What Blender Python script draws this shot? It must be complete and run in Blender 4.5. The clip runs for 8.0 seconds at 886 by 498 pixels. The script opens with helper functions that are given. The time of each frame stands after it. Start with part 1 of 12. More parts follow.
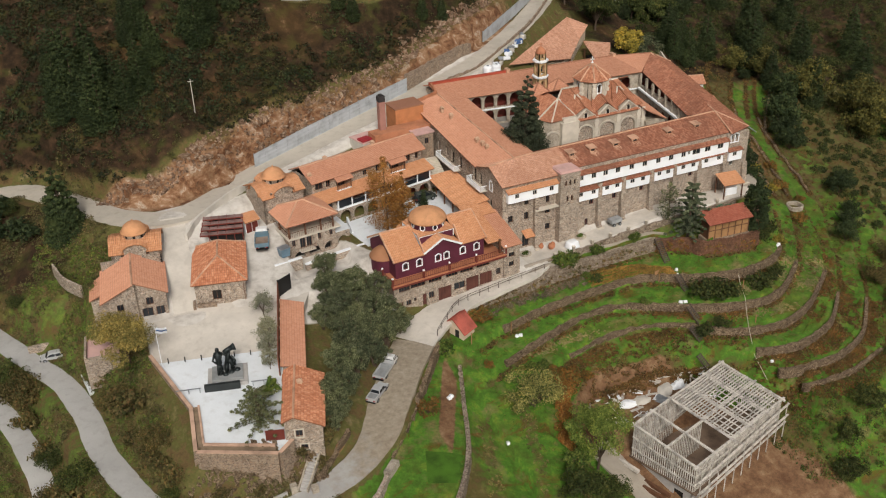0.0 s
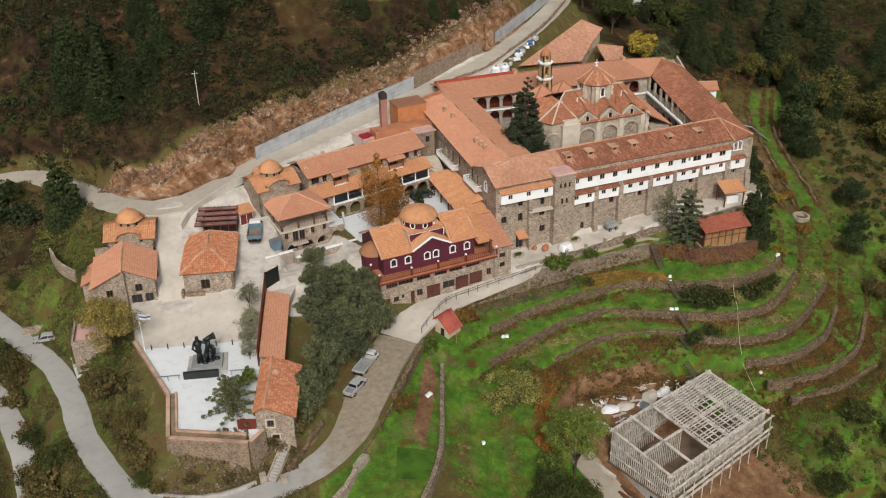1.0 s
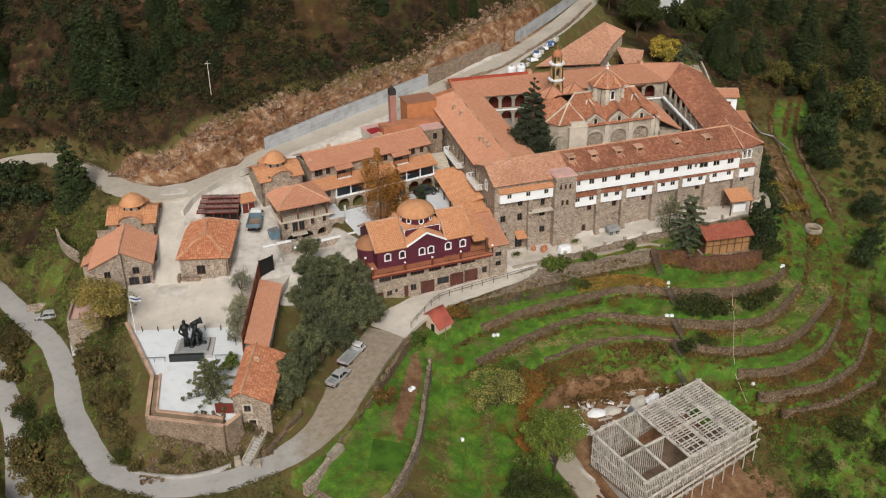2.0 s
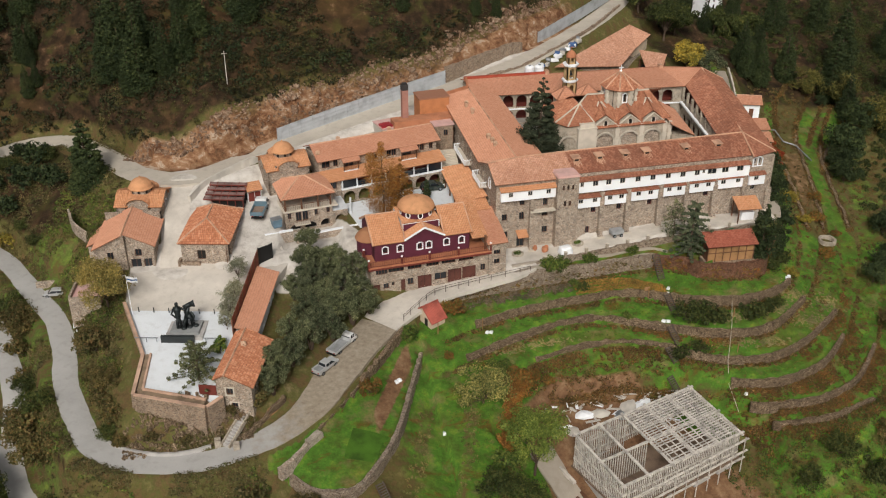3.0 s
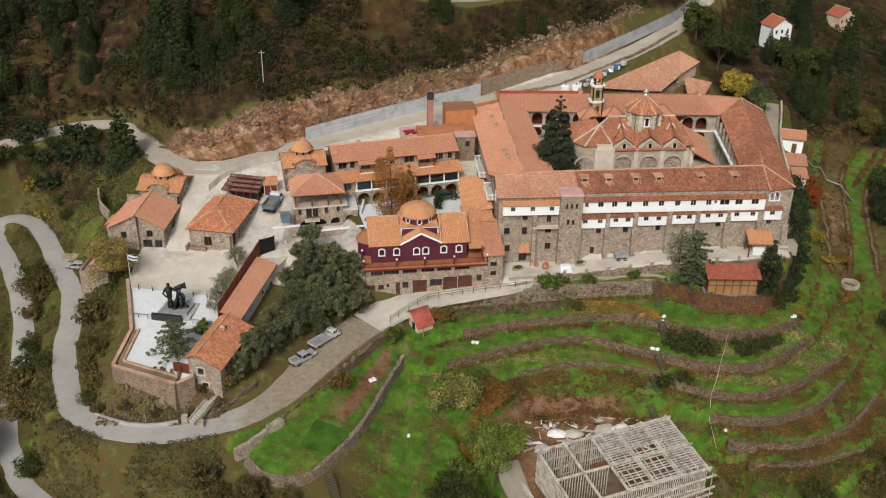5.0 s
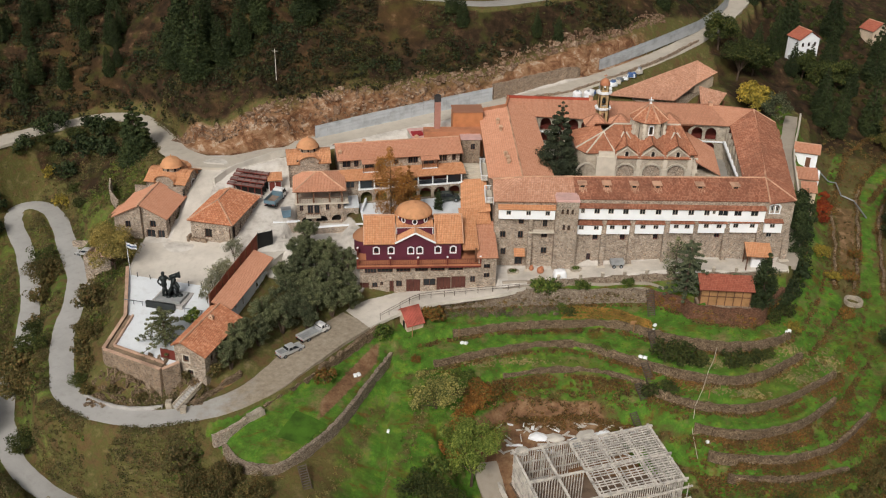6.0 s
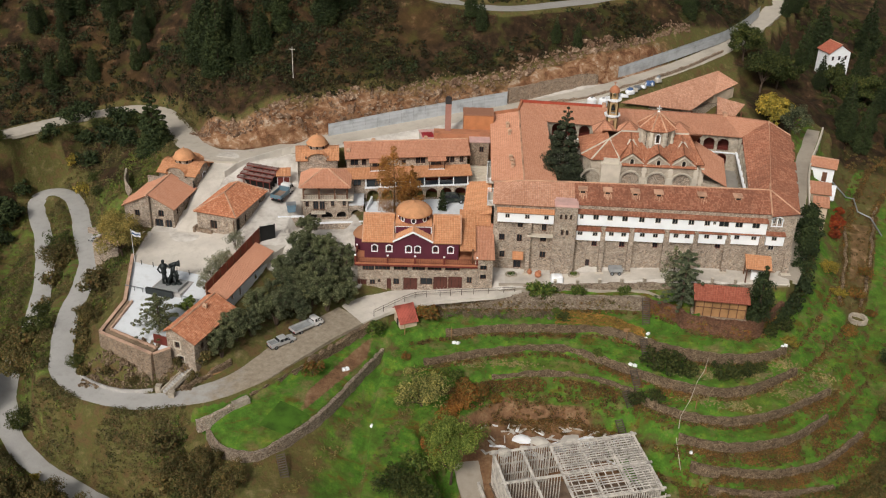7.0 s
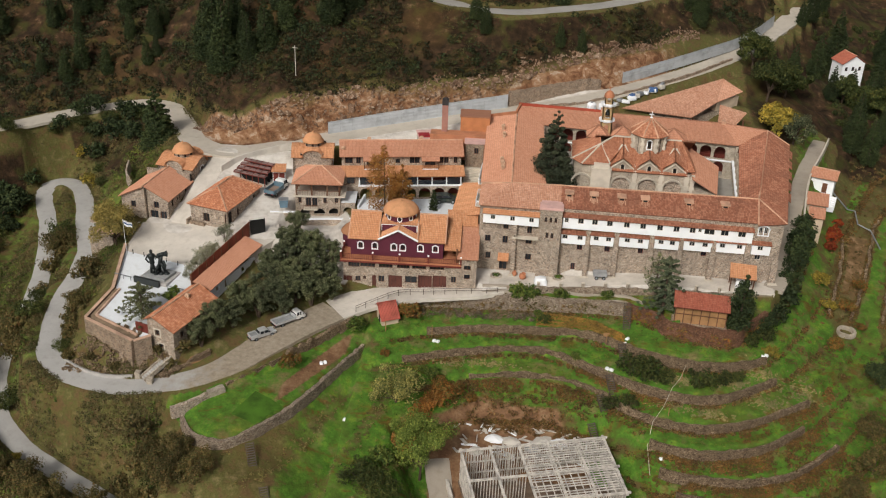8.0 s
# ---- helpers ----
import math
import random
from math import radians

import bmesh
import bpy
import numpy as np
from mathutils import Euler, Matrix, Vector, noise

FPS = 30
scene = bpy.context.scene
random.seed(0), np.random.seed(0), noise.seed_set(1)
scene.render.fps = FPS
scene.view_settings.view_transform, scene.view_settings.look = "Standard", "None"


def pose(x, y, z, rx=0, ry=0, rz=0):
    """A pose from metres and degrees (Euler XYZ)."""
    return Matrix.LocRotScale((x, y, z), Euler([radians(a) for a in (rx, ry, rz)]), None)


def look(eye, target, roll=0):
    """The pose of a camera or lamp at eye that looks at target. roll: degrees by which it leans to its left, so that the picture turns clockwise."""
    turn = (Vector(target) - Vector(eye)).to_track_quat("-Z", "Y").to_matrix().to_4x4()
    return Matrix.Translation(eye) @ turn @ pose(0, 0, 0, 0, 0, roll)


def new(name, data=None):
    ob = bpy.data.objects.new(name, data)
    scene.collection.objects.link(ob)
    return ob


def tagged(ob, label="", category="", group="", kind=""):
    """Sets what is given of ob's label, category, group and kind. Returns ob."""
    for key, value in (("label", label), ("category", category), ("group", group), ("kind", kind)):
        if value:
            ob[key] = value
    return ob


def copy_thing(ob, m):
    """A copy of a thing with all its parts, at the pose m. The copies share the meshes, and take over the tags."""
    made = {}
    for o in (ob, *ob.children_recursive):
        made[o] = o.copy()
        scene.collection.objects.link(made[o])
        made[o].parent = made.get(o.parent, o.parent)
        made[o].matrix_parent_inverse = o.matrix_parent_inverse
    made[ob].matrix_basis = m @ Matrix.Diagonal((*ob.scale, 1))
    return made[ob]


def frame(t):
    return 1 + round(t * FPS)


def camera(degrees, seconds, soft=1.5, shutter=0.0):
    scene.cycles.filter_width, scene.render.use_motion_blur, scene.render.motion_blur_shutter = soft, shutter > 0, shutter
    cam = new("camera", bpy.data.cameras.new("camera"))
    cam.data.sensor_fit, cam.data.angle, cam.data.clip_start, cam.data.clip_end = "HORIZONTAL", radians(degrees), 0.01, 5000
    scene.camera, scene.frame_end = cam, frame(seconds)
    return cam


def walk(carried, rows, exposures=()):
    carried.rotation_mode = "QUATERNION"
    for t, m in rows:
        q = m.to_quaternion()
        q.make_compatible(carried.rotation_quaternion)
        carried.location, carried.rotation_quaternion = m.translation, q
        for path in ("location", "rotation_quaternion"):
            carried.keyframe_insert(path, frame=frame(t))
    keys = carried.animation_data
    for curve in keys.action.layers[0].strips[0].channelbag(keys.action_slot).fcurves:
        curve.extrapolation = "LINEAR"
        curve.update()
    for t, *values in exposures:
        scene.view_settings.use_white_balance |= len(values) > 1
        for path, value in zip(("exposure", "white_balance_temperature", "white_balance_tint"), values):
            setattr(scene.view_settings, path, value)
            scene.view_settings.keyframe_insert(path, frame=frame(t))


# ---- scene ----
cam = camera(47.8, 8.0, soft=1.15)
METRES, EYE, TILT, LEAN, TURN = 80.0, 80.5, -29.19, 1.45, -24.83
ROWS = [
    (0.0, 0.0, 0.0, 0.0, 0.0, 0.0, -0.0),
    (0.5, 0.0571, -0.0031, 0.0, 1.36, -0.04, -1.01),
    (1.0, 0.1119, -0.0052, 0.0006, 2.75, -0.1, -2.04),
    (1.5, 0.1734, -0.006, 0.0007, 4.39, -0.18, -3.23),
    (3.0, 0.3545, -0.0019, 0.0054, 9.56, -0.67, -6.84),
    (3.5, 0.4194, 0.0026, 0.0093, 11.35, -0.92, -8.08),
    (4.0, 0.4781, 0.0076, 0.0158, 13.05, -1.09, -9.26),
    (4.5, 0.542, 0.0154, 0.0233, 15.05, -0.97, -10.61),
    (6.0, 0.7316, 0.046, 0.0501, 20.33, -1.42, -13.9),
    (6.5, 0.7953, 0.0603, 0.0609, 22.27, -1.74, -15.07),
    (7.0, 0.8558, 0.0752, 0.0736, 24.02, -2.07, -16.07),
    (7.5, 0.9205, 0.0938, 0.0886, 25.66, -2.39, -16.99),
    (8.0, 0.9791, 0.1122, 0.1039, 27.03, -2.74, -17.75),
]
walk(cam, [(t, pose(0, 0, EYE, TILT, LEAN, TURN) @ pose(METRES * x, METRES * y, METRES * z, 90 + pitch, roll, yaw)) for t, x, y, z, yaw, pitch, roll in ROWS])

# ---- light: a bright overcast day ----
world = bpy.data.worlds.new("overcast")
scene.world = world
world.use_nodes = True
wn = world.node_tree
sky = wn.nodes.new("ShaderNodeTexSky")
sky.sky_type, sky.sun_disc = "NISHITA", False
sky.sun_elevation, sky.sun_rotation = radians(40), radians(198)
sky.air_density, sky.dust_density, sky.ozone_density = 1.0, 6.0, 1.0
soft_sky = wn.nodes.new("ShaderNodeHueSaturation")
soft_sky.inputs["Saturation"].default_value = 0.25
wn.links.new(sky.outputs[0], soft_sky.inputs["Color"])
wn.links.new(soft_sky.outputs[0], wn.nodes["Background"].inputs["Color"])
wn.nodes["Background"].inputs["Strength"].default_value = 0.069
sun = new("sun", bpy.data.lights.new("sun", "SUN"))
sun.data.energy, sun.data.angle, sun.data.color = 2.15, radians(14), (1.0, 0.93, 0.83)
sun.matrix_world = look((-30, -90, 80), (0, 0, 0))
tagged(sun, "pale sun behind thin cloud", "sun", kind="structure")


# ---- materials ----
def shader(name, rough=0.8, metal=0.0, spec=0.3):
    m = bpy.data.materials.new(name)
    m.use_nodes = True
    b = m.node_tree.nodes["Principled BSDF"]
    b.inputs["Roughness"].default_value = rough
    b.inputs["Metallic"].default_value = metal
    b.inputs["Specular IOR Level"].default_value = spec
    return m, m.node_tree, b


def nd(nt, kind, **vals):
    n = nt.nodes.new(kind)
    for k, v in vals.items():
        n.inputs[k].default_value = v
    return n


def ramp(nt, src, stops):
    r = nt.nodes.new("ShaderNodeValToRGB")
    while len(r.color_ramp.elements) < len(stops):
        r.color_ramp.elements.new(0.5)
    for e, (p, c) in zip(r.color_ramp.elements, stops):
        e.position, e.color = p, (*c, 1)
    nt.links.new(src, r.inputs[0])
    return r.outputs[0]


def mix(nt, fac, a, b, mode="MIX"):
    n = nt.nodes.new("ShaderNodeMix")
    n.data_type, n.blend_type = "RGBA", mode
    for sock, v in ((n.inputs[0], fac), (n.inputs[6], a), (n.inputs[7], b)):
        if isinstance(v, (int, float)):
            sock.default_value = v
        elif isinstance(v, tuple):
            sock.default_value = (*v, 1)
        else:
            nt.links.new(v, sock)
    return n.outputs[2]


def coords(nt, which="Object", scale=None):
    c = nt.nodes.new("ShaderNodeTexCoord").outputs[which]
    if scale:
        m = nt.nodes.new("ShaderNodeMapping")
        m.inputs["Scale"].default_value = scale
        nt.links.new(c, m.inputs[0])
        return m.outputs[0]
    return c


def noise_of(nt, vec, scale, detail=4.0, rough=0.55, distort=0.0):
    n = nd(nt, "ShaderNodeTexNoise", Scale=scale, Detail=detail, Roughness=rough, Distortion=distort)
    nt.links.new(vec, n.inputs["Vector"])
    return n.outputs["Fac"]


def bump(nt, b, height, strength=0.4, distance=0.05):
    n = nd(nt, "ShaderNodeBump", Strength=strength, Distance=distance)
    nt.links.new(height, n.inputs["Height"])
    nt.links.new(n.outputs[0], b.inputs["Normal"])


def plain(name, col, rough=0.7, metal=0.0, vary=0.2, scale=1.5, relief=0.15, spec=0.3, fine=14.0):
    """Paint, plaster, metal or wood with stains at a large and grain at a small scale."""
    m, nt, b = shader(name, rough, metal, spec)
    v = coords(nt)
    big, small = noise_of(nt, v, scale * 0.35, 5), noise_of(nt, v, fine, 3)
    dark = tuple(c * (1 - vary * 1.6) for c in col)
    light = tuple(min(1, c * (1 + vary * 0.7)) for c in col)
    c = ramp(nt, big, ((0.3, dark), (0.52, col), (0.75, light)))
    c = mix(nt, 0.35 * vary * 2, c, ramp(nt, small, ((0.35, tuple(x * 0.6 for x in col)), (0.7, light))))
    nt.links.new(c, b.inputs["Base Color"])
    if relief:
        bump(nt, b, small, relief, 0.03)
    return m


def stone(name, cols, mortar, size=1.35, flat=1.5, joint=0.06, depth=0.6):
    """Rubble masonry: uneven stones in pale mortar."""
    m, nt, b = shader(name, 0.9)
    v = coords(nt, "Object", (size, size, size * flat))
    wob = nd(nt, "ShaderNodeTexNoise", Scale=1.3, Detail=2.0)
    nt.links.new(v, wob.inputs["Vector"])
    add = nd(nt, "ShaderNodeVectorMath")
    nt.links.new(v, add.inputs[0])
    nt.links.new(wob.outputs["Color"], add.inputs[1])
    edge = nt.nodes.new("ShaderNodeTexVoronoi")
    edge.feature = "DISTANCE_TO_EDGE"
    cell = nt.nodes.new("ShaderNodeTexVoronoi")
    for t in (edge, cell):
        nt.links.new(add.outputs[0], t.inputs["Vector"])
    sep = nt.nodes.new("ShaderNodeSeparateColor")
    nt.links.new(cell.outputs["Color"], sep.inputs[0])
    n = len(cols)
    body = ramp(nt, sep.outputs[0], [((i + 0.5) / n, c) for i, c in enumerate(cols)])
    stain = noise_of(nt, coords(nt), 0.35, 6, 0.65)
    body = mix(nt, ramp(nt, stain, ((0.45, (0, 0, 0)), (0.75, (0.4, 0.4, 0.4)))), body, mix(nt, 0.6, body, mortar))
    wear = noise_of(nt, coords(nt), 0.9, 4, 0.7)
    body = mix(nt, 1.0, body, ramp(nt, wear, ((0.32, (0.55, 0.52, 0.5)), (0.5, (1.0, 1.0, 1.0)), (0.68, (1.35, 1.33, 1.3)))), "MULTIPLY")
    grain = noise_of(nt, coords(nt), 18, 3)
    body = mix(nt, 0.18, body, ramp(nt, grain, ((0.3, tuple(c * 0.5 for c in mortar)), (0.7, mortar))))
    gap = ramp(nt, edge.outputs["Distance"], ((0.0, (1, 1, 1)), (joint, (0, 0, 0))))
    nt.links.new(mix(nt, gap, body, mortar), b.inputs["Base Color"])
    bump(nt, b, ramp(nt, edge.outputs["Distance"], ((0.0, (0, 0, 0)), (joint * 2, (1, 1, 1)))), depth, 0.06)
    return m


def tiles(name, cols, dirt, dirt_amount=0.5, course=0.36, width=0.25):
    """Clay roof tiles laid in courses; UV in metres along the eave and up the slope."""
    m, nt, b = shader(name, 0.85)
    uv = coords(nt, "UV")
    sc = nt.nodes.new("ShaderNodeMapping")
    sc.inputs["Scale"].default_value = (1 / width, 1 / course, 1)
    nt.links.new(uv, sc.inputs[0])
    fl = nt.nodes.new("ShaderNodeVectorMath")
    fl.operation = "FLOOR"
    nt.links.new(sc.outputs[0], fl.inputs[0])
    wn2 = nt.nodes.new("ShaderNodeTexWhiteNoise")
    nt.links.new(fl.outputs[0], wn2.inputs["Vector"])
    n = len(cols)
    c = ramp(nt, wn2.outputs["Value"], [((i + 0.5) / n, k) for i, k in enumerate(cols)])
    obj = coords(nt)
    big = noise_of(nt, obj, 0.22, 6, 0.62, 0.6)
    c = mix(nt, ramp(nt, big, ((0.42, (0, 0, 0)), (0.72, (dirt_amount,) * 3))), c, dirt)
    streak = nt.nodes.new("ShaderNodeMapping")
    streak.inputs["Scale"].default_value = (2.2, 0.12, 1)
    nt.links.new(uv, streak.inputs[0])
    c = mix(nt, ramp(nt, noise_of(nt, streak.outputs[0], 1.0, 4), ((0.5, (0, 0, 0)), (0.8, (dirt_amount * 0.6,) * 3))), c, dirt)
    patch = noise_of(nt, obj, 1.7, 4)
    c = mix(nt, 0.3, c, ramp(nt, patch, ((0.3, tuple(k * 0.7 for k in cols[0])), (0.7, cols[-1]))))
    fr = nt.nodes.new("ShaderNodeVectorMath")
    fr.operation = "FRACTION"
    nt.links.new(sc.outputs[0], fr.inputs[0])
    sx = nt.nodes.new("ShaderNodeSeparateXYZ")
    nt.links.new(fr.outputs[0], sx.inputs[0])
    # shade in the gaps between tiles and courses, painted into the colour
    gap_shade = tuple(k * 0.45 for k in dirt)
    c = mix(nt, ramp(nt, sx.outputs[1], ((0.0, (0.5, 0.5, 0.5)), (0.22, (0, 0, 0)))), c, gap_shade)
    c = mix(nt, ramp(nt, sx.outputs[0], ((0.0, (0.3, 0.3, 0.3)), (0.3, (0, 0, 0)), (0.75, (0, 0, 0)), (1.0, (0.3, 0.3, 0.3)))), c, gap_shade)
    nt.links.new(c, b.inputs["Base Color"])
    bump(nt, b, sx.outputs[1], -0.5, 0.05)
    return m


def foliage(name, cols, rough=0.75):
    """Leaves: the tone differs from clump to clump and from tree to tree."""
    m, nt, b = shader(name, rough, 0, 0.2)
    geo = nt.nodes.new("ShaderNodeNewGeometry").outputs["Random Per Island"]
    n = len(cols)
    c = ramp(nt, geo, [((i + 0.5) / n, k) for i, k in enumerate(cols)])
    rnd = nt.nodes.new("ShaderNodeObjectInfo").outputs["Random"]
    c = mix(nt, 1.0, c, ramp(nt, rnd, ((0.0, (0.72, 0.72, 0.72)), (1.0, (1.2, 1.15, 1.05)))), "MULTIPLY")
    c = mix(nt, 1.0, c, ramp(nt, noise_of(nt, coords(nt), 0.3, 3, 0.6), ((0.3, (0.55, 0.6, 0.6)), (0.5, (1.0, 1.0, 1.0)), (0.72, (1.5, 1.35, 1.2)))), "MULTIPLY")
    nt.links.new(c, b.inputs["Base Color"])
    b.inputs["Subsurface Weight"].default_value = 0.0
    return m


TILE_NEW = tiles("terracotta_tiles", [(0.56, 0.265, 0.16), (0.60, 0.295, 0.185), (0.64, 0.33, 0.215)], (0.45, 0.20, 0.12), 0.45)
TILE_OLD = tiles("weathered_tiles", [(0.29, 0.105, 0.06), (0.38, 0.145, 0.082), (0.52, 0.24, 0.15)], (0.15, 0.066, 0.042), 0.85)
TILE_RUST = tiles("hand_made_tiles", [(0.44, 0.155, 0.075), (0.58, 0.23, 0.115), (0.70, 0.34, 0.20)], (0.30, 0.11, 0.06), 0.5, 0.4, 0.3)
TILE_ORANGE = tiles("orange_tiles", [(0.60, 0.275, 0.135), (0.655, 0.32, 0.165), (0.70, 0.37, 0.20)], (0.48, 0.21, 0.105), 0.4, 0.42, 0.28)
TILE_PALE = tiles("pale_hand_made_tiles", [(0.52, 0.26, 0.16), (0.61, 0.33, 0.215), (0.70, 0.41, 0.29)], (0.40, 0.18, 0.11), 0.5, 0.4, 0.3)
TILE_CHURCH = tiles("patched_church_tiles", [(0.36, 0.13, 0.07), (0.50, 0.20, 0.105), (0.62, 0.30, 0.18)], (0.22, 0.085, 0.05), 0.7)
TILE_DARK = tiles("dark_red_tiles", [(0.36, 0.10, 0.06), (0.42, 0.125, 0.078), (0.47, 0.16, 0.10)], (0.2, 0.07, 0.05), 0.5)
STONE = stone("rubble_stone", [(0.09, 0.062, 0.046), (0.46, 0.35, 0.265), (0.64, 0.54, 0.44), (0.21, 0.13, 0.088), (0.54, 0.43, 0.335), (0.14, 0.108, 0.088), (0.36, 0.235, 0.16)], (0.52, 0.465, 0.395), 1.2, 1.5)
STONE_DARK = stone("brown_rubble_stone", [(0.10, 0.07, 0.05), (0.30, 0.22, 0.16), (0.42, 0.33, 0.25), (0.20, 0.13, 0.09), (0.36, 0.24, 0.16)], (0.36, 0.29, 0.22))
STONE_PALE = stone("church_masonry", [(0.38, 0.32, 0.25), (0.44, 0.38, 0.30), (0.48, 0.42, 0.34)], (0.55, 0.49, 0.41), 2.2, 1.2, 0.05)
STONE_DRY = stone("dry_stone", [(0.09, 0.057, 0.037), (0.31, 0.215, 0.135), (0.48, 0.36, 0.24), (0.24, 0.155, 0.095), (0.58, 0.45, 0.31), (0.17, 0.12, 0.074)], (0.11, 0.075, 0.045), 1.5, 1.3, 0.09, 1.0)
RIDGE = plain("mortared_ridge_tiles", (0.60, 0.36, 0.24), 0.85, vary=0.35)
CHIMNEY_CLAY = plain("pale_chimney_clay", (0.62, 0.40, 0.27), 0.9, vary=0.25)
WHITE = plain("white_paint", (0.90, 0.92, 0.95), 0.7, vary=0.05)
TRIM = plain("pale_stone_trim", (0.62, 0.56, 0.47), 0.8, vary=0.12)
PLASTER = plain("cream_plaster", (0.62, 0.50, 0.38), 0.85, vary=0.15)
PURPLE = plain("purple_render", (0.105, 0.022, 0.040), 0.75, vary=0.18)
MAROON = plain("maroon_paint", (0.16, 0.035, 0.025), 0.6, vary=0.15)
DOOR_MAROON = plain("dull_maroon_boards", (0.11, 0.04, 0.03), 0.7, vary=0.3)
PINK = plain("pink_slab", (0.66, 0.42, 0.38), 0.85, vary=0.14)
TERRACOTTA = plain("terracotta_floor", (0.46, 0.19, 0.10), 0.8, vary=0.2)
REDPAINT = plain("red_membrane", (0.42, 0.08, 0.045), 0.7, vary=0.2)
WOOD = plain("brown_wood", (0.15, 0.07, 0.038), 0.65, vary=0.3)
WOOD_TAN = plain("tan_wood", (0.36, 0.20, 0.09), 0.7, vary=0.3)
WOOD_GREY = plain("weathered_timber", (0.60, 0.555, 0.50), 0.88, vary=0.42, scale=3.0)
CONCRETE = plain("concrete", (0.46, 0.44, 0.42), 0.9, vary=0.2)
CONC_PALE = plain("pale_concrete", (0.60, 0.56, 0.50), 0.9, vary=0.14)
# near-black that stands in for the shade inside rooms and openings
DARK = plain("unlit_interior_tone", (0.018, 0.016, 0.015), 0.8, vary=0.2)
GLASS = plain("window_glass", (0.02, 0.024, 0.03), 0.08, vary=0.1, relief=0, spec=0.6)
BRONZE = plain("dark_bronze", (0.035, 0.042, 0.043), 0.45, 0.6, vary=0.3)
BLACK = plain("black_iron", (0.02, 0.02, 0.02), 0.5, 0.3)
GREYMETAL = plain("grey_metal", (0.33, 0.35, 0.37), 0.45, 0.5, vary=0.2)


# ---- building helpers ----
def thing(name, label, category, at=(0, 0, 0), rz=0.0, group="", kind=""):
    ob = new(name)
    ob.matrix_world = pose(*at, 0, 0, rz)
    ob.empty_display_size = 0.3
    return tagged(ob, label, category, group, kind)


def mesh_of(name, bm, mats):
    me = bpy.data.meshes.new(name)
    bm.to_mesh(me)
    bm.free()
    for m in mats if isinstance(mats, (list, tuple)) else [mats]:
        me.materials.append(m)
    return me


def part(name, bm, material, parent=None, label="", smooth=False):
    bmesh.ops.recalc_face_normals(bm, faces=bm.faces[:])
    me = mesh_of(name, bm, material)
    if smooth:
        me.polygons.foreach_set("use_smooth", [True] * len(me.polygons))
    ob = new(name, me)
    if parent:
        ob.parent = parent
    if label:
        ob["label"] = label
    return ob


def box(bm, x0, x1, y0, y1, z0, z1, m=None, mi=0):
    vs = [bm.verts.new(Vector((x, y, z)) if m is None else m @ Vector((x, y, z))) for z in (z0, z1) for x, y in ((x0, y0), (x1, y0), (x1, y1), (x0, y1))]
    for f in ((3, 2, 1, 0), (4, 5, 6, 7), (0, 1, 5, 4), (1, 2, 6, 5), (2, 3, 7, 6), (3, 0, 4, 7)):
        bm.faces.new([vs[i] for i in f]).material_index = mi
    return vs


def beam(bm, a, b, w, h, mi=0):
    """A bar from a to b, w wide and h high."""
    a, b = Vector(a), Vector(b)
    d = b - a
    if d.length < 1e-4:
        return
    m = Matrix.Translation(a) @ d.to_track_quat("X", "Z").to_matrix().to_4x4()
    box(bm, 0, d.length, -w / 2, w / 2, -h / 2, h / 2, m, mi)


def prism(bm, pts, z0, z1, mi=0):
    n = len(pts)
    lo = [bm.verts.new((x, y, z0)) for x, y in pts]
    hi = [bm.verts.new((x, y, z1)) for x, y in pts]
    fs = [bm.faces.new(hi), bm.faces.new(lo[::-1])]
    fs += [bm.faces.new((lo[i], lo[(i + 1) % n], hi[(i + 1) % n], hi[i])) for i in range(n)]
    for f in fs:
        f.material_index = mi


def lathe(bm, prof, n=24, at=(0, 0, 0), a0=0.0, a1=360.0, mi=0):
    """A turned form: prof is a list of (radius, height)."""
    full = abs(a1 - a0) >= 359.9
    rings = []
    cnt = n if full else n + 1
    for r, z in prof:
        if r < 1e-4:
            rings.append([bm.verts.new((at[0], at[1], at[2] + z))] * cnt)
            continue
        ring = []
        for i in range(cnt):
            a = radians(a0 + (a1 - a0) * i / n)
            ring.append(bm.verts.new((at[0] + r * math.cos(a), at[1] + r * math.sin(a), at[2] + z)))
        rings.append(ring)
    for lo, hi in zip(rings, rings[1:]):
        for i in range(n):
            j = (i + 1) % cnt
            q = []
            for v in (lo[i], lo[j], hi[j], hi[i]):
                if v not in q:
                    q.append(v)
            if len(q) > 2:
                bm.faces.new(q).material_index = mi


def tube(bm, pts, r0, r1, n=6):
    """A tapering limb along pts."""
    pts = [Vector(p) for p in pts]
    rings = []
    for i, p in enumerate(pts):
        d = (pts[min(i + 1, len(pts) - 1)] - pts[max(i - 1, 0)]).normalized()
        q = d.to_track_quat("Z", "Y").to_matrix()
        r = r0 + (r1 - r0) * i / (len(pts) - 1)
        rings.append([bm.verts.new(p + q @ Vector((r * math.cos(6.2832 * k / n), r * math.sin(6.2832 * k / n), 0))) for k in range(n)])
    for lo, hi in zip(rings, rings[1:]):
        for k in range(n):
            bm.faces.new((lo[k], lo[(k + 1) % n], hi[(k + 1) % n], hi[k]))
    bm.faces.new(rings[-1])
    bm.faces.new(rings[0][::-1])


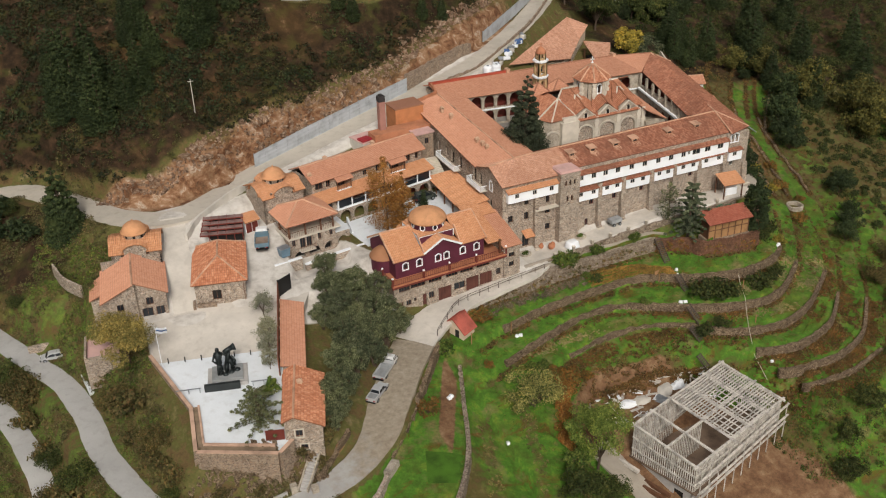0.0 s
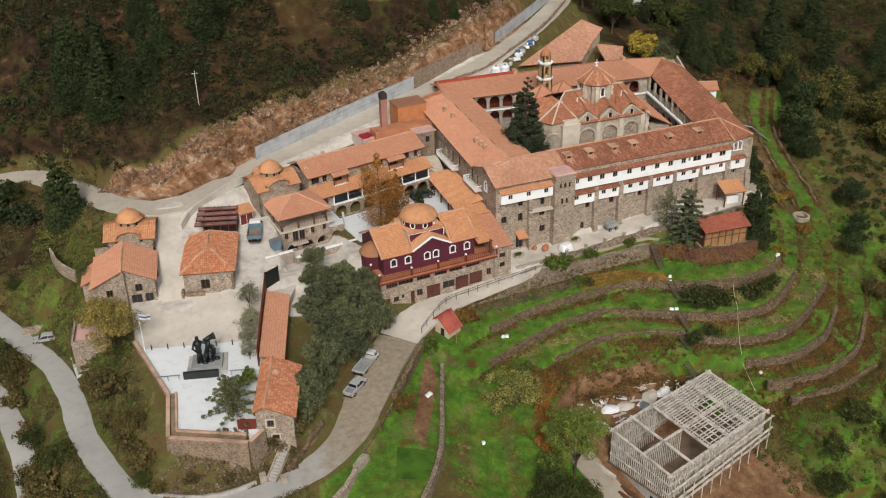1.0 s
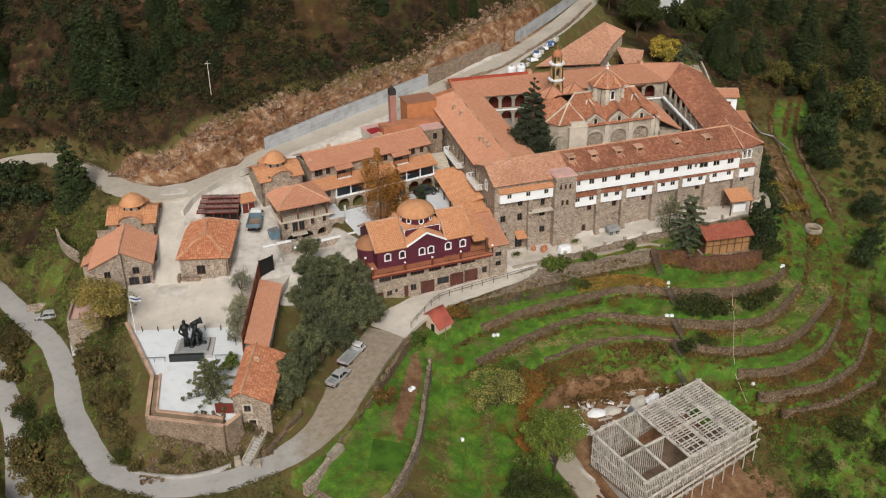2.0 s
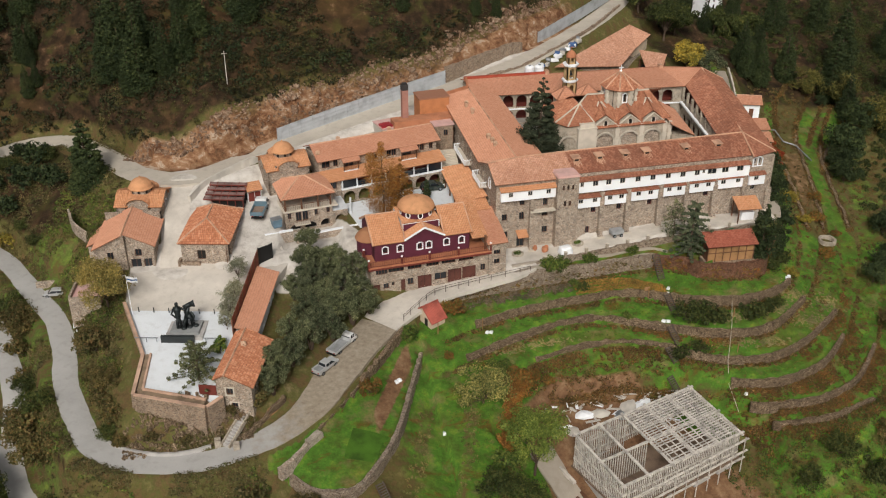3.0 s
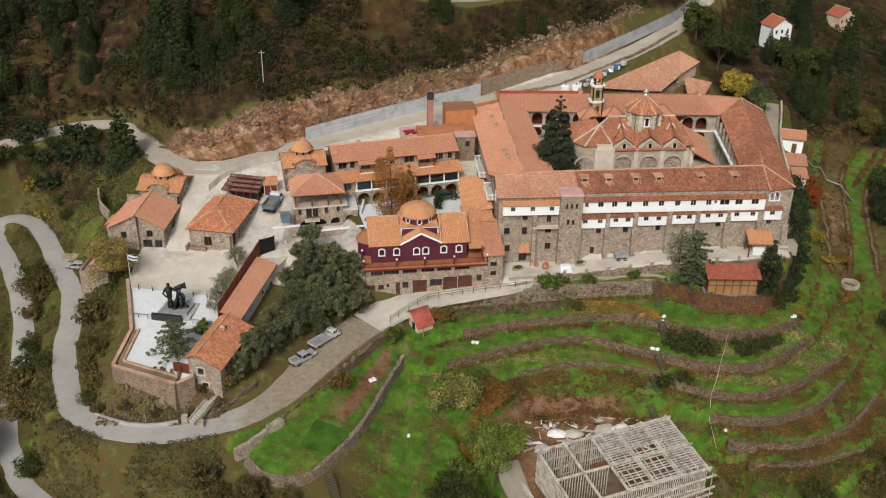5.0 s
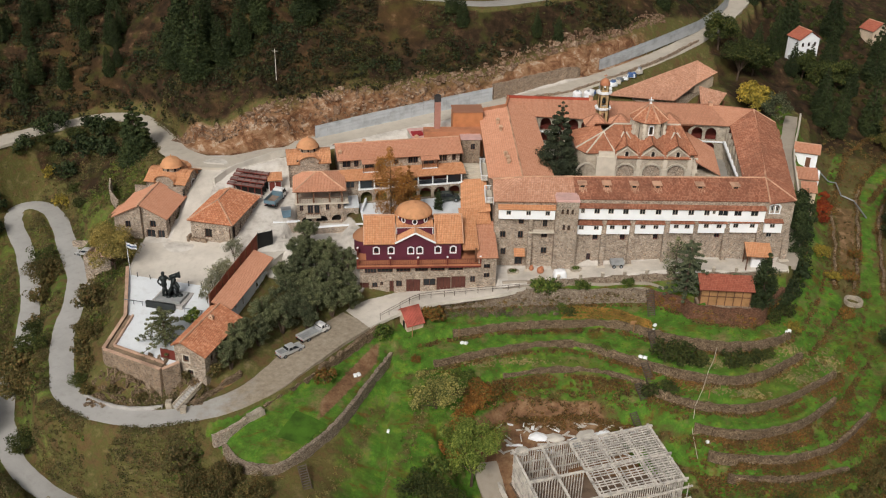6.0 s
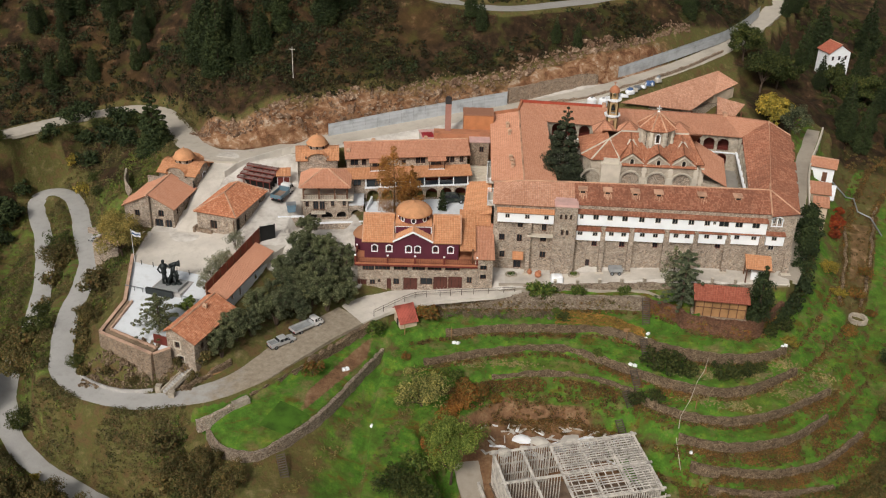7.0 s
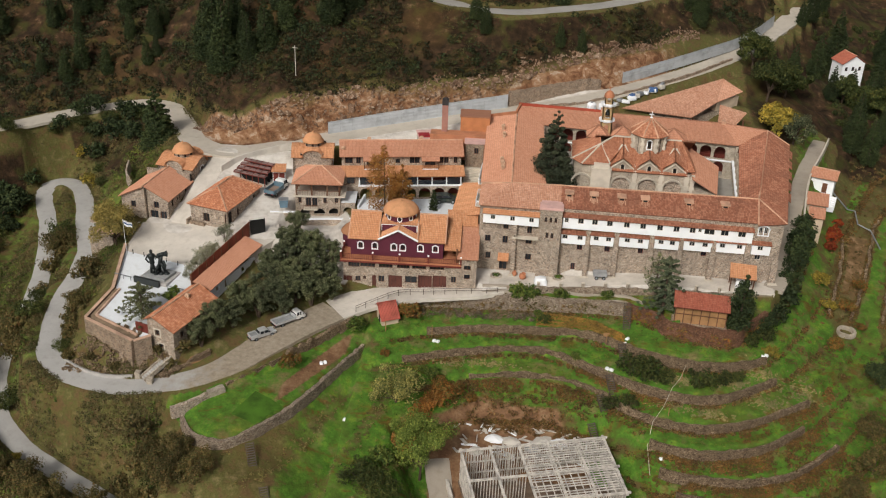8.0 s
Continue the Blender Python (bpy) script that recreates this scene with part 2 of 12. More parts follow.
def wall_bm(bm, p0, p1, z0, z1, th, holes=(), mi=0):
    """A wall from p0 to p1, its outer face on the right-hand side as one walks; holes: (u, sill, width, height, arched)."""
    p0, p1 = Vector((*p0, 0)), Vector((*p1, 0))
    d = p1 - p0
    ln = d.length
    d.normalize()
    inw = Vector((-d.y, d.x, 0)) * th
    us = sorted({0.0, ln, *[round(h[0] - h[2] / 2, 4) for h in holes], *[round(h[0] + h[2] / 2, 4) for h in holes]})
    vs = sorted({z0, z1, *[h[1] for h in holes], *[h[1] + h[3] for h in holes]})
    us = [u for u in us if -1e-6 <= u <= ln + 1e-6]
    vs = [v for v in vs if z0 - 1e-6 <= v <= z1 + 1e-6]
    cache = {}

    def vert(u, v, k):
        key = (round(u, 4), round(v, 4), k)
        if key not in cache:
            cache[key] = bm.verts.new(p0 + d * u + inw * k + Vector((0, 0, v)))
        return cache[key]

    def solid(u, v):
        if not (0 < u < ln and z0 < v < z1):
            return False
        return not any(abs(u - h[0]) < h[2] / 2 and h[1] < v < h[1] + h[3] for h in holes)

    for i in range(len(us) - 1):
        for j in range(len(vs) - 1):
            ua, ub, va, vb = us[i], us[i + 1], vs[j], vs[j + 1]
            if ub - ua < 1e-4 or vb - va < 1e-4:
                continue
            um, vm = (ua + ub) / 2, (va + vb) / 2
            if not solid(um, vm):
                continue
            quads = [[(ua, va, 0), (ub, va, 0), (ub, vb, 0), (ua, vb, 0)], [(ua, vb, 1), (ub, vb, 1), (ub, va, 1), (ua, va, 1)]]
            if not solid(ua - 1e-3, vm):
                quads.append([(ua, va, 1), (ua, va, 0), (ua, vb, 0), (ua, vb, 1)])
            if not solid(ub + 1e-3, vm):
                quads.append([(ub, va, 0), (ub, va, 1), (ub, vb, 1), (ub, vb, 0)])
            if not solid(um, va - 1e-3):
                quads.append([(ua, va, 1), (ub, va, 1), (ub, va, 0), (ua, va, 0)])
            if not solid(um, vb + 1e-3):
                quads.append([(ua, vb, 0), (ub, vb, 0), (ub, vb, 1), (ua, vb, 1)])
            for q in quads:
                bm.faces.new([vert(*k) for k in q]).material_index = mi
    for h in holes:
        if len(h) > 4 and h[4]:
            r = h[2] / 2
            top = h[1] + h[3]
            for s in (-1, 1):
                arc = [(h[0] + s * r * math.cos(a), top - r + r * math.sin(a)) for a in [k * math.pi / 12 for k in range(7)]]
                poly = arc + [(h[0] + s * r, top)]
                outer = [bm.verts.new(p0 + d * u + Vector((0, 0, v))) for u, v in poly]
                inner = [bm.verts.new(p0 + d * u + inw + Vector((0, 0, v))) for u, v in poly]
                bm.faces.new(outer), bm.faces.new(inner[::-1])
                for a in range(6):
                    bm.faces.new((outer[a], outer[a + 1], inner[a + 1], inner[a]))
    return p0, d, inw


def window_parts(house, p0, p1, th, u, sill, w, h, frame=WOOD, pane=GLASS, arched=False, surround=None, bars=1, name="window"):
    """Frame, glass and surround set in an opening of a wall from p0 to p1."""
    a, b = Vector((*p0, 0)), Vector((*p1, 0))
    d = (b - a).normalized()
    m = Matrix.Translation(a + d * u + Vector((0, 0, sill))) @ Matrix(((d.x, -d.y, 0, 0), (d.y, d.x, 0, 0), (0, 0, 1, 0), (0, 0, 0, 1)))
    f = 0.08
    bm = bmesh.new()
    y0, y1 = th * 0.45, th * 0.45 + 0.07
    for x0, x1, z0, z1 in ((-w / 2, -w / 2 + f, 0, h), (w / 2 - f, w / 2, 0, h), (-w / 2 + f, w / 2 - f, 0, f), (-w / 2 + f, w / 2 - f, h - f, h)):
        box(bm, x0, x1, y0, y1, z0, z1, m)
    for k in range(bars):
        x = -w / 2 + w * (k + 1) / (bars + 1)
        box(bm, x - 0.025, x + 0.025, y0, y1, f, h - f, m)
    win = part(name, bm, frame, house)
    bm = bmesh.new()
    box(bm, -w / 2 + f * 0.6, w / 2 - f * 0.6, y0 + 0.025, y0 + 0.045, f * 0.6, h - f * 0.6, m)
    part("pane", bm, pane, win)
    if surround:
        bm = bmesh.new()
        t = 0.18
        for x0, x1, z0, z1 in ((-w / 2 - t, -w / 2, -t, h if arched else h + t), (w / 2, w / 2 + t, -t, h if arched else h + t), (-w / 2, w / 2, -t, 0)):
            box(bm, x0, x1, -0.05, 0.1, z0, z1, m)
        if arched:
            r = w / 2
            for k in range(8):
                a0, a1 = math.pi * k / 8, math.pi * (k + 1) / 8
                am = (a0 + a1) / 2
                seg = m @ pose((r + t / 2) * math.cos(am), 0, h - r + (r + t / 2) * math.sin(am), 0, -math.degrees(am) + 90, 0)
                box(bm, -(r + t) * 0.21, (r + t) * 0.21, -0.05, 0.1, -t / 2, t / 2, seg)
        else:
            box(bm, -w / 2, w / 2, -0.05, 0.1, h, h + t, m)
        part("surround", bm, surround, win)
    return win


def part_each(name, bm, mat, parent, label=""):
    """Every loose piece of the bmesh becomes a part of its own."""
    bm.verts.index_update()
    seen = set()
    for seed_v in bm.verts:
        if seed_v.index in seen:
            continue
        todo, isle = [seed_v], {}
        seen.add(seed_v.index)
        while todo:
            v = todo.pop()
            isle[v.index] = len(isle)
            for e in v.link_edges:
                w = e.other_vert(v)
                if w.index not in seen:
                    seen.add(w.index)
                    todo.append(w)
        bm.verts.ensure_lookup_table()
        faces = {f for k in isle for f in bm.verts[k].link_faces}
        me = bpy.data.meshes.new(name)
        me.from_pydata([tuple(bm.verts[k].co) for k in isle], [], [[isle[v.index] for v in f.verts] for f in sorted(faces, key=lambda f: min(v.index for v in f.verts) * 1000 + f.calc_center_median().z)])
        me.materials.append(mat)
        ob = new(name, me)
        ob.parent = parent
        if label:
            ob["label"] = label
    bm.free()


def roof_sheet(bm, poly, thick=0.14, pitch=0.25, amp=0.035, mi=0):
    """One slope of a tiled roof, rolled across the eave; poly's first edge is the eave."""
    p = [Vector(q) for q in poly]
    ue = (p[1] - p[0]).normalized()
    nrm = (p[1] - p[0]).cross(p[-1] - p[0]).normalized()
    if nrm.z < 0:
        nrm = -nrm
    ve = nrm.cross(ue)
    if ve.z < 0:
        ve = -ve
    uv = [((q - p[0]).dot(ue), (q - p[0]).dot(ve)) for q in p]
    off_plane = (p[2] - p[0]).dot(nrm) if len(p) == 4 else 0.0
    twist = off_plane / (uv[2][1] * (uv[2][0] - uv[3][0])) if abs(off_plane) > 0.02 else 0.0
    lay = bm.loops.layers.uv.verify()
    umin, umax = min(a for a, _ in uv), max(a for a, _ in uv)
    n = max(2, round((umax - umin) / pitch * 4))

    def span(u):
        hits = []
        for (a, b), (c, d) in zip(uv, uv[1:] + uv[:1]):
            if abs(c - a) < 1e-6:
                if abs(u - a) < 1e-6:
                    hits += [b, d]
            elif min(a, c) - 1e-6 <= u <= max(a, c) + 1e-6:
                hits.append(b + (d - b) * (u - a) / (c - a))
        return (min(hits), max(hits)) if hits else None

    cols = []
    knots = sorted({round(umin + (umax - umin) * i / n, 5) for i in range(n + 1)} | {round(a, 5) for a, _ in uv})
    for u in knots:
        s = span(min(max(u, umin + 1e-5), umax - 1e-5))
        if s is None:
            continue
        off = amp * math.sin(2 * math.pi * u / pitch)
        cols.append([(u, s[0]), (u, s[1]), *[bm.verts.new(p[0] + ue * u + ve * v + nrm * (off + thick + twist * v * (u - uv[-1][0]))) for v in s], *[bm.verts.new(p[0] + ue * u + ve * v + nrm * (twist * v * (u - uv[-1][0]))) for v in s]])
    for a, b in zip(cols, cols[1:]):
        f = bm.faces.new((a[2], b[2], b[3], a[3]))
        f.material_index = mi
        for lp, q in zip(f.loops, (a[0], b[0], b[1], a[1])):
            lp[lay].uv = q
        for q in ((a[2], a[4], b[4], b[2]), (a[3], b[3], b[5], a[5]), (a[4], a[5], b[5], b[4])):
            bm.faces.new(q).material_index = mi
    for e in (cols[0], cols[-1]):
        if (e[2].co - e[3].co).length > 1e-3:
            bm.faces.new((e[2], e[3], e[5], e[4])).material_index = mi


def roof_ob(name, planes, mat, parent, ridges=(), ridge_mat=None, label="", thick=0.14, weld=False):
    bm = bmesh.new()
    for q in planes:
        roof_sheet(bm, q, thick)
    if weld:
        bmesh.ops.remove_doubles(bm, verts=bm.verts[:], dist=0.09)
    me = mesh_of(name, bm, mat)
    ob = new(name, me)
    if parent:
        ob.parent = parent
    if label:
        ob["label"] = label
    if ridges:
        bm = bmesh.new()
        for a, b in ridges:
            a, b = Vector(a) + Vector((0, 0, thick)), Vector(b) + Vector((0, 0, thick))
            k = max(1, round((b - a).length / 0.45))
            for i in range(k):
                q0, q1 = a + (b - a) * i / k, a + (b - a) * (i + 0.97) / k
                tube(bm, (q0, q1), 0.15, 0.13, 8)
        part("ridge_tiles", bm, ridge_mat or RIDGE, ob)
    return ob


def hip_planes(x0, x1, y0, y1, ze, zr, axis="x", h0=0.0, h1=0.0):
    """Slopes and ridges of a roof over a rectangle; h0, h1: how far the ridge draws back at its ends (0: a gable)."""
    if axis == "x":
        ym = (y0 + y1) / 2
        a, b = (x0 + h0, ym, zr), (x1 - h1, ym, zr)
        c = [(x0, y0, ze), (x1, y0, ze), (x1, y1, ze), (x0, y1, ze)]
        pl = [[c[0], c[1], b, a], [c[2], c[3], a, b]]
        rd = [(a, b)]
        if h0:
            pl.append([c[3], c[0], a]); rd += [(c[0], a), (c[3], a)]
        if h1:
            pl.append([c[1], c[2], b]); rd += [(c[1], b), (c[2], b)]
    else:
        xm = (x0 + x1) / 2
        a, b = (xm, y0 + h0, zr), (xm, y1 - h1, zr)
        c = [(x0, y0, ze), (x1, y0, ze), (x1, y1, ze), (x0, y1, ze)]
        pl = [[c[1], c[2], b, a], [c[3], c[0], a, b]]
        rd = [(a, b)]
        if h0:
            pl.append([c[0], c[1], a]); rd += [(c[0], a), (c[1], a)]
        if h1:
            pl.append([c[2], c[3], b]); rd += [(c[2], b), (c[3], b)]
    return pl, rd


# ---- the lie of the land ----
def line_at(pts, x, k=1):
    """Value k of a line of points at x, with straight runs between them."""
    return np.interp(x, [p[0] for p in pts], [p[k] for p in pts])


STATIONS = []


def section(x, *yz):
    """A cut through the hillside from south to north at x: pairs of y and height."""
    STATIONS.append((x, yz))


section(-90, (20, -48), (90, -26), (130, -10), (155, 2), (200, 30), (300, 95))
section(-40, (20, -46), (90, -24), (120, -12), (145, -5), (157, 4), (168, 12), (200, 32), (300, 100))
section(-18, (20, -44), (85, -20), (100, -13), (120, -8), (150, -4), (160, 4), (170, 9), (182, 18), (300, 98))
section(-2, (20, -40), (80, -17), (90, -9), (98, -5), (130, -3), (138, 1), (146, 7), (160, 9.5), (170, 14), (182, 22), (300, 97))
section(9, (20, -39), (80, -14.5), (88, -7), (94, -3.2), (97, -1.6), (116, 3), (130, 5.5), (146, 10), (156, 14), (180, 29), (300, 98))
section(24, (20, -38), (76, -13), (87, -5.5), (93, -2.8), (96, -1.2), (124, 4), (142, 10), (150, 12.5), (160, 20.5), (180, 32), (300, 100))
section(45, (20, -36), (74, -12), (92, -6), (106, -4.2), (118, -2), (127, 4.5), (140, 5.2), (148, 8), (155, 11.7), (161, 15.5), (168, 21), (190, 36), (300, 98))
section(75, (20, -35), (78, -19), (92, -14), (102, -8.5), (119, -2), (124, 0.3), (140, 5), (164, 12), (169, 16), (174, 19), (192, 33), (300, 92))
section(100, (20, -35), (80, -20), (96, -9.5), (112, -3), (119, 1), (125, 2.3), (140, 6), (165, 12), (182, 16.5), (192, 21), (215, 34), (300, 78))
section(120, (20, -36), (84, -17), (96, -11.5), (110, -6), (122, 0.2), (130, 3), (150, 6.5), (168, 10), (190, 15), (214, 20), (300, 58))
section(146, (20, -38), (92, -18), (116, -9.5), (135, -6), (155, -2.5), (180, 3), (215, 11), (300, 36))
section(200, (20, -40), (100, -26), (150, -15), (200, -3), (260, 10), (300, 20))
section(320, (20, -30), (100, -22), (200, 10), (300, 50))


def hillside(x, y):
    z = [np.interp(y, [a for a, _ in s], [b for _, b in s]) for _, s in STATIONS]
    xs = [s[0] for s in STATIONS]
    out = np.array(z[0])
    for i in range(len(xs) - 1):
        f = np.clip((x - xs[i]) / (xs[i + 1] - xs[i]), 0, 1)
        out = np.where(x >= xs[i], z[i] * (1 - f) + z[i + 1] * f, out)
    return out


# roads: x, y, z along the middle
ROAD = [(71, 121.4, -0.2), (67.2, 120.4, -0.8), (58, 119.9, -1.6), (50.8, 117, -2.0), (45.8, 113.6, -2.3), (38.6, 104.4, -2.6), (32.4, 95.4, -3.4), (25.6, 91.2, -4.2), (18.0, 89.9, -4.8), (10.6, 91.6, -5.0),
        (5.1, 95.6, -4.9), (2.4, 101.7, -4.7), (0.1, 110, -4.2), (-0.7, 117.5, -3.7), (-2.6, 125.9, -3.3), (-6.3, 133.4, -3.0), (-11.5, 144.5, -3.0), (-15.5, 150.5, -3.0), (-19.5, 152.8, -3.2),
        (-22, 151, -3.6), (-20.6, 146, -4.3), (-15.4, 136.7, -5.2), (-10.2, 123.8, -6.6), (-8.0, 113, -8.8), (-7.6, 103, -11.3), (-5.3, 96.7, -13.0), (-2.1, 91.3, -14.2), (3.6, 86.7, -15.2), (11.4, 82.9, -16.2), (19.3, 79.5, -17), (32, 74, -18)]
UPPER = [(-60, 132, 7), (-30.6, 151.8, 8), (-22.5, 159.2, 8.3), (-13.5, 166, 8.5), (-7.5, 168.6, 8.8), (-1.5, 166.3, 9.3), (4.4, 157.7, 9.8), (10.9, 147.3, 10.1), (18.3, 143.6, 10.2), (26, 147.4, 10.1), (33.2, 152.4, 10.3),
         (47.1, 158.2, 11.7), (58, 162.0, 12.9), (69, 165.6, 14.0), (85, 172, 15.8), (102.7, 185.9, 17.2), (116, 199.2, 18.8), (126.9, 215.5, 20.5), (140, 240, 22)]
HIGH = [(30, 199, 31), (53.9, 187.2, 29.3), (66.4, 183.7, 29), (78, 189.2, 29), (90, 198, 29), (112, 222, 29), (150, 260, 29)]
TERRACE = [(69, 122.2, -0.2), (78.4, 122.6, 0.4), (88, 123.4, 1.2), (96, 123.8, 1.9), (107, 123, 2.4), (114.6, 123, 2.5), (117.6, 130, 3.2), (120.4, 142, 5.0), (123.0, 152, 6.4), (125.6, 161, 7.0), (129, 170, 7.6), (132, 178, 8)]
LANE = [(15.6, 125.2, 4.0), (15.9, 128, 5.2), (17, 136, 8.2), (18, 143, 10.3)]


def smooth(a):
    a = np.clip(a, 0, 1)
    return a * a * (3 - 2 * a)


def corridor(x, y, z, line, half, fall):
    """Bend the ground to a road's height along its line."""
    best, lev = np.full(x.shape, 1e9), np.zeros(x.shape)
    for (ax, ay, az), (bx, by, bz) in zip(line, line[1:]):
        dx, dy = bx - ax, by - ay
        t = np.clip(((x - ax) * dx + (y - ay) * dy) / (dx * dx + dy * dy), 0, 1)
        d = np.hypot(x - ax - t * dx, y - ay - t * dy)
        near = d < best
        best, lev = np.where(near, d, best), np.where(near, az + t * (bz - az), lev)
    w = smooth(1 - (best - half) / fall)
    return z * (1 - w) + lev * w, best


def pad(x, y, z, poly, plane, fall):
    """Level a plot: poly counter-clockwise, plane (height, slope in x, slope in y) about its first corner."""
    d = np.full(x.shape, -1e9)
    for (ax, ay), (bx, by) in zip(poly, poly[1:] + poly[:1]):
        ln = math.hypot(bx - ax, by - ay)
        d = np.maximum(d, ((x - ax) * (by - ay) - (y - ay) * (bx - ax)) / ln)
    w = smooth(1 - d / fall)
    lev = plane[0] + plane[1] * (x - poly[0][0]) + plane[2] * (y - poly[0][1])
    return z * (1 - w) + lev * w


PLAZA = [(10.8, 98.4), (20.8, 94.6), (25.5, 107), (33, 121), (27, 126), (10, 124.5), (9, 115.5)]
PLAZA_PLANE = (0.55, 0.02, 0.125)
PADS = [
    (PLAZA, PLAZA_PLANE, 0.7),
    ([(4.5, 124.6), (15.5, 124.2), (15.5, 127.4), (5, 128.2)], (3.75, 0.02, 0.1), 0.5),
    ([(23, 124), (34, 122), (44, 127), (45, 134), (31, 143), (23.5, 141), (21.8, 134)], (4.4, 0.0, 0.2), 1.2),
    ([(32.6, 126.5), (41.5, 126.5), (43.3, 137.4), (34.0, 136.4)], (3.2, 0.0, 0.02), 0.7),
    ([(43, 128), (66, 129), (66, 146), (62, 146), (43, 138)], (4.75, 0.0, 0.0), 2.0),
    ([(66, 124.5), (80, 124.5), (80, 164), (66, 164)], (0.2, 0.0, 0.0), 2.0),
    ([(80, 136), (108, 136), (112, 162), (80, 162)], (5.5, 0.0, 0.0), 2.0),
    ([(59.5, 93), (66.0, 76), (96, 76), (98, 90), (88, 98), (70, 100)], (-13.85, -0.02, 0.33), 2.5),
    ([(4, 133), (12, 131), (16, 138), (12, 145), (4, 143)], (6.6, 0.0, 0.12), 2.5),
]

# terrace walls on the slope: x, y, height of the top, height of the wall
WALLS = {
    "upper": [(50.5, 113, -2.4, 1.6), (54.4, 117, -2.2, 1.6), (58, 118, -1.9, 1.8), (69, 118.6, -0.9, 2.5), (80, 118.6, -0.3, 2.4), (91.4, 118.2, 0.2, 2.2), (96, 115.5, 0.4, 2.3), (98, 113, 0.5, 2.4), (107, 112.4, 0.2, 2.8), (110, 115, 0.2, 2.6), (113.5, 119, 0.4, 2.6), (117, 124, 1.0, 2.6), (121, 132, 1.6, 2.4), (125, 143, 3, 2), (130, 160, 5, 1.6), (136, 180, 8, 1.0)],
    "second": [(50.5, 108.5, -4.6, 1.0), (60, 112.6, -4.4, 1.2), (69, 114.2, -4.0, 1.3), (78, 114.7, -3.6, 1.3), (86, 113.9, -3.2, 1.3), (93, 110, -2.8, 1.5), (98, 108.2, -2.8, 1.6), (103, 108.0, -3.0, 1.6), (109, 109.3, -3.1, 1.5), (113, 112, -3.5, 1.2), (117, 117, -3.4, 1.0), (121.5, 124, -3.2, 0.9), (127, 136, -2.4, 0.8), (132, 150, -1, 0.7), (140, 180, 3, 0.6)],
    "third": [(50.5, 103, -6.9, 0.3), (57, 106.3, -6.0, 1.0), (68.6, 110.3, -5.7, 1.2), (77.6, 111.9, -5.6, 1.2), (84, 109, -5.3, 1.2), (90, 105.2, -5.0, 1.3), (95, 102.9, -5.0, 1.4), (102, 102.2, -5.2, 1.4), (107.5, 104.2, -5.3, 1.4), (114.3, 109.1, -5.4, 1.2), (120, 115.5, -5.3, 1.0), (126, 124, -5.0, 0.9), (132, 137, -4, 0.8), (138, 152, -2.5, 0.6), (146, 180, 1.4, 0.5)],
    "fourth": [(50.5, 98, -7.9, 0.1), (56, 100, -8.2, 0.1), (67.6, 105.5, -7.7, 0.6), (77, 107.2, -7.4, 0.7), (85.6, 105.2, -7.1, 0.8), (91.5, 100.5, -7.0, 1.3), (96, 98.5, -7.2, 1.4), (102.8, 98.1, -7.5, 1.4), (110.3, 100.9, -7.5, 1.3), (119.3, 107.2, -7.5, 1.1), (126, 116, -6.9, 0.9), (131, 126, -6.2, 0.9), (138, 141, -5, 0.7), (152, 180, -0.5, 0.5)],
    "fifth": [(50.5, 90, -9.2, 0.0), (60, 94, -9.8, 0.0), (68, 100.2, -10.4, 0.3), (78, 101.0, -10.4, 0.6), (88, 99.0, -9.6, 0.8), (94.8, 95.5, -8.9, 1.4), (99.4, 94.2, -8.9, 1.5), (103.5, 94.2, -9.0, 1.5), (110.9, 96.7, -9.0, 1.4), (117.9, 102.4, -9.0, 1.2), (126, 111.6, -8.4, 0.9), (134, 124, -7.4, 0.8), (144, 146, -5.6, 0.5), (158, 180, -2, 0.4)],
    "sixth": [(50.5, 84, -10, 0.0), (62, 90, -11.5, 0.0), (90, 94.5, -11.8, 0.1), (96.2, 91.7, -10.8, 1.0), (101.2, 90.8, -10.8, 1.1), (107.7, 90.9, -10.8, 1.1), (115.3, 93.9, -10.8, 1.0), (122.8, 100.7, -10.3, 0.9), (131, 112, -9.2, 0.8), (140, 126, -8.2, 0.6), (152, 150, -6, 0.3), (166, 180, -3, 0.3)],
    "seventh": [(50.5, 78, -11, 0.0), (92, 90, -14, 0.0), (98.5, 88.6, -12.4, 0.7), (107.2, 88.2, -12.4, 0.8), (116.3, 90.6, -12.4, 0.8), (126, 98, -11.6, 0.7), (136, 111, -10.2, 0.5), (148, 130, -9, 0.3), (176, 180, -4, 0.0)],
}
MEADOW_TOP = [(26, 88.4), (30.3, 90.2), (35.8, 94.6), (40, 99.6), (43, 103.8), (46.5, 108), (50.5, 113)]
MEADOW_EDGE = [(26, 87.5), (28.8, 86), (30.5, 83.6), (33, 82), (36.5, 81.9), (39.8, 85.2), (43.8, 91.6), (47.2, 100), (50.5, 108.3)]


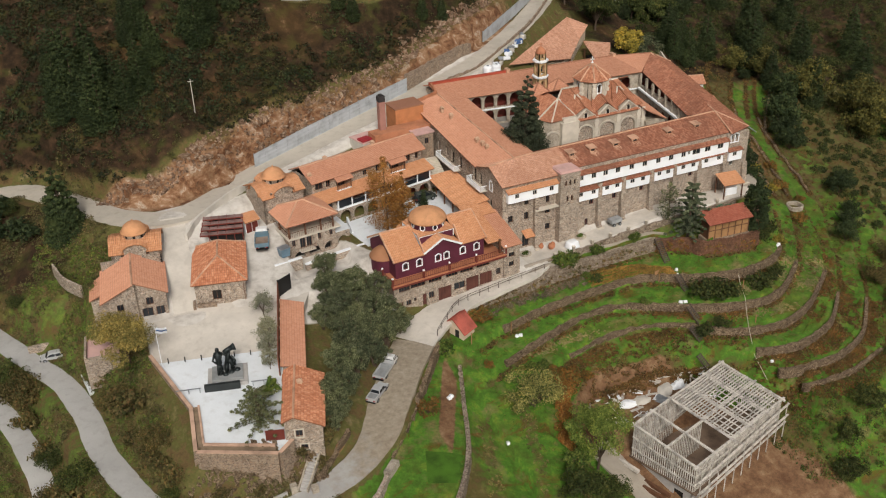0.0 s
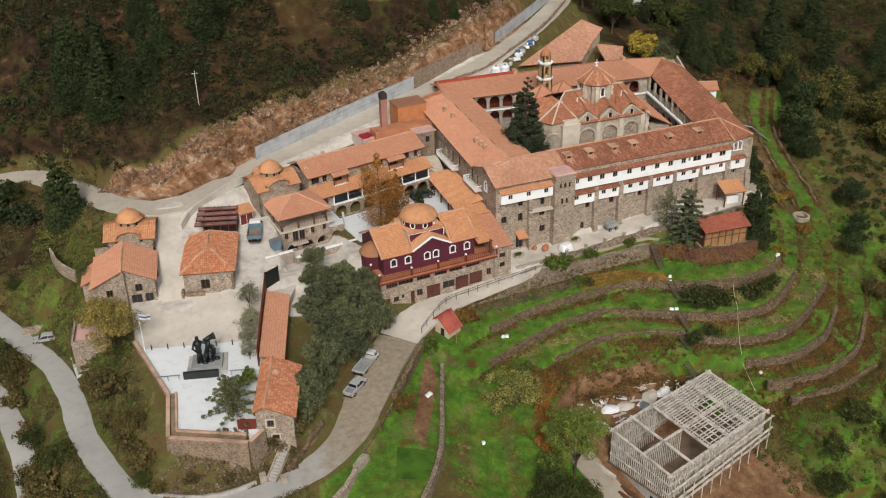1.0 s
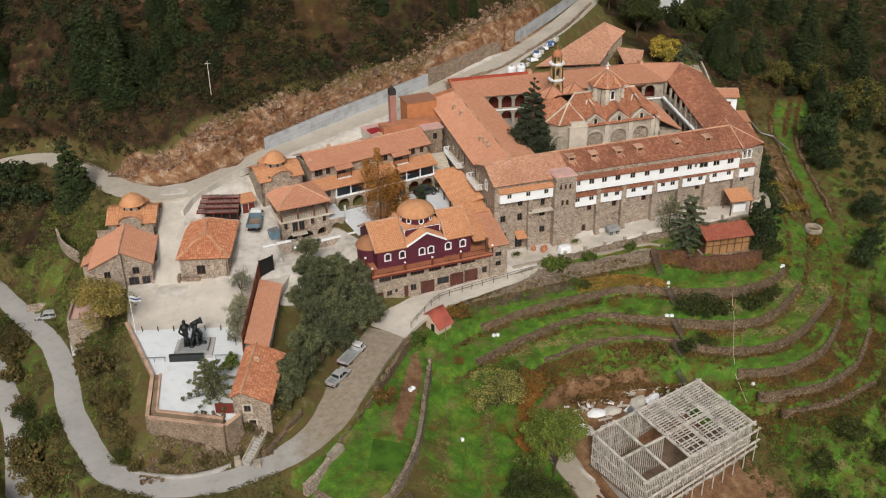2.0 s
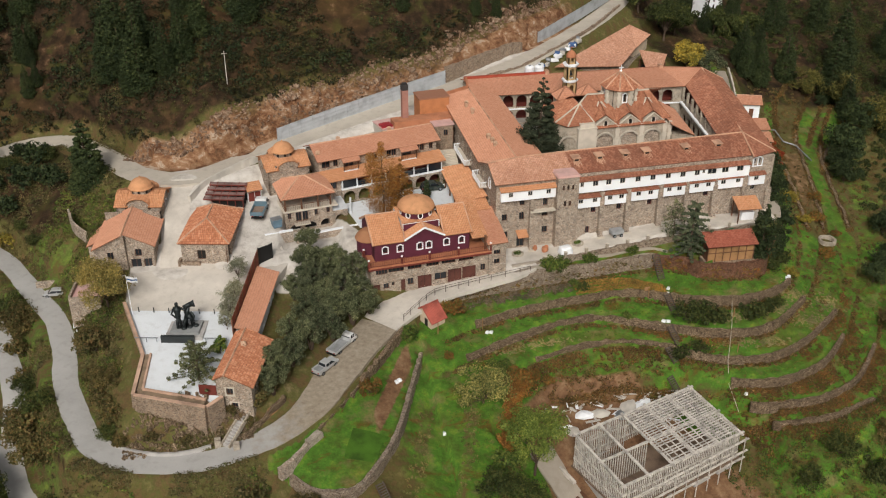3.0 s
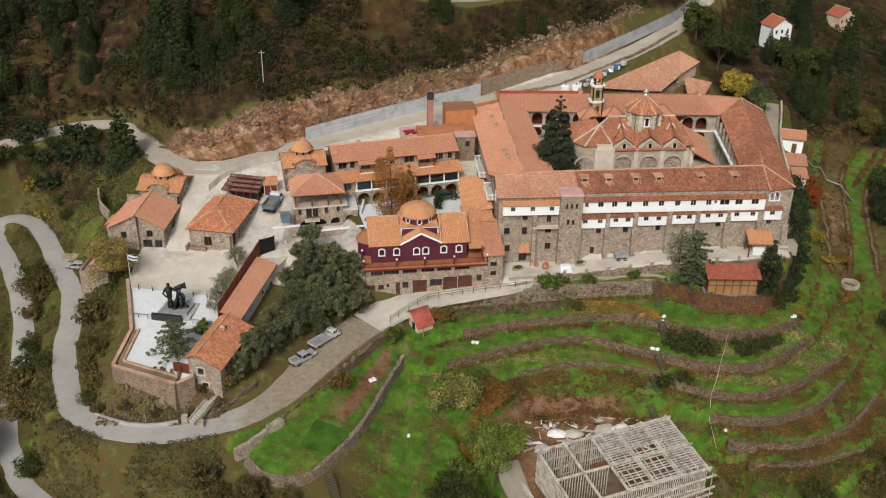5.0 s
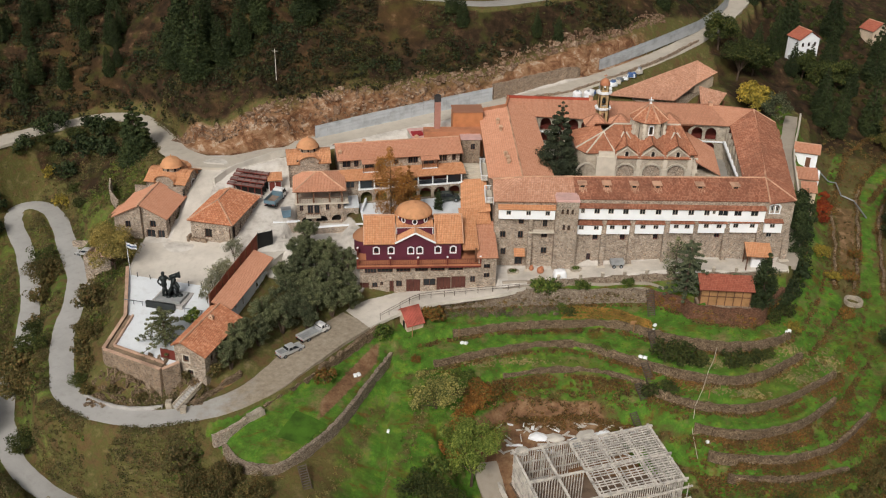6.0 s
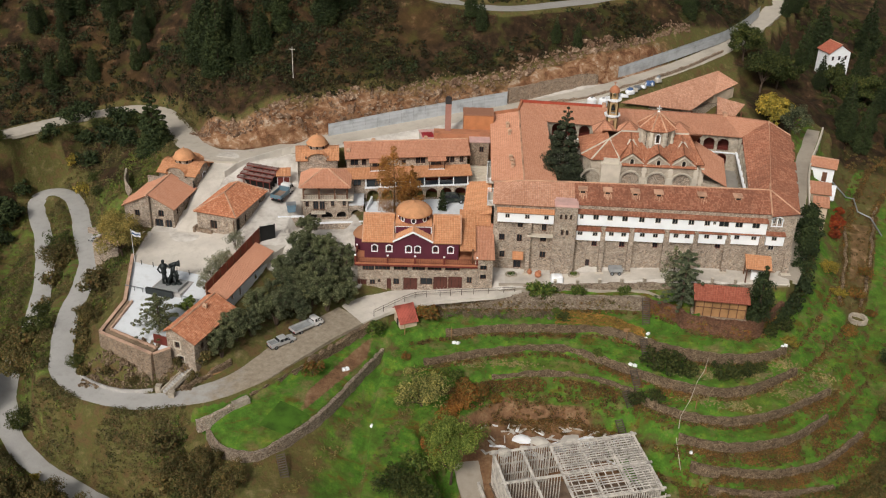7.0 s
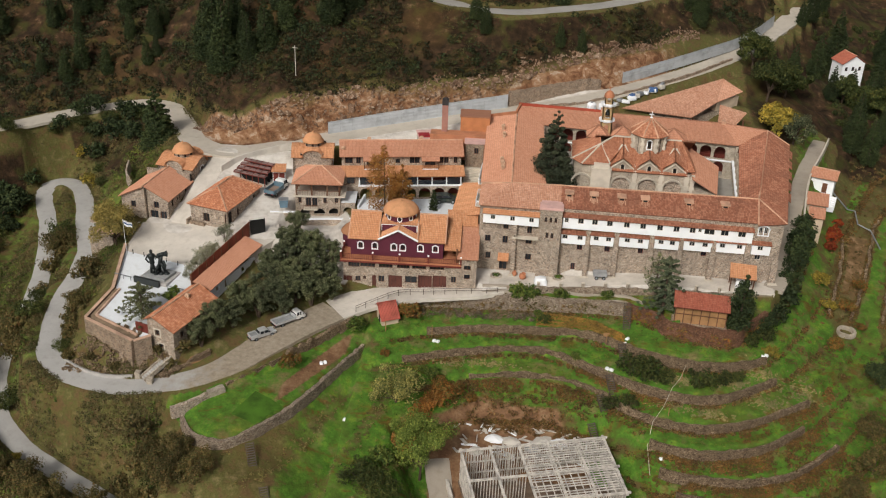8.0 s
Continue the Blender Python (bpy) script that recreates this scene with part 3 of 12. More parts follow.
def ground_z(x, y):
    x, y = np.asarray(x, float), np.asarray(y, float)
    z = hillside(x, y)
    for poly, plane, fall in PADS:
        z = pad(x, y, z, poly, plane, fall)
    for line, half, fall in ((HIGH, 3.0, 4.0), (UPPER, 3.0, 2.5), (ROAD, 2.1, 2.4), (TERRACE, 1.9, 0.7), (LANE, 2.0, 1.5)):
        z, _ = corridor(x, y, z, line, half, fall)
    # the stepped slope
    rows = list(WALLS.values())
    top = line_at(rows[0], x)
    south = (x > 50.5) & (y < top) & (x < 150)
    step = np.array(z)
    foot_y, foot_z = top + 0.1, line_at(rows[0], x, 2) - 1.0 * line_at(rows[0], x, 3)
    south = south | ((x > 50.5) & (x < 150) & (y < top + 0.6))
    step = np.where(y >= foot_y, foot_z + (line_at(rows[0], x, 2) - foot_z) * np.clip((y - foot_y) / 0.5, 0, 1), step)
    for row in rows[1:]:
        ry, rz, rh = line_at(row, x), line_at(row, x, 2), line_at(row, x, 3)
        ry = np.minimum(ry, foot_y - 1.2)
        f = np.clip((foot_y - y) / (foot_y - ry - 0.6), 0, 1)
        step = np.where(y < foot_y, foot_z + (rz - foot_z) * f, step)
        rh = rh * 0.95
        foot_y, foot_z = ry + 0.1, rz - rh
        f = np.clip((ry + 0.6 - y) / 0.5, 0, 1)
        step = np.where(y < ry + 0.6, rz - rh * f, step)
    f = smooth((foot_y - y) / 14)
    step = np.where(y < foot_y, foot_z * (1 - f) + z * f - 0.12 * np.minimum(foot_y - y, 14) * (1 - f), step)
    fade = smooth((150 - x) / 22)
    z = np.where(south, z * (1 - fade) + step * fade, z)
    for poly, plane, fall in PADS[7:8]:
        z = pad(x, y, z, poly, plane, fall)
    # the small meadow below the road
    mt, me = line_at(MEADOW_TOP, x), line_at(MEADOW_EDGE, x)
    inside = (x > 26.5) & (x <= 50.5) & (y < mt)
    f = np.clip((mt - y) / np.maximum(mt - me, 0.5), 0, 1)
    flat = -4.4 - 1.6 * f
    below = -7.4 - np.maximum(me - 0.3 - y, 0) * 0.22
    step = np.where(y >= me + 0.6, flat, flat + (below - flat) * np.clip((me + 0.6 - y) / 0.5, 0, 1))
    fade = smooth((x - 26.5) / 3) * smooth((y - 66) / 12)
    z = np.where(inside, z * (1 - fade) + step * fade, z)
    return z


def hills(x, y):
    n = np.zeros(x.shape)
    for k, (a, b, c, d) in enumerate(((0.31, 0.17, 0.0, 0.5), (-0.23, 0.37, 1.7, 0.4), (0.71, -0.53, 0.6, 0.18), (0.5, 0.9, 2.9, 0.16))):
        n += d * np.sin(a * x + b * y + c + 1.3 * np.sin(0.11 * x - 0.19 * y + k))
    return n


def spread(a, b, step, lo, hi):
    """Grid lines: even between a and b, wider and wider beyond."""
    mid = list(np.arange(a, b, step))
    out, s, v = [], step, b
    while v < hi:
        out.append(v)
        s *= 1.16
        v += s
    back, s, v = [], step, a
    while v > lo:
        s *= 1.16
        v -= s
        back.append(v)
    return np.array(back[::-1] + mid + out)


def distance_to(line, x, y):
    return corridor(x, y, np.zeros(x.shape), line, 1, 1)[1]


gx, gy = spread(-30, 142, 0.55, -2500, 2500), spread(72, 186, 0.5, -2500, 2500)
XX, YY = np.meshgrid(gx, gy)
ZZ = ground_z(XX, YY)
d_road = np.minimum(np.minimum(distance_to(ROAD, XX, YY), distance_to(UPPER, XX, YY)), np.minimum(distance_to(HIGH, XX, YY), np.minimum(distance_to(TERRACE, XX, YY), distance_to(LANE, XX, YY))))
wild = smooth((d_road - 3.5) / 5)
in_pad = np.zeros(XX.shape)
for poly, plane, fall in PADS:
    in_pad = np.maximum(in_pad, pad(XX, YY, np.zeros(XX.shape), poly, (1, 0, 0), fall + 2))
slope_zone = ((XX > 50.5) & (XX < 150) & (YY < line_at(WALLS["upper"], XX)) & (YY > line_at(WALLS["seventh"], XX) - 1)) | ((XX > 26.5) & (XX <= 50.5) & (YY < line_at(MEADOW_TOP, XX)) & (YY > line_at(MEADOW_EDGE, XX)))
rough_h = hills(XX, YY) * wild * (1 - in_pad)
ZZ = ZZ + np.where(slope_zone, 0.12 * rough_h, rough_h * np.where(YY > 150, 1.2, 0.7))
# far off the land rises to a ring of hills
far = np.hypot(XX - 60, YY - 120)
ZZ = np.where(far > 320, ZZ + (60 + 40 * np.sin(0.004 * XX) - ZZ * 0.5) * smooth((far - 320) / 900), ZZ)
# cover: grass, bare red earth, broken rock
grass = np.where(slope_zone, 1.0, 0.15)
grass = np.maximum(grass, 0.9 * smooth((XX - 40) / 8) * smooth((84 - XX) / 10) * smooth((112 - YY) / 6))
grass = np.maximum(grass, 0.35 * smooth((12 - XX) / 10) * smooth((100 - YY) / 6) * smooth((YY - 80) / 6))
grass = np.maximum(grass, 0.6 * smooth((XX - 116) / 10) * smooth((172 - YY) / 12))
grass = np.maximum(grass, 0.95 * smooth((XX - 71) / 2) * smooth((118 - XX) / 2) * smooth((121.2 - YY) / 0.8) * smooth((YY - 112) / 2))
grass = np.maximum(grass, 0.45 * smooth((8 - XX) / 4) * smooth((YY - 116) / 8) * smooth((150 - YY) / 6))
valley = smooth((XX - 124) / 4) * smooth((176 - XX) / 10) * smooth((YY - 122) / 6) * smooth((196 - YY) / 8)
# field edges across the valley, x by y
EDGES = {
    "track": [(127, 125.5), (133.8, 127.8), (140.7, 130.2), (146.3, 131.6), (153, 133)],
    "upper": [(150, 133), (158.3, 135.9), (171.7, 142.6), (184.8, 153.7)],
    "first": [(128, 129.5), (132.7, 131.5), (140.7, 134.7), (148.8, 137.2), (157.5, 139.9), (164.3, 143.7), (172.3, 150.4), (178.9, 156.1)],
    "middle": [(155.7, 141.7), (162.4, 146.9), (168.2, 151.6), (175, 157)],
    "fourth": [(128.1, 135), (139.5, 138.5), (151.3, 142.3), (160.4, 147.7), (167.1, 153), (175.1, 159.5)],
    "last": [(146, 139.5), (153, 144.2), (161.3, 152.2), (170.2, 160.3), (178, 167)],
}


def edge_x(key, y):
    return np.interp(y, [p[0] for p in EDGES[key]], [p[1] for p in EDGES[key]])


def green_field(x, y):
    right = np.maximum(edge_x("fourth", y), np.where(y > 148, edge_x("last", y), 0))
    return smooth((x - edge_x("first", y)) / 1.0) * smooth((right - x) / 1.0) * smooth((y - 124) / 4) * smooth((186 - y) / 6)


strips = np.maximum(0.95 * green_field(XX, YY), 0.55 * smooth((edge_x("track", YY) - XX) / 1.0))
strips = np.maximum(strips, 0.48 * smooth((XX - edge_x("fourth", YY)) / 1.0) * smooth((edge_x("fourth", YY) + 14 - XX) / 5))
strips = np.maximum(strips, 0.8 * smooth((edge_x("upper", YY) - XX) / 0.8) * smooth((XX - edge_x("upper", YY) + 3.0) / 0.8) * (YY > 160))
for key, row in EDGES.items():
    inside = (YY > row[0][0] - 1) & (YY < row[-1][0] + 1)
    strips = strips * (1 - 0.9 * inside * np.exp(-((XX - edge_x(key, YY)) / 0.75) ** 2))
grass = grass * (1 - valley) + strips * valley
meadow = smooth((XX - 44) / 3) * smooth((64 - XX) / 3) * smooth((102 - YY) / 4) * smooth((YY - 70) / 4)
grass = np.maximum(grass, meadow)
grass = grass * (1 - 0.5 * meadow * smooth((np.sin(0.95 * (XX - 0.42 * YY) + 0.5 * np.sin(0.2 * YY)) - 0.45) / 0.3))
grass = np.maximum(grass, 0.62 * smooth((XX - 94) / 3) * smooth((130 - XX) / 6) * smooth((92 - YY) / 3) * smooth((YY - 60) / 6))
bank_side = smooth((8 - XX) / 4) * smooth((YY - 92) / 4) * smooth((150 - YY) / 8)
grass = np.maximum(grass, 0.42 * bank_side)
fence_y = line_at([(-5, 160), (8, 149.5), (18, 145.5), (30, 149.5), (35, 153), (68, 163.5), (90, 177), (118, 201)], XX)
cut = smooth((YY - fence_y) / 1.5) * smooth((fence_y + 9.5 - YY) / 5) * smooth((XX - 5) / 6) * smooth((112 - XX) / 20)
rock = cut * 0.95
earth = np.maximum(0.25 * smooth((YY - 165) / 10), 0.9 * pad(XX, YY, np.zeros(XX.shape), [(64.0, 97), (66.5, 72), (104, 62), (98, 72), (94, 84), (93, 96.5), (84, 100.5), (70, 101.6)], (1, 0, 0), 2.5))
earth = np.maximum(earth, 0.55 * smooth((XX - edge_x("track", YY) - 0.3) / 0.8) * smooth((edge_x("first", YY) - XX) / 0.8) * smooth((YY - 132) / 4) * smooth((155 - YY) / 3))
earth = np.maximum(earth, 1.0 * smooth((XX - 40) / 2) * smooth((49.5 - XX) / 2) * smooth(1.7 - np.abs(YY - (97.6 + 1.95 * (XX - 43.4))) / 1.9))
edge_band = np.zeros(XX.shape)
for row in WALLS.values():
    dy = YY - line_at(row, XX)
    edge_band = np.maximum(edge_band, np.where(line_at(row, XX, 3) > 0.2, np.exp(-((dy + 0.5) / 0.9) ** 2), 0))
edge_band = np.maximum(edge_band, 0.8 * smooth((XX - 62) / 3) * smooth((96 - XX) / 4) * smooth((104.5 - np.maximum(0, XX - 82) * 0.5 - YY) / 2.5) * smooth((YY - 98) / 2))
edge_band = np.maximum(edge_band, 0.55 * smooth((XX - 112) / 8) * smooth((132 - XX) / 6))
grass = np.where(slope_zone, grass * (1 - 0.75 * edge_band * (0.6 + 0.4 * np.sin(0.9 * XX + 0.4 * YY))), grass)
grass = np.where(earth > 0.5, grass * 0.2, grass) * (1 - rock)

near = smooth((YY - 35) / 25)
grass = grass * near + (0.30 + 0.25 * np.sin(0.11 * XX + 0.07 * YY + np.sin(0.05 * YY))) * (1 - near)

paved = np.zeros(XX.shape)
for poly in ([(17, 125), (33, 120), (45, 119.5), (46, 131), (41, 136), (36, 147), (30, 146), (18, 141)], [(66, 119.8), (72, 120.4), (72, 125.6), (66, 125.6)], [(72, 121.0), (114, 121.6), (115, 125.4), (72, 125.4)], [(33, 149), (66, 159.5), (68, 167), (34, 155)], [(68, 163), (86, 168), (92, 178), (86, 176), (68, 168)], [(14, 141), (22, 141), (29, 147), (14, 146)], [(9.5, 118), (33, 119), (44, 120), (33, 128), (17, 131), (10, 127)], [(15, 125), (18, 126.5), (20, 143), (14, 143)]):
    paved = np.maximum(paved, pad(XX, YY, np.zeros(XX.shape), poly, (1, 0, 0), 1.0))
ZZ = ZZ - paved * np.where(slope_zone, 0.12 * rough_h, rough_h * np.where(YY > 150, 1.2, 0.7)) * (far < 300)
ny, nx = XX.shape
me = bpy.data.meshes.new("ground")
idx = np.arange(ny * nx).reshape(ny, nx)
quads = np.stack([idx[:-1, :-1], idx[:-1, 1:], idx[1:, 1:], idx[1:, :-1]], -1).reshape(-1, 4)
me.from_pydata(np.stack([XX, YY, ZZ], -1).reshape(-1, 3).tolist(), [], quads.tolist())
att = me.color_attributes.new("cover", "FLOAT_COLOR", "POINT")
att.data.foreach_set("color", np.stack([grass, earth, rock, paved], -1).reshape(-1))
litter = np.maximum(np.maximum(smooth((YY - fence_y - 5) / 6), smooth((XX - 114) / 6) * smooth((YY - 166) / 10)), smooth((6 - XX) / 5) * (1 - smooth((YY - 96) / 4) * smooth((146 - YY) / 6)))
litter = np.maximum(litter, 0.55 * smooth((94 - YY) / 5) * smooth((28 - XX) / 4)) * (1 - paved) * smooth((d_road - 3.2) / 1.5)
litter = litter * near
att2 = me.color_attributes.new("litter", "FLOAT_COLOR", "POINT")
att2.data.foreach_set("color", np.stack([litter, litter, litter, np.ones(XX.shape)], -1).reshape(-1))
me.polygons.foreach_set("use_smooth", [True] * len(me.polygons))


def ground_material():
    m, nt, b = shader("hillside_ground", 0.95, 0, 0.15)
    v = coords(nt)
    cov = nt.nodes.new("ShaderNodeVertexColor")
    cov.layer_name = "cover"
    sep = nt.nodes.new("ShaderNodeSeparateColor")
    nt.links.new(cov.outputs["Color"], sep.inputs[0])
    big, mid, fine = noise_of(nt, v, 0.09, 5, 0.6, 0.8), noise_of(nt, v, 0.55, 5, 0.65), noise_of(nt, v, 2.6, 5, 0.75)
    lush = ramp(nt, mid, ((0.26, (0.11, 0.075, 0.022)), (0.38, (0.062, 0.125, 0.017)), (0.54, (0.085, 0.205, 0.024)), (0.67, (0.17, 0.265, 0.032)), (0.80, (0.29, 0.28, 0.06))))
    lush = mix(nt, ramp(nt, fine, ((0.42, (0, 0, 0)), (0.68, (0.5, 0.5, 0.5)))), lush, (0.045, 0.07, 0.012))
    dry = ramp(nt, mid, ((0.25, (0.075, 0.048, 0.021)), (0.40, (0.145, 0.096, 0.043)), (0.52, (0.105, 0.108, 0.031)), (0.62, (0.165, 0.138, 0.056)), (0.76, (0.27, 0.21, 0.115))))
    dry = mix(nt, ramp(nt, fine, ((0.45, (0, 0, 0)), (0.75, (0.6, 0.6, 0.6)))), dry, (0.05, 0.042, 0.02))
    soil = ramp(nt, mid, ((0.3, (0.13, 0.065, 0.035)), (0.52, (0.23, 0.13, 0.07)), (0.75, (0.36, 0.24, 0.14))))
    soil = mix(nt, ramp(nt, fine, ((0.45, (0, 0, 0)), (0.75, (0.5, 0.5, 0.5)))), soil, (0.06, 0.035, 0.02))
    strata = noise_of(nt, coords(nt, "Object", (0.8, 0.8, 1.1)), 0.5, 9, 0.7, 0.5)
    rocky = ramp(nt, strata, ((0.32, (0.05, 0.028, 0.017)), (0.43, (0.15, 0.068, 0.034)), (0.51, (0.27, 0.145, 0.078)), (0.57, (0.36, 0.22, 0.135)), (0.62, (0.50, 0.41, 0.32)), (0.68, (0.28, 0.165, 0.095)), (0.78, (0.13, 0.066, 0.034))))
    rocky = mix(nt, ramp(nt, mid, ((0.5, (0, 0, 0)), (0.62, (1, 1, 1)))), rocky, mix(nt, 0.5, rocky, soil))

    def edge(sock, lo=0.35, hi=0.65):
        n = nd(nt, "ShaderNodeMath")
        nt.links.new(sock, n.inputs[0])
        k = nd(nt, "ShaderNodeMath")
        k.operation = "MULTIPLY_ADD"
        nt.links.new(mid, k.inputs[0])
        k.inputs[1].default_value, k.inputs[2].default_value = 0.9, -0.45
        nt.links.new(k.outputs[0], n.inputs[1])
        return ramp(nt, n.outputs[0], ((lo, (0, 0, 0)), (hi, (1, 1, 1))))

    straw = noise_of(nt, v, 0.28, 4, 0.6)
    lush = mix(nt, ramp(nt, straw, ((0.54, (0, 0, 0)), (0.67, (0.8, 0.8, 0.8)))), lush, ramp(nt, fine, ((0.3, (0.10, 0.075, 0.03)), (0.7, (0.30, 0.24, 0.11)))))
    rust = noise_of(nt, coords(nt, "Object", (0.45, 1.0, 1.0)), 0.34, 6, 0.7, 0.4)
    lush = mix(nt, ramp(nt, rust, ((0.55, (0, 0, 0)), (0.64, (0.75, 0.75, 0.75)))), lush, ramp(nt, fine, ((0.3, (0.06, 0.03, 0.010)), (0.55, (0.15, 0.065, 0.018)), (0.75, (0.24, 0.12, 0.035)))))
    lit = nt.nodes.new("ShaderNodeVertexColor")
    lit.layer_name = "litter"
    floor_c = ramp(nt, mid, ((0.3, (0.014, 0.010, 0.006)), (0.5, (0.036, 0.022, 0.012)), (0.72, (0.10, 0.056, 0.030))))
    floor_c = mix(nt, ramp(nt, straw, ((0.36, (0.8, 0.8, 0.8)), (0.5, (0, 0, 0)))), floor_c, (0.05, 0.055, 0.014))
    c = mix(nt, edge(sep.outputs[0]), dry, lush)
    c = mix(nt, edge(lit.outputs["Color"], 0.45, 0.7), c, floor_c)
    c = mix(nt, ramp(nt, big, ((0.5, (0, 0, 0)), (0.68, (0.5, 0.5, 0.5)))), c, mix(nt, 0.6, c, (0.15, 0.085, 0.03)))
    c = mix(nt, edge(sep.outputs[1]), c, soil)
    c = mix(nt, edge(sep.outputs[2]), c, rocky)
    pale = ramp(nt, mid, ((0.3, (0.43, 0.39, 0.345)), (0.52, (0.63, 0.59, 0.54)), (0.75, (0.72, 0.69, 0.65))))
    c = mix(nt, ramp(nt, cov.outputs["Alpha"], ((0.3, (0, 0, 0)), (0.6, (1, 1, 1)))), c, pale)
    nt.links.new(c, b.inputs["Base Color"])
    h = mix(nt, 0.5, mid, fine)
    bump(nt, b, h, 0.8, 0.35)
    return m


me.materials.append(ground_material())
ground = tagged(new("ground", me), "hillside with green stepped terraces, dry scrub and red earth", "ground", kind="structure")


def surf(x, y):
    """Height of the finished ground sheet."""
    x, y = np.asarray(x, float), np.asarray(y, float)
    i, j = np.clip(np.searchsorted(gx, x) - 1, 0, len(gx) - 2), np.clip(np.searchsorted(gy, y) - 1, 0, len(gy) - 2)
    u, v = (x - gx[i]) / (gx[i + 1] - gx[i]), (y - gy[j]) / (gy[j + 1] - gy[j])
    return (ZZ[j, i] * (1 - u) + ZZ[j, i + 1] * u) * (1 - v) + (ZZ[j + 1, i] * (1 - u) + ZZ[j + 1, i + 1] * u) * v


def gz(x, y):
    return float(surf(x, y))


def surface_material(name, col, crack=0.25, patch=0.2):
    m, nt, b = shader(name, 0.92, 0, 0.2)
    v = coords(nt)
    big, mid, fine = noise_of(nt, v, 0.12, 6, 0.65), noise_of(nt, v, 0.9, 5, 0.6), noise_of(nt, v, 12, 3)
    c = ramp(nt, big, ((0.3, tuple(k * (1 - patch) for k in col)), (0.5, col), (0.72, tuple(min(1, k * (1 + patch * 0.7)) for k in col))))
    c = mix(nt, ramp(nt, mid, ((0.52, (0, 0, 0)), (0.78, (0.55, 0.55, 0.55)))), c, tuple(k * 0.62 for k in (col[0], col[1] * 0.95, col[2] * 0.88)))
    c = mix(nt, 0.25, c, ramp(nt, fine, ((0.3, tuple(k * 0.7 for k in col)), (0.7, col))))
    nt.links.new(c, b.inputs["Base Color"])
    bump(nt, b, fine, crack, 0.03)
    return m


ASPHALT = surface_material("worn_asphalt", (0.37, 0.355, 0.335))
CONC_ROAD = surface_material("pale_concrete_paving", (0.63, 0.58, 0.515), 0.4, 0.38)
DIRT_ROAD = surface_material("dusty_track", (0.40, 0.35, 0.29), 0.6, 0.3)
GRAVEL = surface_material("pale_gravel", (0.52, 0.47, 0.40), 0.6, 0.25)
PAVING = surface_material("white_paving", (0.74, 0.775, 0.81), 0.15, 0.12)


def dusty_asphalt():
    """Grey asphalt that turns to tan dust where the trucks stand."""
    m = surface_material("dusty_asphalt", (0.43, 0.42, 0.405))
    nt = m.node_tree
    b = nt.nodes["Principled BSDF"]
    grey = b.inputs["Base Color"].links[0].from_socket
    v = coords(nt)
    sep = nt.nodes.new("ShaderNodeSeparateXYZ")
    nt.links.new(v, sep.inputs[0])
    along = nd(nt, "ShaderNodeMath")
    along.operation = "MULTIPLY_ADD"
    nt.links.new(sep.outputs[0], along.inputs[0])
    along.inputs[1].default_value, along.inputs[2].default_value = 0.05, -1.25
    wob = nd(nt, "ShaderNodeMath")
    nt.links.new(along.outputs[0], wob.inputs[0])
    nt.links.new(noise_of(nt, v, 0.5, 6, 0.7), wob.inputs[1])
    dust = ramp(nt, noise_of(nt, v, 1.4, 5, 0.7), ((0.3, (0.235, 0.185, 0.13)), (0.55, (0.335, 0.28, 0.21)), (0.75, (0.42, 0.365, 0.29))))
    nt.links.new(mix(nt, ramp(nt, wob.outputs[0], ((0.45, (0, 0, 0)), (0.85, (0.95, 0.95, 0.95)))), grey, dust), b.inputs["Base Color"])
    return m


def resample(line, step=1.2):
    """Points at even steps on a smooth curve through the line."""
    p = [Vector(q) for q in line]
    out = []
    for i in range(len(p) - 1):
        a, b, c, d = p[max(i - 1, 0)], p[i], p[i + 1], p[min(i + 2, len(p) - 1)]
        n = max(1, round((c - b).length / step))
        for k in range(n):
            t = k / n
            out.append(0.5 * ((2 * b) + (c - a) * t + (2 * a - 5 * b + 4 * c - d) * t * t + (3 * b - a - 3 * c + d) * t ** 3))
    return out + [p[-1]]


def ribbon(name, line, widths, mat, label, category, lift=0.05, deep=0.5):
    """A road surface with a thickness, laid along a line."""
    pts = resample(line)
    bm = bmesh.new()
    rows = []
    for i, p in enumerate(pts):
        d = pts[min(i + 1, len(pts) - 1)] - pts[max(i - 1, 0)]
        n = Vector((-d.y, d.x, 0)).normalized()
        w = widths if isinstance(widths, (int, float)) else float(np.interp(i / (len(pts) - 1), [a for a, _ in widths], [b for _, b in widths]))
        w += 0.12 * math.sin(i * 0.9) + 0.08 * math.sin(i * 2.3)
        row = [bm.verts.new(p + n * (w / 2 * s) + Vector((0, 0, lift + 0.05 * (1 - s * s)))) for s in (-1, -0.5, 0, 0.5, 1)]
        row += [bm.verts.new(p + n * (w / 2) + Vector((0, 0, -deep))), bm.verts.new(p - n * (w / 2) + Vector((0, 0, -deep)))]
        rows.append(row)
    for a, b in zip(rows, rows[1:]):
        for k in range(7):
            j = (k + 1) % 7
            bm.faces.new((a[k], a[j], b[j], b[k]))
    bm.faces.new(rows[0]), bm.faces.new(rows[-1][::-1])
    return tagged(part(name, bm, mat), label, category, kind="structure")


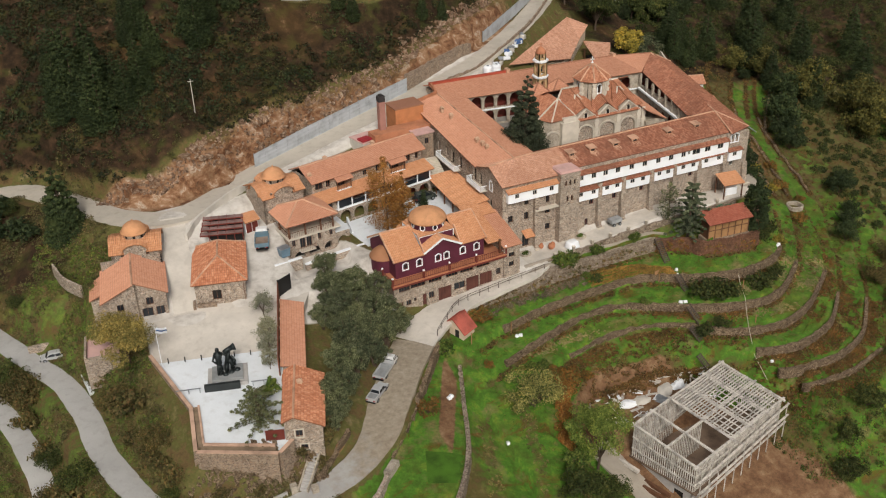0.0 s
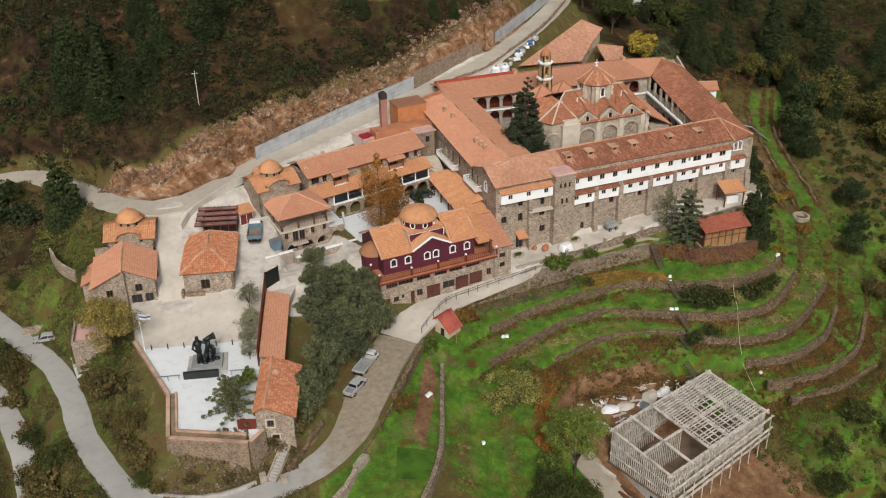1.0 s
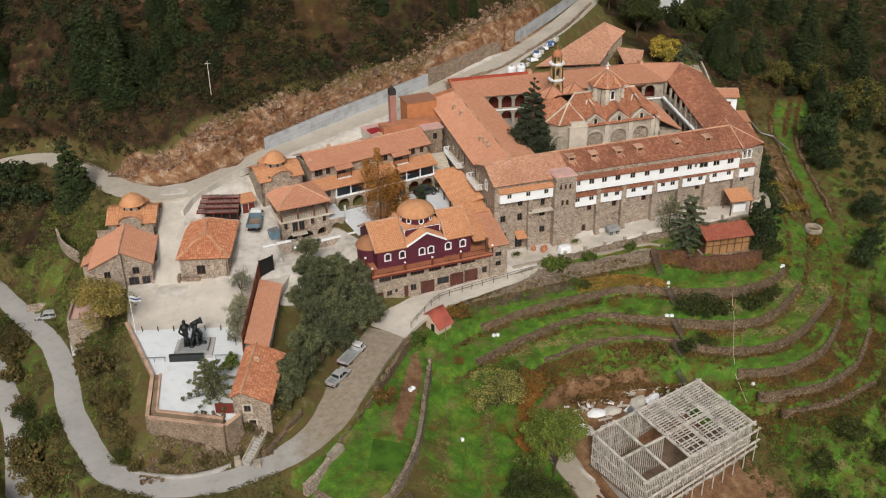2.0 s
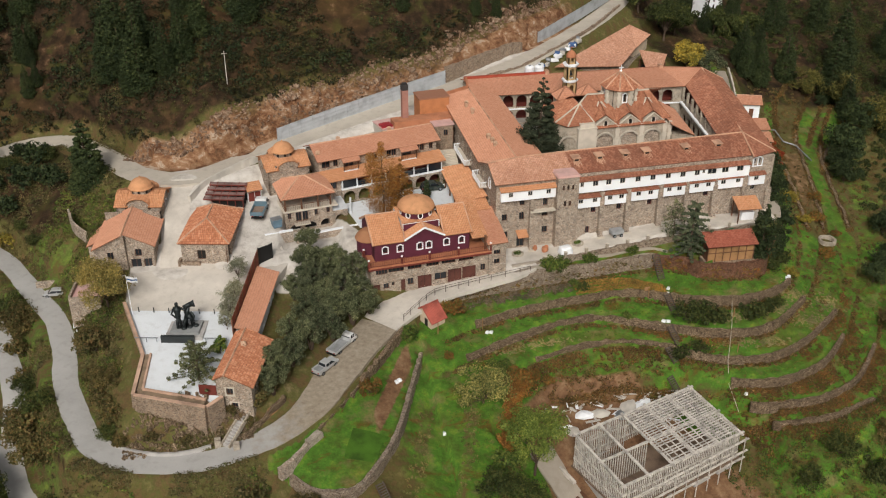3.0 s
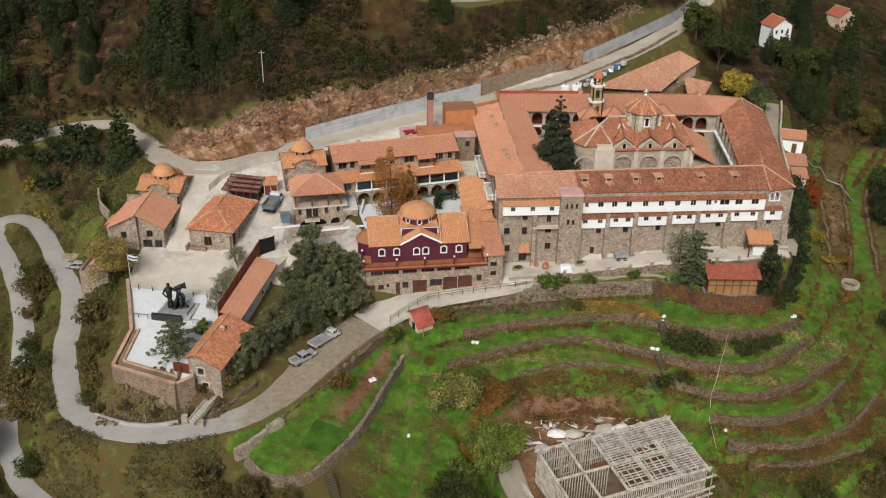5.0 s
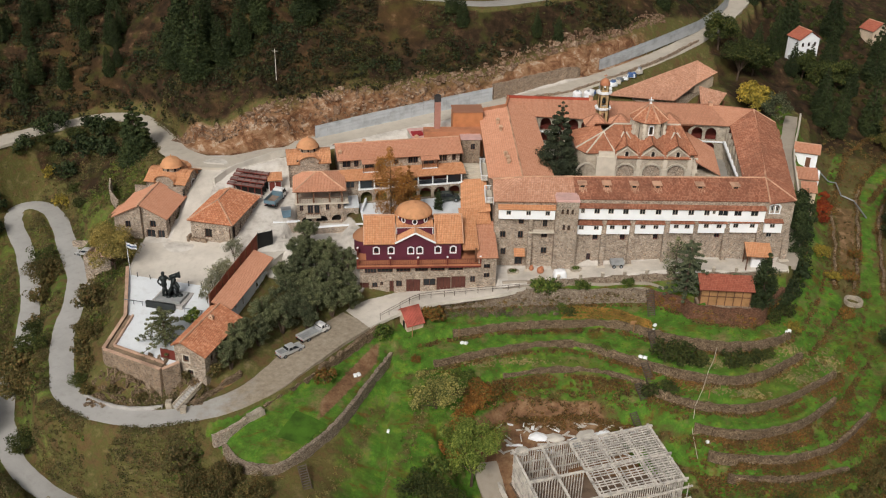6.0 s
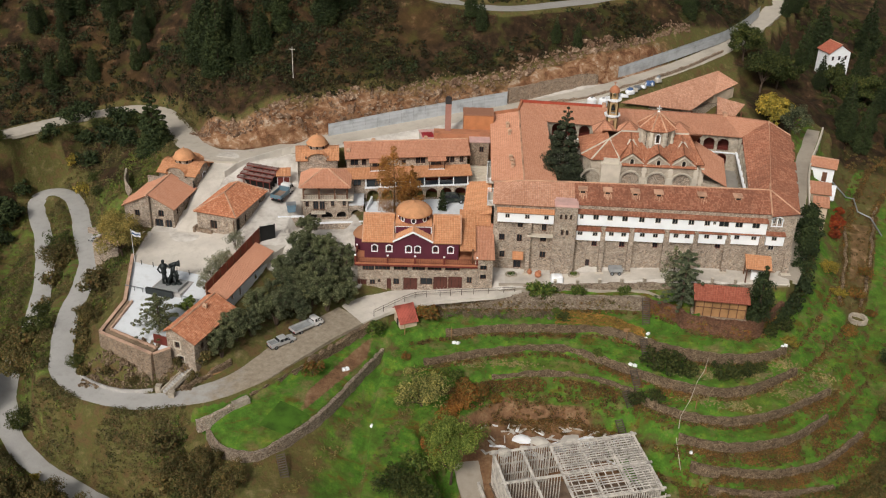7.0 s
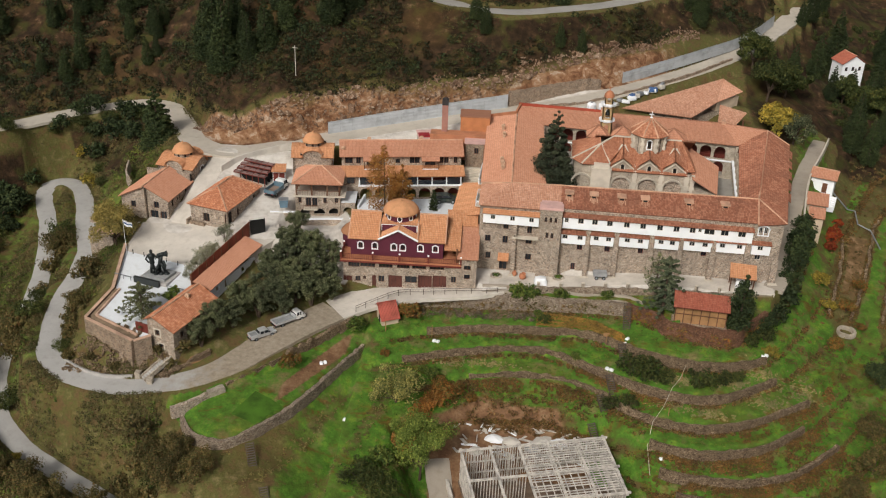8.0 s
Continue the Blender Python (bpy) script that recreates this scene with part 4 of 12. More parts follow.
ribbon("road_apron", ROAD[:4] + [(44.9, 112.4, -2.35)], ((0, 4.5), (0.4, 6.8), (1, 6.4)), CONC_ROAD, "pale stained concrete roadway below the purple church", "road", 0.054)
ribbon("road", [(44.9, 112.4, -2.35)] + ROAD[5:], ((0, 6.4), (0.05, 6.2), (0.09, 4.8), (0.14, 3.7), (0.3, 3.4), (0.6, 3.2), (1, 3.0)), dusty_asphalt(), "winding worn grey asphalt road with a hairpin bend", "road")
ribbon("road_upper", UPPER, ((0, 4.6), (0.5, 5.2), (1, 5)), GRAVEL, "pale gravel road cut into the hillside", "road")
ribbon("road_high", HIGH, 4.2, ASPHALT, "grey mountain road high on the slope", "road")
ribbon("path", TERRACE[:6], ((0, 3.6), (1, 3.4)), CONC_ROAD, "pale concrete path along the monastery front", "path")
ribbon("path_east", TERRACE[5:], ((0, 3.2), (0.4, 2.8), (1, 2.6)), DIRT_ROAD, "dusty track behind the east wing", "path")
ribbon("lane", LANE, 3.6, CONC_ROAD, "pale concrete lane between two stone houses", "lane")


# ---- terrace walls ----
def wall_strip(name, pts, thick, label, mat=STONE_DRY, cap=None, uneven=0.16, parent=None):
    """A dry wall along points (x, y, top, height)."""
    bm = bmesh.new()
    rows = []
    line = [Vector((p[0], p[1], 0)) for p in pts]
    tops, hs = [p[2] for p in pts], [p[3] for p in pts]
    seg = [0.0]
    for a, b in zip(line, line[1:]):
        seg.append(seg[-1] + (b - a).length)
    fine = resample(line, 0.8)
    acc, prev = 0.0, fine[0]
    rnd = random.Random(name)
    for i, p in enumerate(fine):
        acc += (p - prev).length
        prev = p
        d = fine[min(i + 1, len(fine) - 1)] - fine[max(i - 1, 0)]
        n = Vector((-d.y, d.x, 0)).normalized()
        top, h = float(np.interp(acc, seg, tops)), float(np.interp(acc, seg, hs))
        top += rnd.uniform(-uneven, uneven) + 0.05
        o = rnd.uniform(-0.06, 0.06)
        q = [p - n * (0.28 + o) + Vector((0, 0, top - h * 0.95 - 0.7)), p - n * (0.16 + o) + Vector((0, 0, top)), p + n * (thick - 0.16) + Vector((0, 0, top - rnd.uniform(0, 0.06))), p + n * (thick - 0.16) + Vector((0, 0, top - h * 0.95 - 0.7))]
        rows.append([bm.verts.new(v) for v in q])
    for a, b in zip(rows, rows[1:]):
        for k in range(4):
            j = (k + 1) % 4
            bm.faces.new((a[k], a[j], b[j], b[k]))
    bm.faces.new(rows[0]), bm.faces.new(rows[-1][::-1])
    return tagged(part(name, bm, mat, parent), label, "wall", "terrace walls", "structure")


for key, lo, hi in (("second", 53, 113.5), ("third", 57, 114.5), ("fourth", 68, 120), ("fifth", 92, 118.5), ("sixth", 96, 123), ("seventh", 98, 117)):
    pts = [p for p in WALLS[key] if lo - 1 <= p[0] <= hi + 1 and p[3] > 0.25]
    wall_strip("terrace_wall", pts, 0.55, "dry stone retaining wall of a garden terrace", STONE_DARK if key == "upper" else STONE_DRY)
UPPER_ROW = [p for p in WALLS["upper"] if 53 <= p[0] <= 115]
RED_WALL = stone("red_earth_wall", [(0.17, 0.075, 0.045), (0.24, 0.115, 0.07), (0.30, 0.17, 0.11), (0.13, 0.06, 0.035)], (0.12, 0.06, 0.036), 1.0, 1.4, 0.07, 0.9)
ROAD_STONE = stone("weathered_road_wall", [(0.10, 0.07, 0.05), (0.30, 0.235, 0.175), (0.44, 0.36, 0.28), (0.19, 0.14, 0.10), (0.52, 0.45, 0.36), (0.25, 0.17, 0.115)], (0.28, 0.22, 0.165), 1.1, 1.5, 0.07, 0.8)
wall_strip("road_wall", [p for p in UPPER_ROW if p[0] < 92], 0.7, "weathered rubble wall below the monastery path", ROAD_STONE)
wall_strip("garden_wall_red", [p for p in UPPER_ROW if p[0] > 91], 0.7, "rust-red earth and stone wall below the timber shed", RED_WALL)
for off, z0 in ((0.9, 0.14), (2.1, 0.16)):
    rut = [(x, float(line_at(UPPER_ROW, x)) + off) for x in np.arange(68.0, 96.0, 2.0)]
    ribbon("wheel_track", [(x, y, gz(x, y) + z0) for x, y in rut], 0.5, DIRT_ROAD, "worn pale wheel track in the grass", "track", 0.02, 0.4)
wall_strip("meadow_wall", [(x, y, -5.85, 1.2) for x, y in MEADOW_EDGE[1:]], 0.6, "dry stone wall holding a small lawn", ROAD_STONE)


# ---- the monastery quadrangle ----
def facade(house, name, p0, p1, z0, z1, th, mat, wins, frame=WOOD, surround=None, pane=GLASS):
    """A wall with windows; wins: (u, sill, width, height, arched)."""
    wins = [(w[0], w[1] - 0.06, w[2] * 1.18, w[3] * 1.12) if len(w) == 4 and w[3] < 1.5 else w for w in wins]
    bm = bmesh.new()
    wall_bm(bm, p0, p1, z0, z1, th, wins)
    ob = part(name, bm, mat, house)
    for w in wins:
        window_parts(house, p0, p1, th, *w[:4], frame, pane, len(w) > 4 and w[4], surround)
    return ob


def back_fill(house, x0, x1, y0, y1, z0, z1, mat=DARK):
    """One solid box behind the windows, near-black by default in place of unlit rooms."""
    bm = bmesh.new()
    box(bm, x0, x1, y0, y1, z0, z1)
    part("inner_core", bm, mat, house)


def white_bay(house, x0, x1, z0, z1, wins, y_front=124.95, y_back=125.66, roof=True, tile=TILE_OLD):
    """A white boarded bay that overhangs the stone wall on joists, with small windows and a strip of tiles."""
    wins = [(w[0], w[1] - 0.1, w[2] * 1.3, w[3] * 1.25) for w in wins]
    bm = bmesh.new()
    wall_bm(bm, (x0, y_front), (x1, y_front), z0, z1, 0.12, [(w[0] - x0, w[1], w[2], w[3]) for w in wins])
    box(bm, x0, x0 + 0.12, y_front + 0.12, y_back, z0, z1)
    box(bm, x1 - 0.12, x1, y_front + 0.12, y_back, z0, z1)
    box(bm, x0 + 0.12, x1 - 0.12, y_front + 0.12, y_back, z0, z0 + 0.1)
    bay = part("white_bay", bm, WHITE, house, "white-painted overhanging bay")
    for w in wins:
        window_parts(bay, (x0, y_front), (x1, y_front), 0.12, w[0] - x0, w[1], w[2], w[3], WOOD_GREY, GLASS)
        bm = bmesh.new()
    bm = bmesh.new()
    k = x0 + 0.3
    while k < x1:
        box(bm, k - 0.07, k + 0.07, y_front + 0.05, y_back, z0 - 0.18, z0 - 0.004)
        k += 0.9
    part_each("joist", bm, WOOD, bay)
    if roof:
        roof_ob("bay_roof", [[(x0 - 0.15, y_front - 0.25, z1 + 0.02), (x1 + 0.15, y_front - 0.25, z1 + 0.02), (x1 + 0.15, y_back + 0.25, z1 + 0.55), (x0 - 0.15, y_back + 0.25, z1 + 0.55)]], tile, bay, thick=0.08)
    return bay


def wall_balcony(house, x, y0, y1, z):
    """A pale balcony with a white balustrade on a west wall."""
    bm = bmesh.new()
    box(bm, x - 1.25, x - 0.005, y0, y1, z - 0.16, z)
    b = part("balcony", bm, TRIM, house, "pale balcony with a white balustrade")
    bm = bmesh.new()
    n = int((y1 - y0) / 0.22)
    for k in range(n + 1):
        y = y0 + 0.06 + (y1 - y0 - 0.12) * k / n
        beam(bm, (x - 1.19, y, z), (x - 1.19, y, z + 0.8), 0.08, 0.08)
    beam(bm, (x - 1.19, y0, z + 0.84), (x - 1.19, y1, z + 0.84), 0.12, 0.1)
    for y in (y0 + 0.06, y1 - 0.06):
        beam(bm, (x - 1.1, y, z + 0.84), (x - 0.02, y, z + 0.84), 0.1, 0.1)
        for k in range(1, 5):
            beam(bm, (x - 1.19 + 0.22 * k, y, z), (x - 1.19 + 0.22 * k, y, z + 0.8), 0.07, 0.07)
    part("balustrade", bm, WHITE, b)


def front_wing():
    t = thing("monastery_front_wing", "long stone monastery wing with white overhanging bays and weathered tile roof", "monastery")
    # stone wall of the long part, east of the tower
    wins = [(83.3 - 80.1, 5.2, 0.75, 1.1), (87.8 - 80.1, 5.3, 0.75, 1.15), (93.2 - 80.1, 5.5, 0.7, 1.0), (103.3 - 80.1, 6.0, 0.75, 0.9), (82.5 - 80.1, 1.2, 0.7, 1.5)]
    facade(t, "wall", (80.1, 125.7), (110.4, 125.7), -0.5, 12.4, 0.6, STONE, wins, MAROON)
    # corner block at the east end
    facade(t, "wall", (110.4, 125.45), (115.0, 125.45), -0.5, 12.4, 0.6, STONE, [(1.1, 11.0, 0.62, 1.25, True), (1.95, 11.0, 0.62, 1.25, True), (1.4, 6.3, 0.8, 0.9)], WOOD_GREY, None)
    bm = bmesh.new()
    for x in (111.13, 111.95, 112.77):
        box(bm, x - 0.09, x + 0.09, 125.37, 125.5, 10.8, 12.1)
    box(bm, 111.0, 112.9, 125.36, 125.5, 10.62, 10.8)
    for k in range(12):
        a = math.pi * (k + 0.5) / 12
        box(bm, -0.16, 0.16, -0.06, 0.08, -0.09, 0.09, pose(111.95 + 0.92 * math.cos(a), 125.43, 11.75 + 0.62 * math.sin(a), 0, 90 - math.degrees(a), 0))
    part("window_surround", bm, WHITE, t, "white stone twin-arched window surround")
    # the taller part, west of the tower
    wl = [(68.1, 5.4, 0.8, 1.1), (71.0, 5.3, 0.75, 1.25), (74.9, 5.5, 0.9, 1.0), (68.3, 2.2, 0.75, 1.15), (75.0, 2.5, 0.85, 1.1), (71.0, 7.9, 0.75, 1.0), (74.9, 7.4, 0.8, 1.5), (70.9, 0.3, 1.3, 2.3)]
    facade(t, "wall", (66.6, 125.7), (76.4, 125.7), -1.0, 12.1, 0.6, STONE, [(u - 66.6, a, b, c) for u, a, b, c in wl], WOOD)
    facade(t, "wall", (66.6, 137.5), (66.6, 126.303), -1.0, 12.1, 0.6, STONE, [(1.9, 9.15, 1.15, 2.3), (4.0, 9.2, 0.95, 2.2, True), (7.8, 9.8, 0.75, 1.5, True), (7.6, 6.9, 0.8, 1.1)], WOOD)
    bm = bmesh.new()
    for y in (129.2, 130.2):
        box(bm, 66.53, 66.597, y - 0.13, y + 0.13, 9.65, 11.2)
    box(bm, 66.53, 66.597, 129.33, 130.07, 9.6, 9.8)
    box(bm, 66.53, 66.597, 129.33, 130.07, 11.34, 11.56)
    part("window_surround", bm, WHITE, t, "white stone window surround")
    wall_balcony(t, 66.6, 131.2, 136.3, 9.12)
    # stone gable over the west end
    bm = bmesh.new()
    lo = [bm.verts.new((66.603, y, z)) for y, z in ((126.0, 12.103), (134.0, 12.103), (134.0, 12.15), (130.0, 13.56), (126.0, 12.15))]
    hi = [bm.verts.new((67.15, v.co.y, v.co.z)) for v in lo]
    bm.faces.new(lo[::-1]), bm.faces.new(hi)
    for k in range(5):
        bm.faces.new((lo[k], lo[(k + 1) % 5], hi[(k + 1) % 5], hi[k]))
    bmesh.ops.recalc_face_normals(bm, faces=bm.faces[:])
    part("gable", bm, STONE, t)
    # courtyard side
    facade(t, "wall", (109.0, 135.2), (77.6, 135.2), 4.5, 12.1, 0.5, STONE_PALE, [(k, 5.6, 2.2, 2.9, True) for k in np.arange(2.5, 30, 3.1)], WOOD)
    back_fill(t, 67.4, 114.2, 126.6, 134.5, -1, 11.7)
    # bays
    up = [(83.05, 0), (85.3, 0), (87.7, 0), (90.4, 0), (93.0, 0), (95.7, 0), (98.3, 0), (100.85, 0), (105.9, 1), (108.6, 1)]
    w = [(x, 10.45, 0.95 if k else 0.72, 0.85) for x, k in up] + [(80.75, 10.5, 0.5, 0.7), (102.0, 10.7, 0.4, 0.5), (103.5, 10.45, 1.25, 0.8)]
    white_bay(t, 80.15, 110.35, 9.35, 11.35, sorted(w))
    low = [((80.15, 84.1), (80.75, 83.2)), ((84.9, 88.65), (85.8, 87.8)), ((89.55, 94.25), (90.8, 92.9)), ((95.2, 99.05), (96.2, 98.0)), ((99.85, 104.3), (101.1, 103.2)), ((104.9, 109.5), (105.9, 108.6)), ((110.5, 113.4), (111.8, None))]
    for (a, b), ws in low:
        z0 = 6.55 + (a - 80) * 0.032
        white_bay(t, a, b, z0, z0 + 1.75, [(x, z0 + 0.95, 0.65, 0.6) for x in ws if x], 125.0 if a < 110 else 124.8)
    white_bay(t, 67.2, 76.3, 9.2, 10.9, [(68.8, 10.0, 0.6, 0.65), (72.0, 10.0, 0.6, 0.65), (75.1, 10.0, 0.6, 0.65)], 124.9, tile=TILE_ORANGE)
    # buttresses
    for i, (x, w, zt) in enumerate(((84.5, 0.75, 9.0), (89.1, 0.8, 9.1), (94.75, 0.85, 9.2), (99.45, 0.7, 9.2), (104.6, 0.85, 9.2), (110.0, 0.8, 9.2), (114.6, 1.0, 6.5), (72.5, 0.7, 9.0))):
        bm = bmesh.new()
        zb = gz(x, 124.5) - 0.6
        pts = [(125.72, zb), (124.3, zb), (124.55, zb + 1.0), (124.75, zb + 1.1), (125.05 if zt > 7 else 125.1, zt), (125.72, zt)]
        lo = [bm.verts.new((x - w / 2, y, z)) for y, z in pts]
        hi = [bm.verts.new((x + w / 2, y, z)) for y, z in pts]
        n = len(pts)
        bm.faces.new(lo), bm.faces.new(hi[::-1])
        for k in range(n):
            bm.faces.new((lo[k], lo[(k + 1) % n], hi[(k + 1) % n], hi[k]))
        part("buttress", bm, STONE, t, "sloping stone buttress")
        bm = bmesh.new()
        box(bm, x - w / 2 - 0.25, x + w / 2 + 0.25, 123.95, 124.6, zb, zb + 0.75)
        part("plinth", bm, TRIM, t)
    # roof over the long part
    ey, ry, by = 125.85, 130.9, 135.5
    rw, re = (79.6, ry, 14.1), (111.5, ry, 14.5)
    pl = [[(79.6, ey, 12.35), (110.9, ey, 12.45), re, rw], [(109.6, by, 12.3), (77.2, by, 11.95), (77.2, ry, 14.05), re]]
    roof_ob("roof", pl, TILE_OLD, t, [(rw, re)], RIDGE, "weathered brown clay tiles with pale patches")
    tip = (115.6, 126.4, 12.5)
    pl = [[(110.9, 125.0, 12.45), tip, re]]
    roof_ob("corner_roof", pl, TILE_OLD, t, [(tip, re), ((110.9, 125.0, 12.45), re)], RIDGE)
    pl = [[(66.3, 125.3, 12.0), (79.7, 125.3, 12.05), (79.7, 130.9, 14.1), (71.3, 130.6, 14.0)], [(66.3, 125.3, 12.0), (71.3, 130.6, 14.0), (66.3, 130.0, 13.72)], [(66.1, 134.25, 12.2), (66.3, 130.0, 13.72), (71.3, 130.6, 14.0)]]
    roof_ob("west_end_roof", pl, TILE_PALE, t, [((66.3, 130.0, 13.76), (71.3, 130.6, 14.04)), ((71.3, 130.6, 14.04), (79.6, 130.9, 14.14))], RIDGE, "pale orange hand-made tiles")
    # paler repair patches and roof vents on the old slope
    for x in (80.9, 84.9, 89.4, 93.2, 100.2, 106.0):
        y, z = 128.6, 12.4 + (128.6 - ey) * (0.345 + 0.002 * (x - 80)) + 0.06
        bm = bmesh.new()
        box(bm, x - 0.5, x + 0.5, y - 0.1, y + 1.0, z - 0.2, z + 0.42)
        v = part("roof_vent", bm, CHIMNEY_CLAY, t, "small roof vent with a pale tiled hood")
        bm = bmesh.new()
        # the hood's shaded mouth, done as a near-black plate
        box(bm, x - 0.34, x + 0.34, y - 0.13, y - 0.104, z + 0.02, z + 0.34)
        part("opening", bm, DARK, v)
        bm = bmesh.new()
        for q in (-1, 1):
            beam(bm, (x + q * 0.36, y - 0.3, z + 0.5), (x + q * 0.36, y + 1.3, z + 0.62), 0.8, 0.09)
        part("hood", bm, RIDGE, v)
        bm = bmesh.new()
        for k in range(5):
            box(bm, x - 0.62 + 0.27 * k, x - 0.42 + 0.27 * k, y - 0.8 - 0.3 * (k % 3), y - 0.15, -0.02, 0.02, Matrix.Translation((0, 0, 0)))
        for w in bm.verts:
            w.co.z += 12.4 + (w.co.y - ey) * (0.345 + 0.002 * (x - 80)) + 0.13
        part("repair_tile", bm, RIDGE, t, "paler mortared repair tiles")
    # door canopy and steps
    roof_ob("door_canopy", [[(70.0, 124.0, 2.75), (71.8, 124.0, 2.75), (71.8, 125.7, 3.4), (70.0, 125.7, 3.4)]], TILE_ORANGE, t, thick=0.1)
    # balcony slab by the tower
    bm = bmesh.new()
    box(bm, 72.2, 76.4, 124.7, 125.69, 6.75, 6.95)
    part("balcony_slab", bm, TRIM, t)
    return t


front_wing()


def bell_stair_tower():
    t = thing("stone_tower", "square stone tower with small arched windows and a pink flat roof", "tower")
    x0, x1, y0, y1, zt = 76.4, 80.0, 124.3, 127.7, 12.65
    facade(t, "wall", (x0, y0), (x1, y0), -0.6, zt, 0.4, STONE, [(1.0, 10.4, 0.42, 0.95, True), (1.8, 10.4, 0.42, 0.95, True), (2.6, 10.4, 0.42, 0.95, True), (1.4, 7.6, 0.4, 0.9), (2.2, 7.6, 0.4, 0.9)], WOOD)
    for a, b in (((x0, y1), (x0, y0 + 0.4)), ((x1, y0 + 0.4), (x1, y1))):
        bm = bmesh.new()
        wall_bm(bm, a, b, -0.6, zt, 0.4)
        part("wall", bm, STONE, t)
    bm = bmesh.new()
    # solid near-black filling: the tower's inner darkness is put into its colour
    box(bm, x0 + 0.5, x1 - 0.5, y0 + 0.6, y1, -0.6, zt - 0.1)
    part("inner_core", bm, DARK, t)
    bm = bmesh.new()
    box(bm, x0 - 0.12, x1 + 0.12, y0 - 0.12, y1 + 0.1, zt, zt + 0.16)
    box(bm, x0 + 0.1, x1 - 0.1, y0 + 0.1, y1, zt + 0.16, zt + 0.3)
    part("roof", bm, PINK, t, "flat pink roof slab")


bell_stair_tower()


def chimney_pot(x, y, z, h=0.9):
    t = thing("roof_chimney", "small pale terracotta chimney with a tiled cap", "chimney", (x, y, z), group="roof chimneys")
    bm = bmesh.new()
    box(bm, -0.24, 0.24, -0.24, 0.24, -0.5, h)
    part("stack", bm, CHIMNEY_CLAY, t)
    bm = bmesh.new()
    box(bm, -0.36, 0.36, -0.36, 0.36, h, h + 0.09)
    for a in (-0.2, 0.2):
        box(bm, a - 0.06, a + 0.06, -0.26, 0.26, h + 0.09, h + 0.28)
    vs = [bm.verts.new(p) for p in ((-0.36, -0.36, h + 0.28), (0.36, -0.36, h + 0.28), (0.36, 0.36, h + 0.28), (-0.36, 0.36, h + 0.28), (0, 0, h + 0.55))]
    for f in ((3, 2, 1, 0), (0, 1, 4), (1, 2, 4), (2, 3, 4), (3, 0, 4)):
        bm.faces.new([vs[k] for k in f])
    part("cap", bm, CHIMNEY_CLAY, t)
    return t


def west_wing():
    t = thing("monastery_west_wing", "stone monastery wing with balconies and a new terracotta roof", "monastery")
    facade(t, "wall", (65.9, 157.5), (66.5, 137.5), -1, 12.2, 0.6, STONE, [(k, 9.2, 1.1, 2.2) for k in (14.0, 16.8)] + [(k, 9.7, 0.9, 1.6) for k in (2.5, 5.6, 8.7, 11.8, 20.4)] + [(k, 4.9, 0.9, 1.4) for k in (4, 8, 12, 16, 20)], WOOD)
    facade(t, "wall", (76.8, 135.8), (75.6, 157.2), 4.5, 12.6, 0.5, STONE_PALE, [(k, 6.8, 2.0, 2.3, True) for k in np.arange(2, 21, 3.0)] + [(k, 9.8, 2.0, 2.2, True) for k in np.arange(2, 21, 3.0)], WOOD)
    back_fill(t, 67.2, 74.8, 138.0, 156, 0, 12.0)
    bm = bmesh.new()
    for x, z1 in ((65.55, 15.1), (75.35, 14.7)):
        wedge = [bm.verts.new(v) for v in ((x, 157.3, 12.1), (x + 0.6, 157.3, 12.1), (x + 0.6, 157.3, z1), (x, 157.3, z1), (x + 0.5, 137.5, 12.1), (x + 1.1, 137.5, 12.1))]
        for f in ((0, 1, 2, 3), (0, 4, 5, 1), (3, 2, 5, 4), (0, 3, 4), (1, 5, 2)):
            bm.faces.new([wedge[k] for k in f])
    bmesh.ops.recalc_face_normals(bm, faces=bm.faces[:])
    part("wall_head", bm, STONE, t)
    r0, r1 = (71.3, 130.6, 14.0), (70.5, 162.2, 16.3)
    pl = [[(65.0, 157.6, 15.2), (65.9, 134.2, 12.15), r0, (70.4, 158.4, 16.05)], [(77.0, 134.4, 12.35), (75.6, 157.2, 14.85), r1, r0]]
    roof_ob("roof", pl, TILE_NEW, t, [(r0, (70.4, 158.4, 16.05))], None, "smooth new terracotta tiles")
    # red stepped parapet where the roof meets the back wing
    bm = bmesh.new()
    beam(bm, (64.9, 157.8, 15.5), (70.3, 158.9, 16.2), 0.35, 0.7)
    beam(bm, (70.3, 158.9, 16.3), (70.9, 162.4, 16.6), 0.35, 0.7)
    part_each("parapet", bm, TERRACOTTA, t, "terracotta roof parapet")
    wall_balcony(t, 66.28, 140.4, 148.0, 9.12)
    return t


west_wing()
for x, y in ((68.3, 151.9), (68.7, 149.0), (69.0, 139.4), (69.3, 138.0), (69.4, 136.6)):
    chimney_pot(x, y, 13.35 + (y - 137) * 0.105, 1.0)


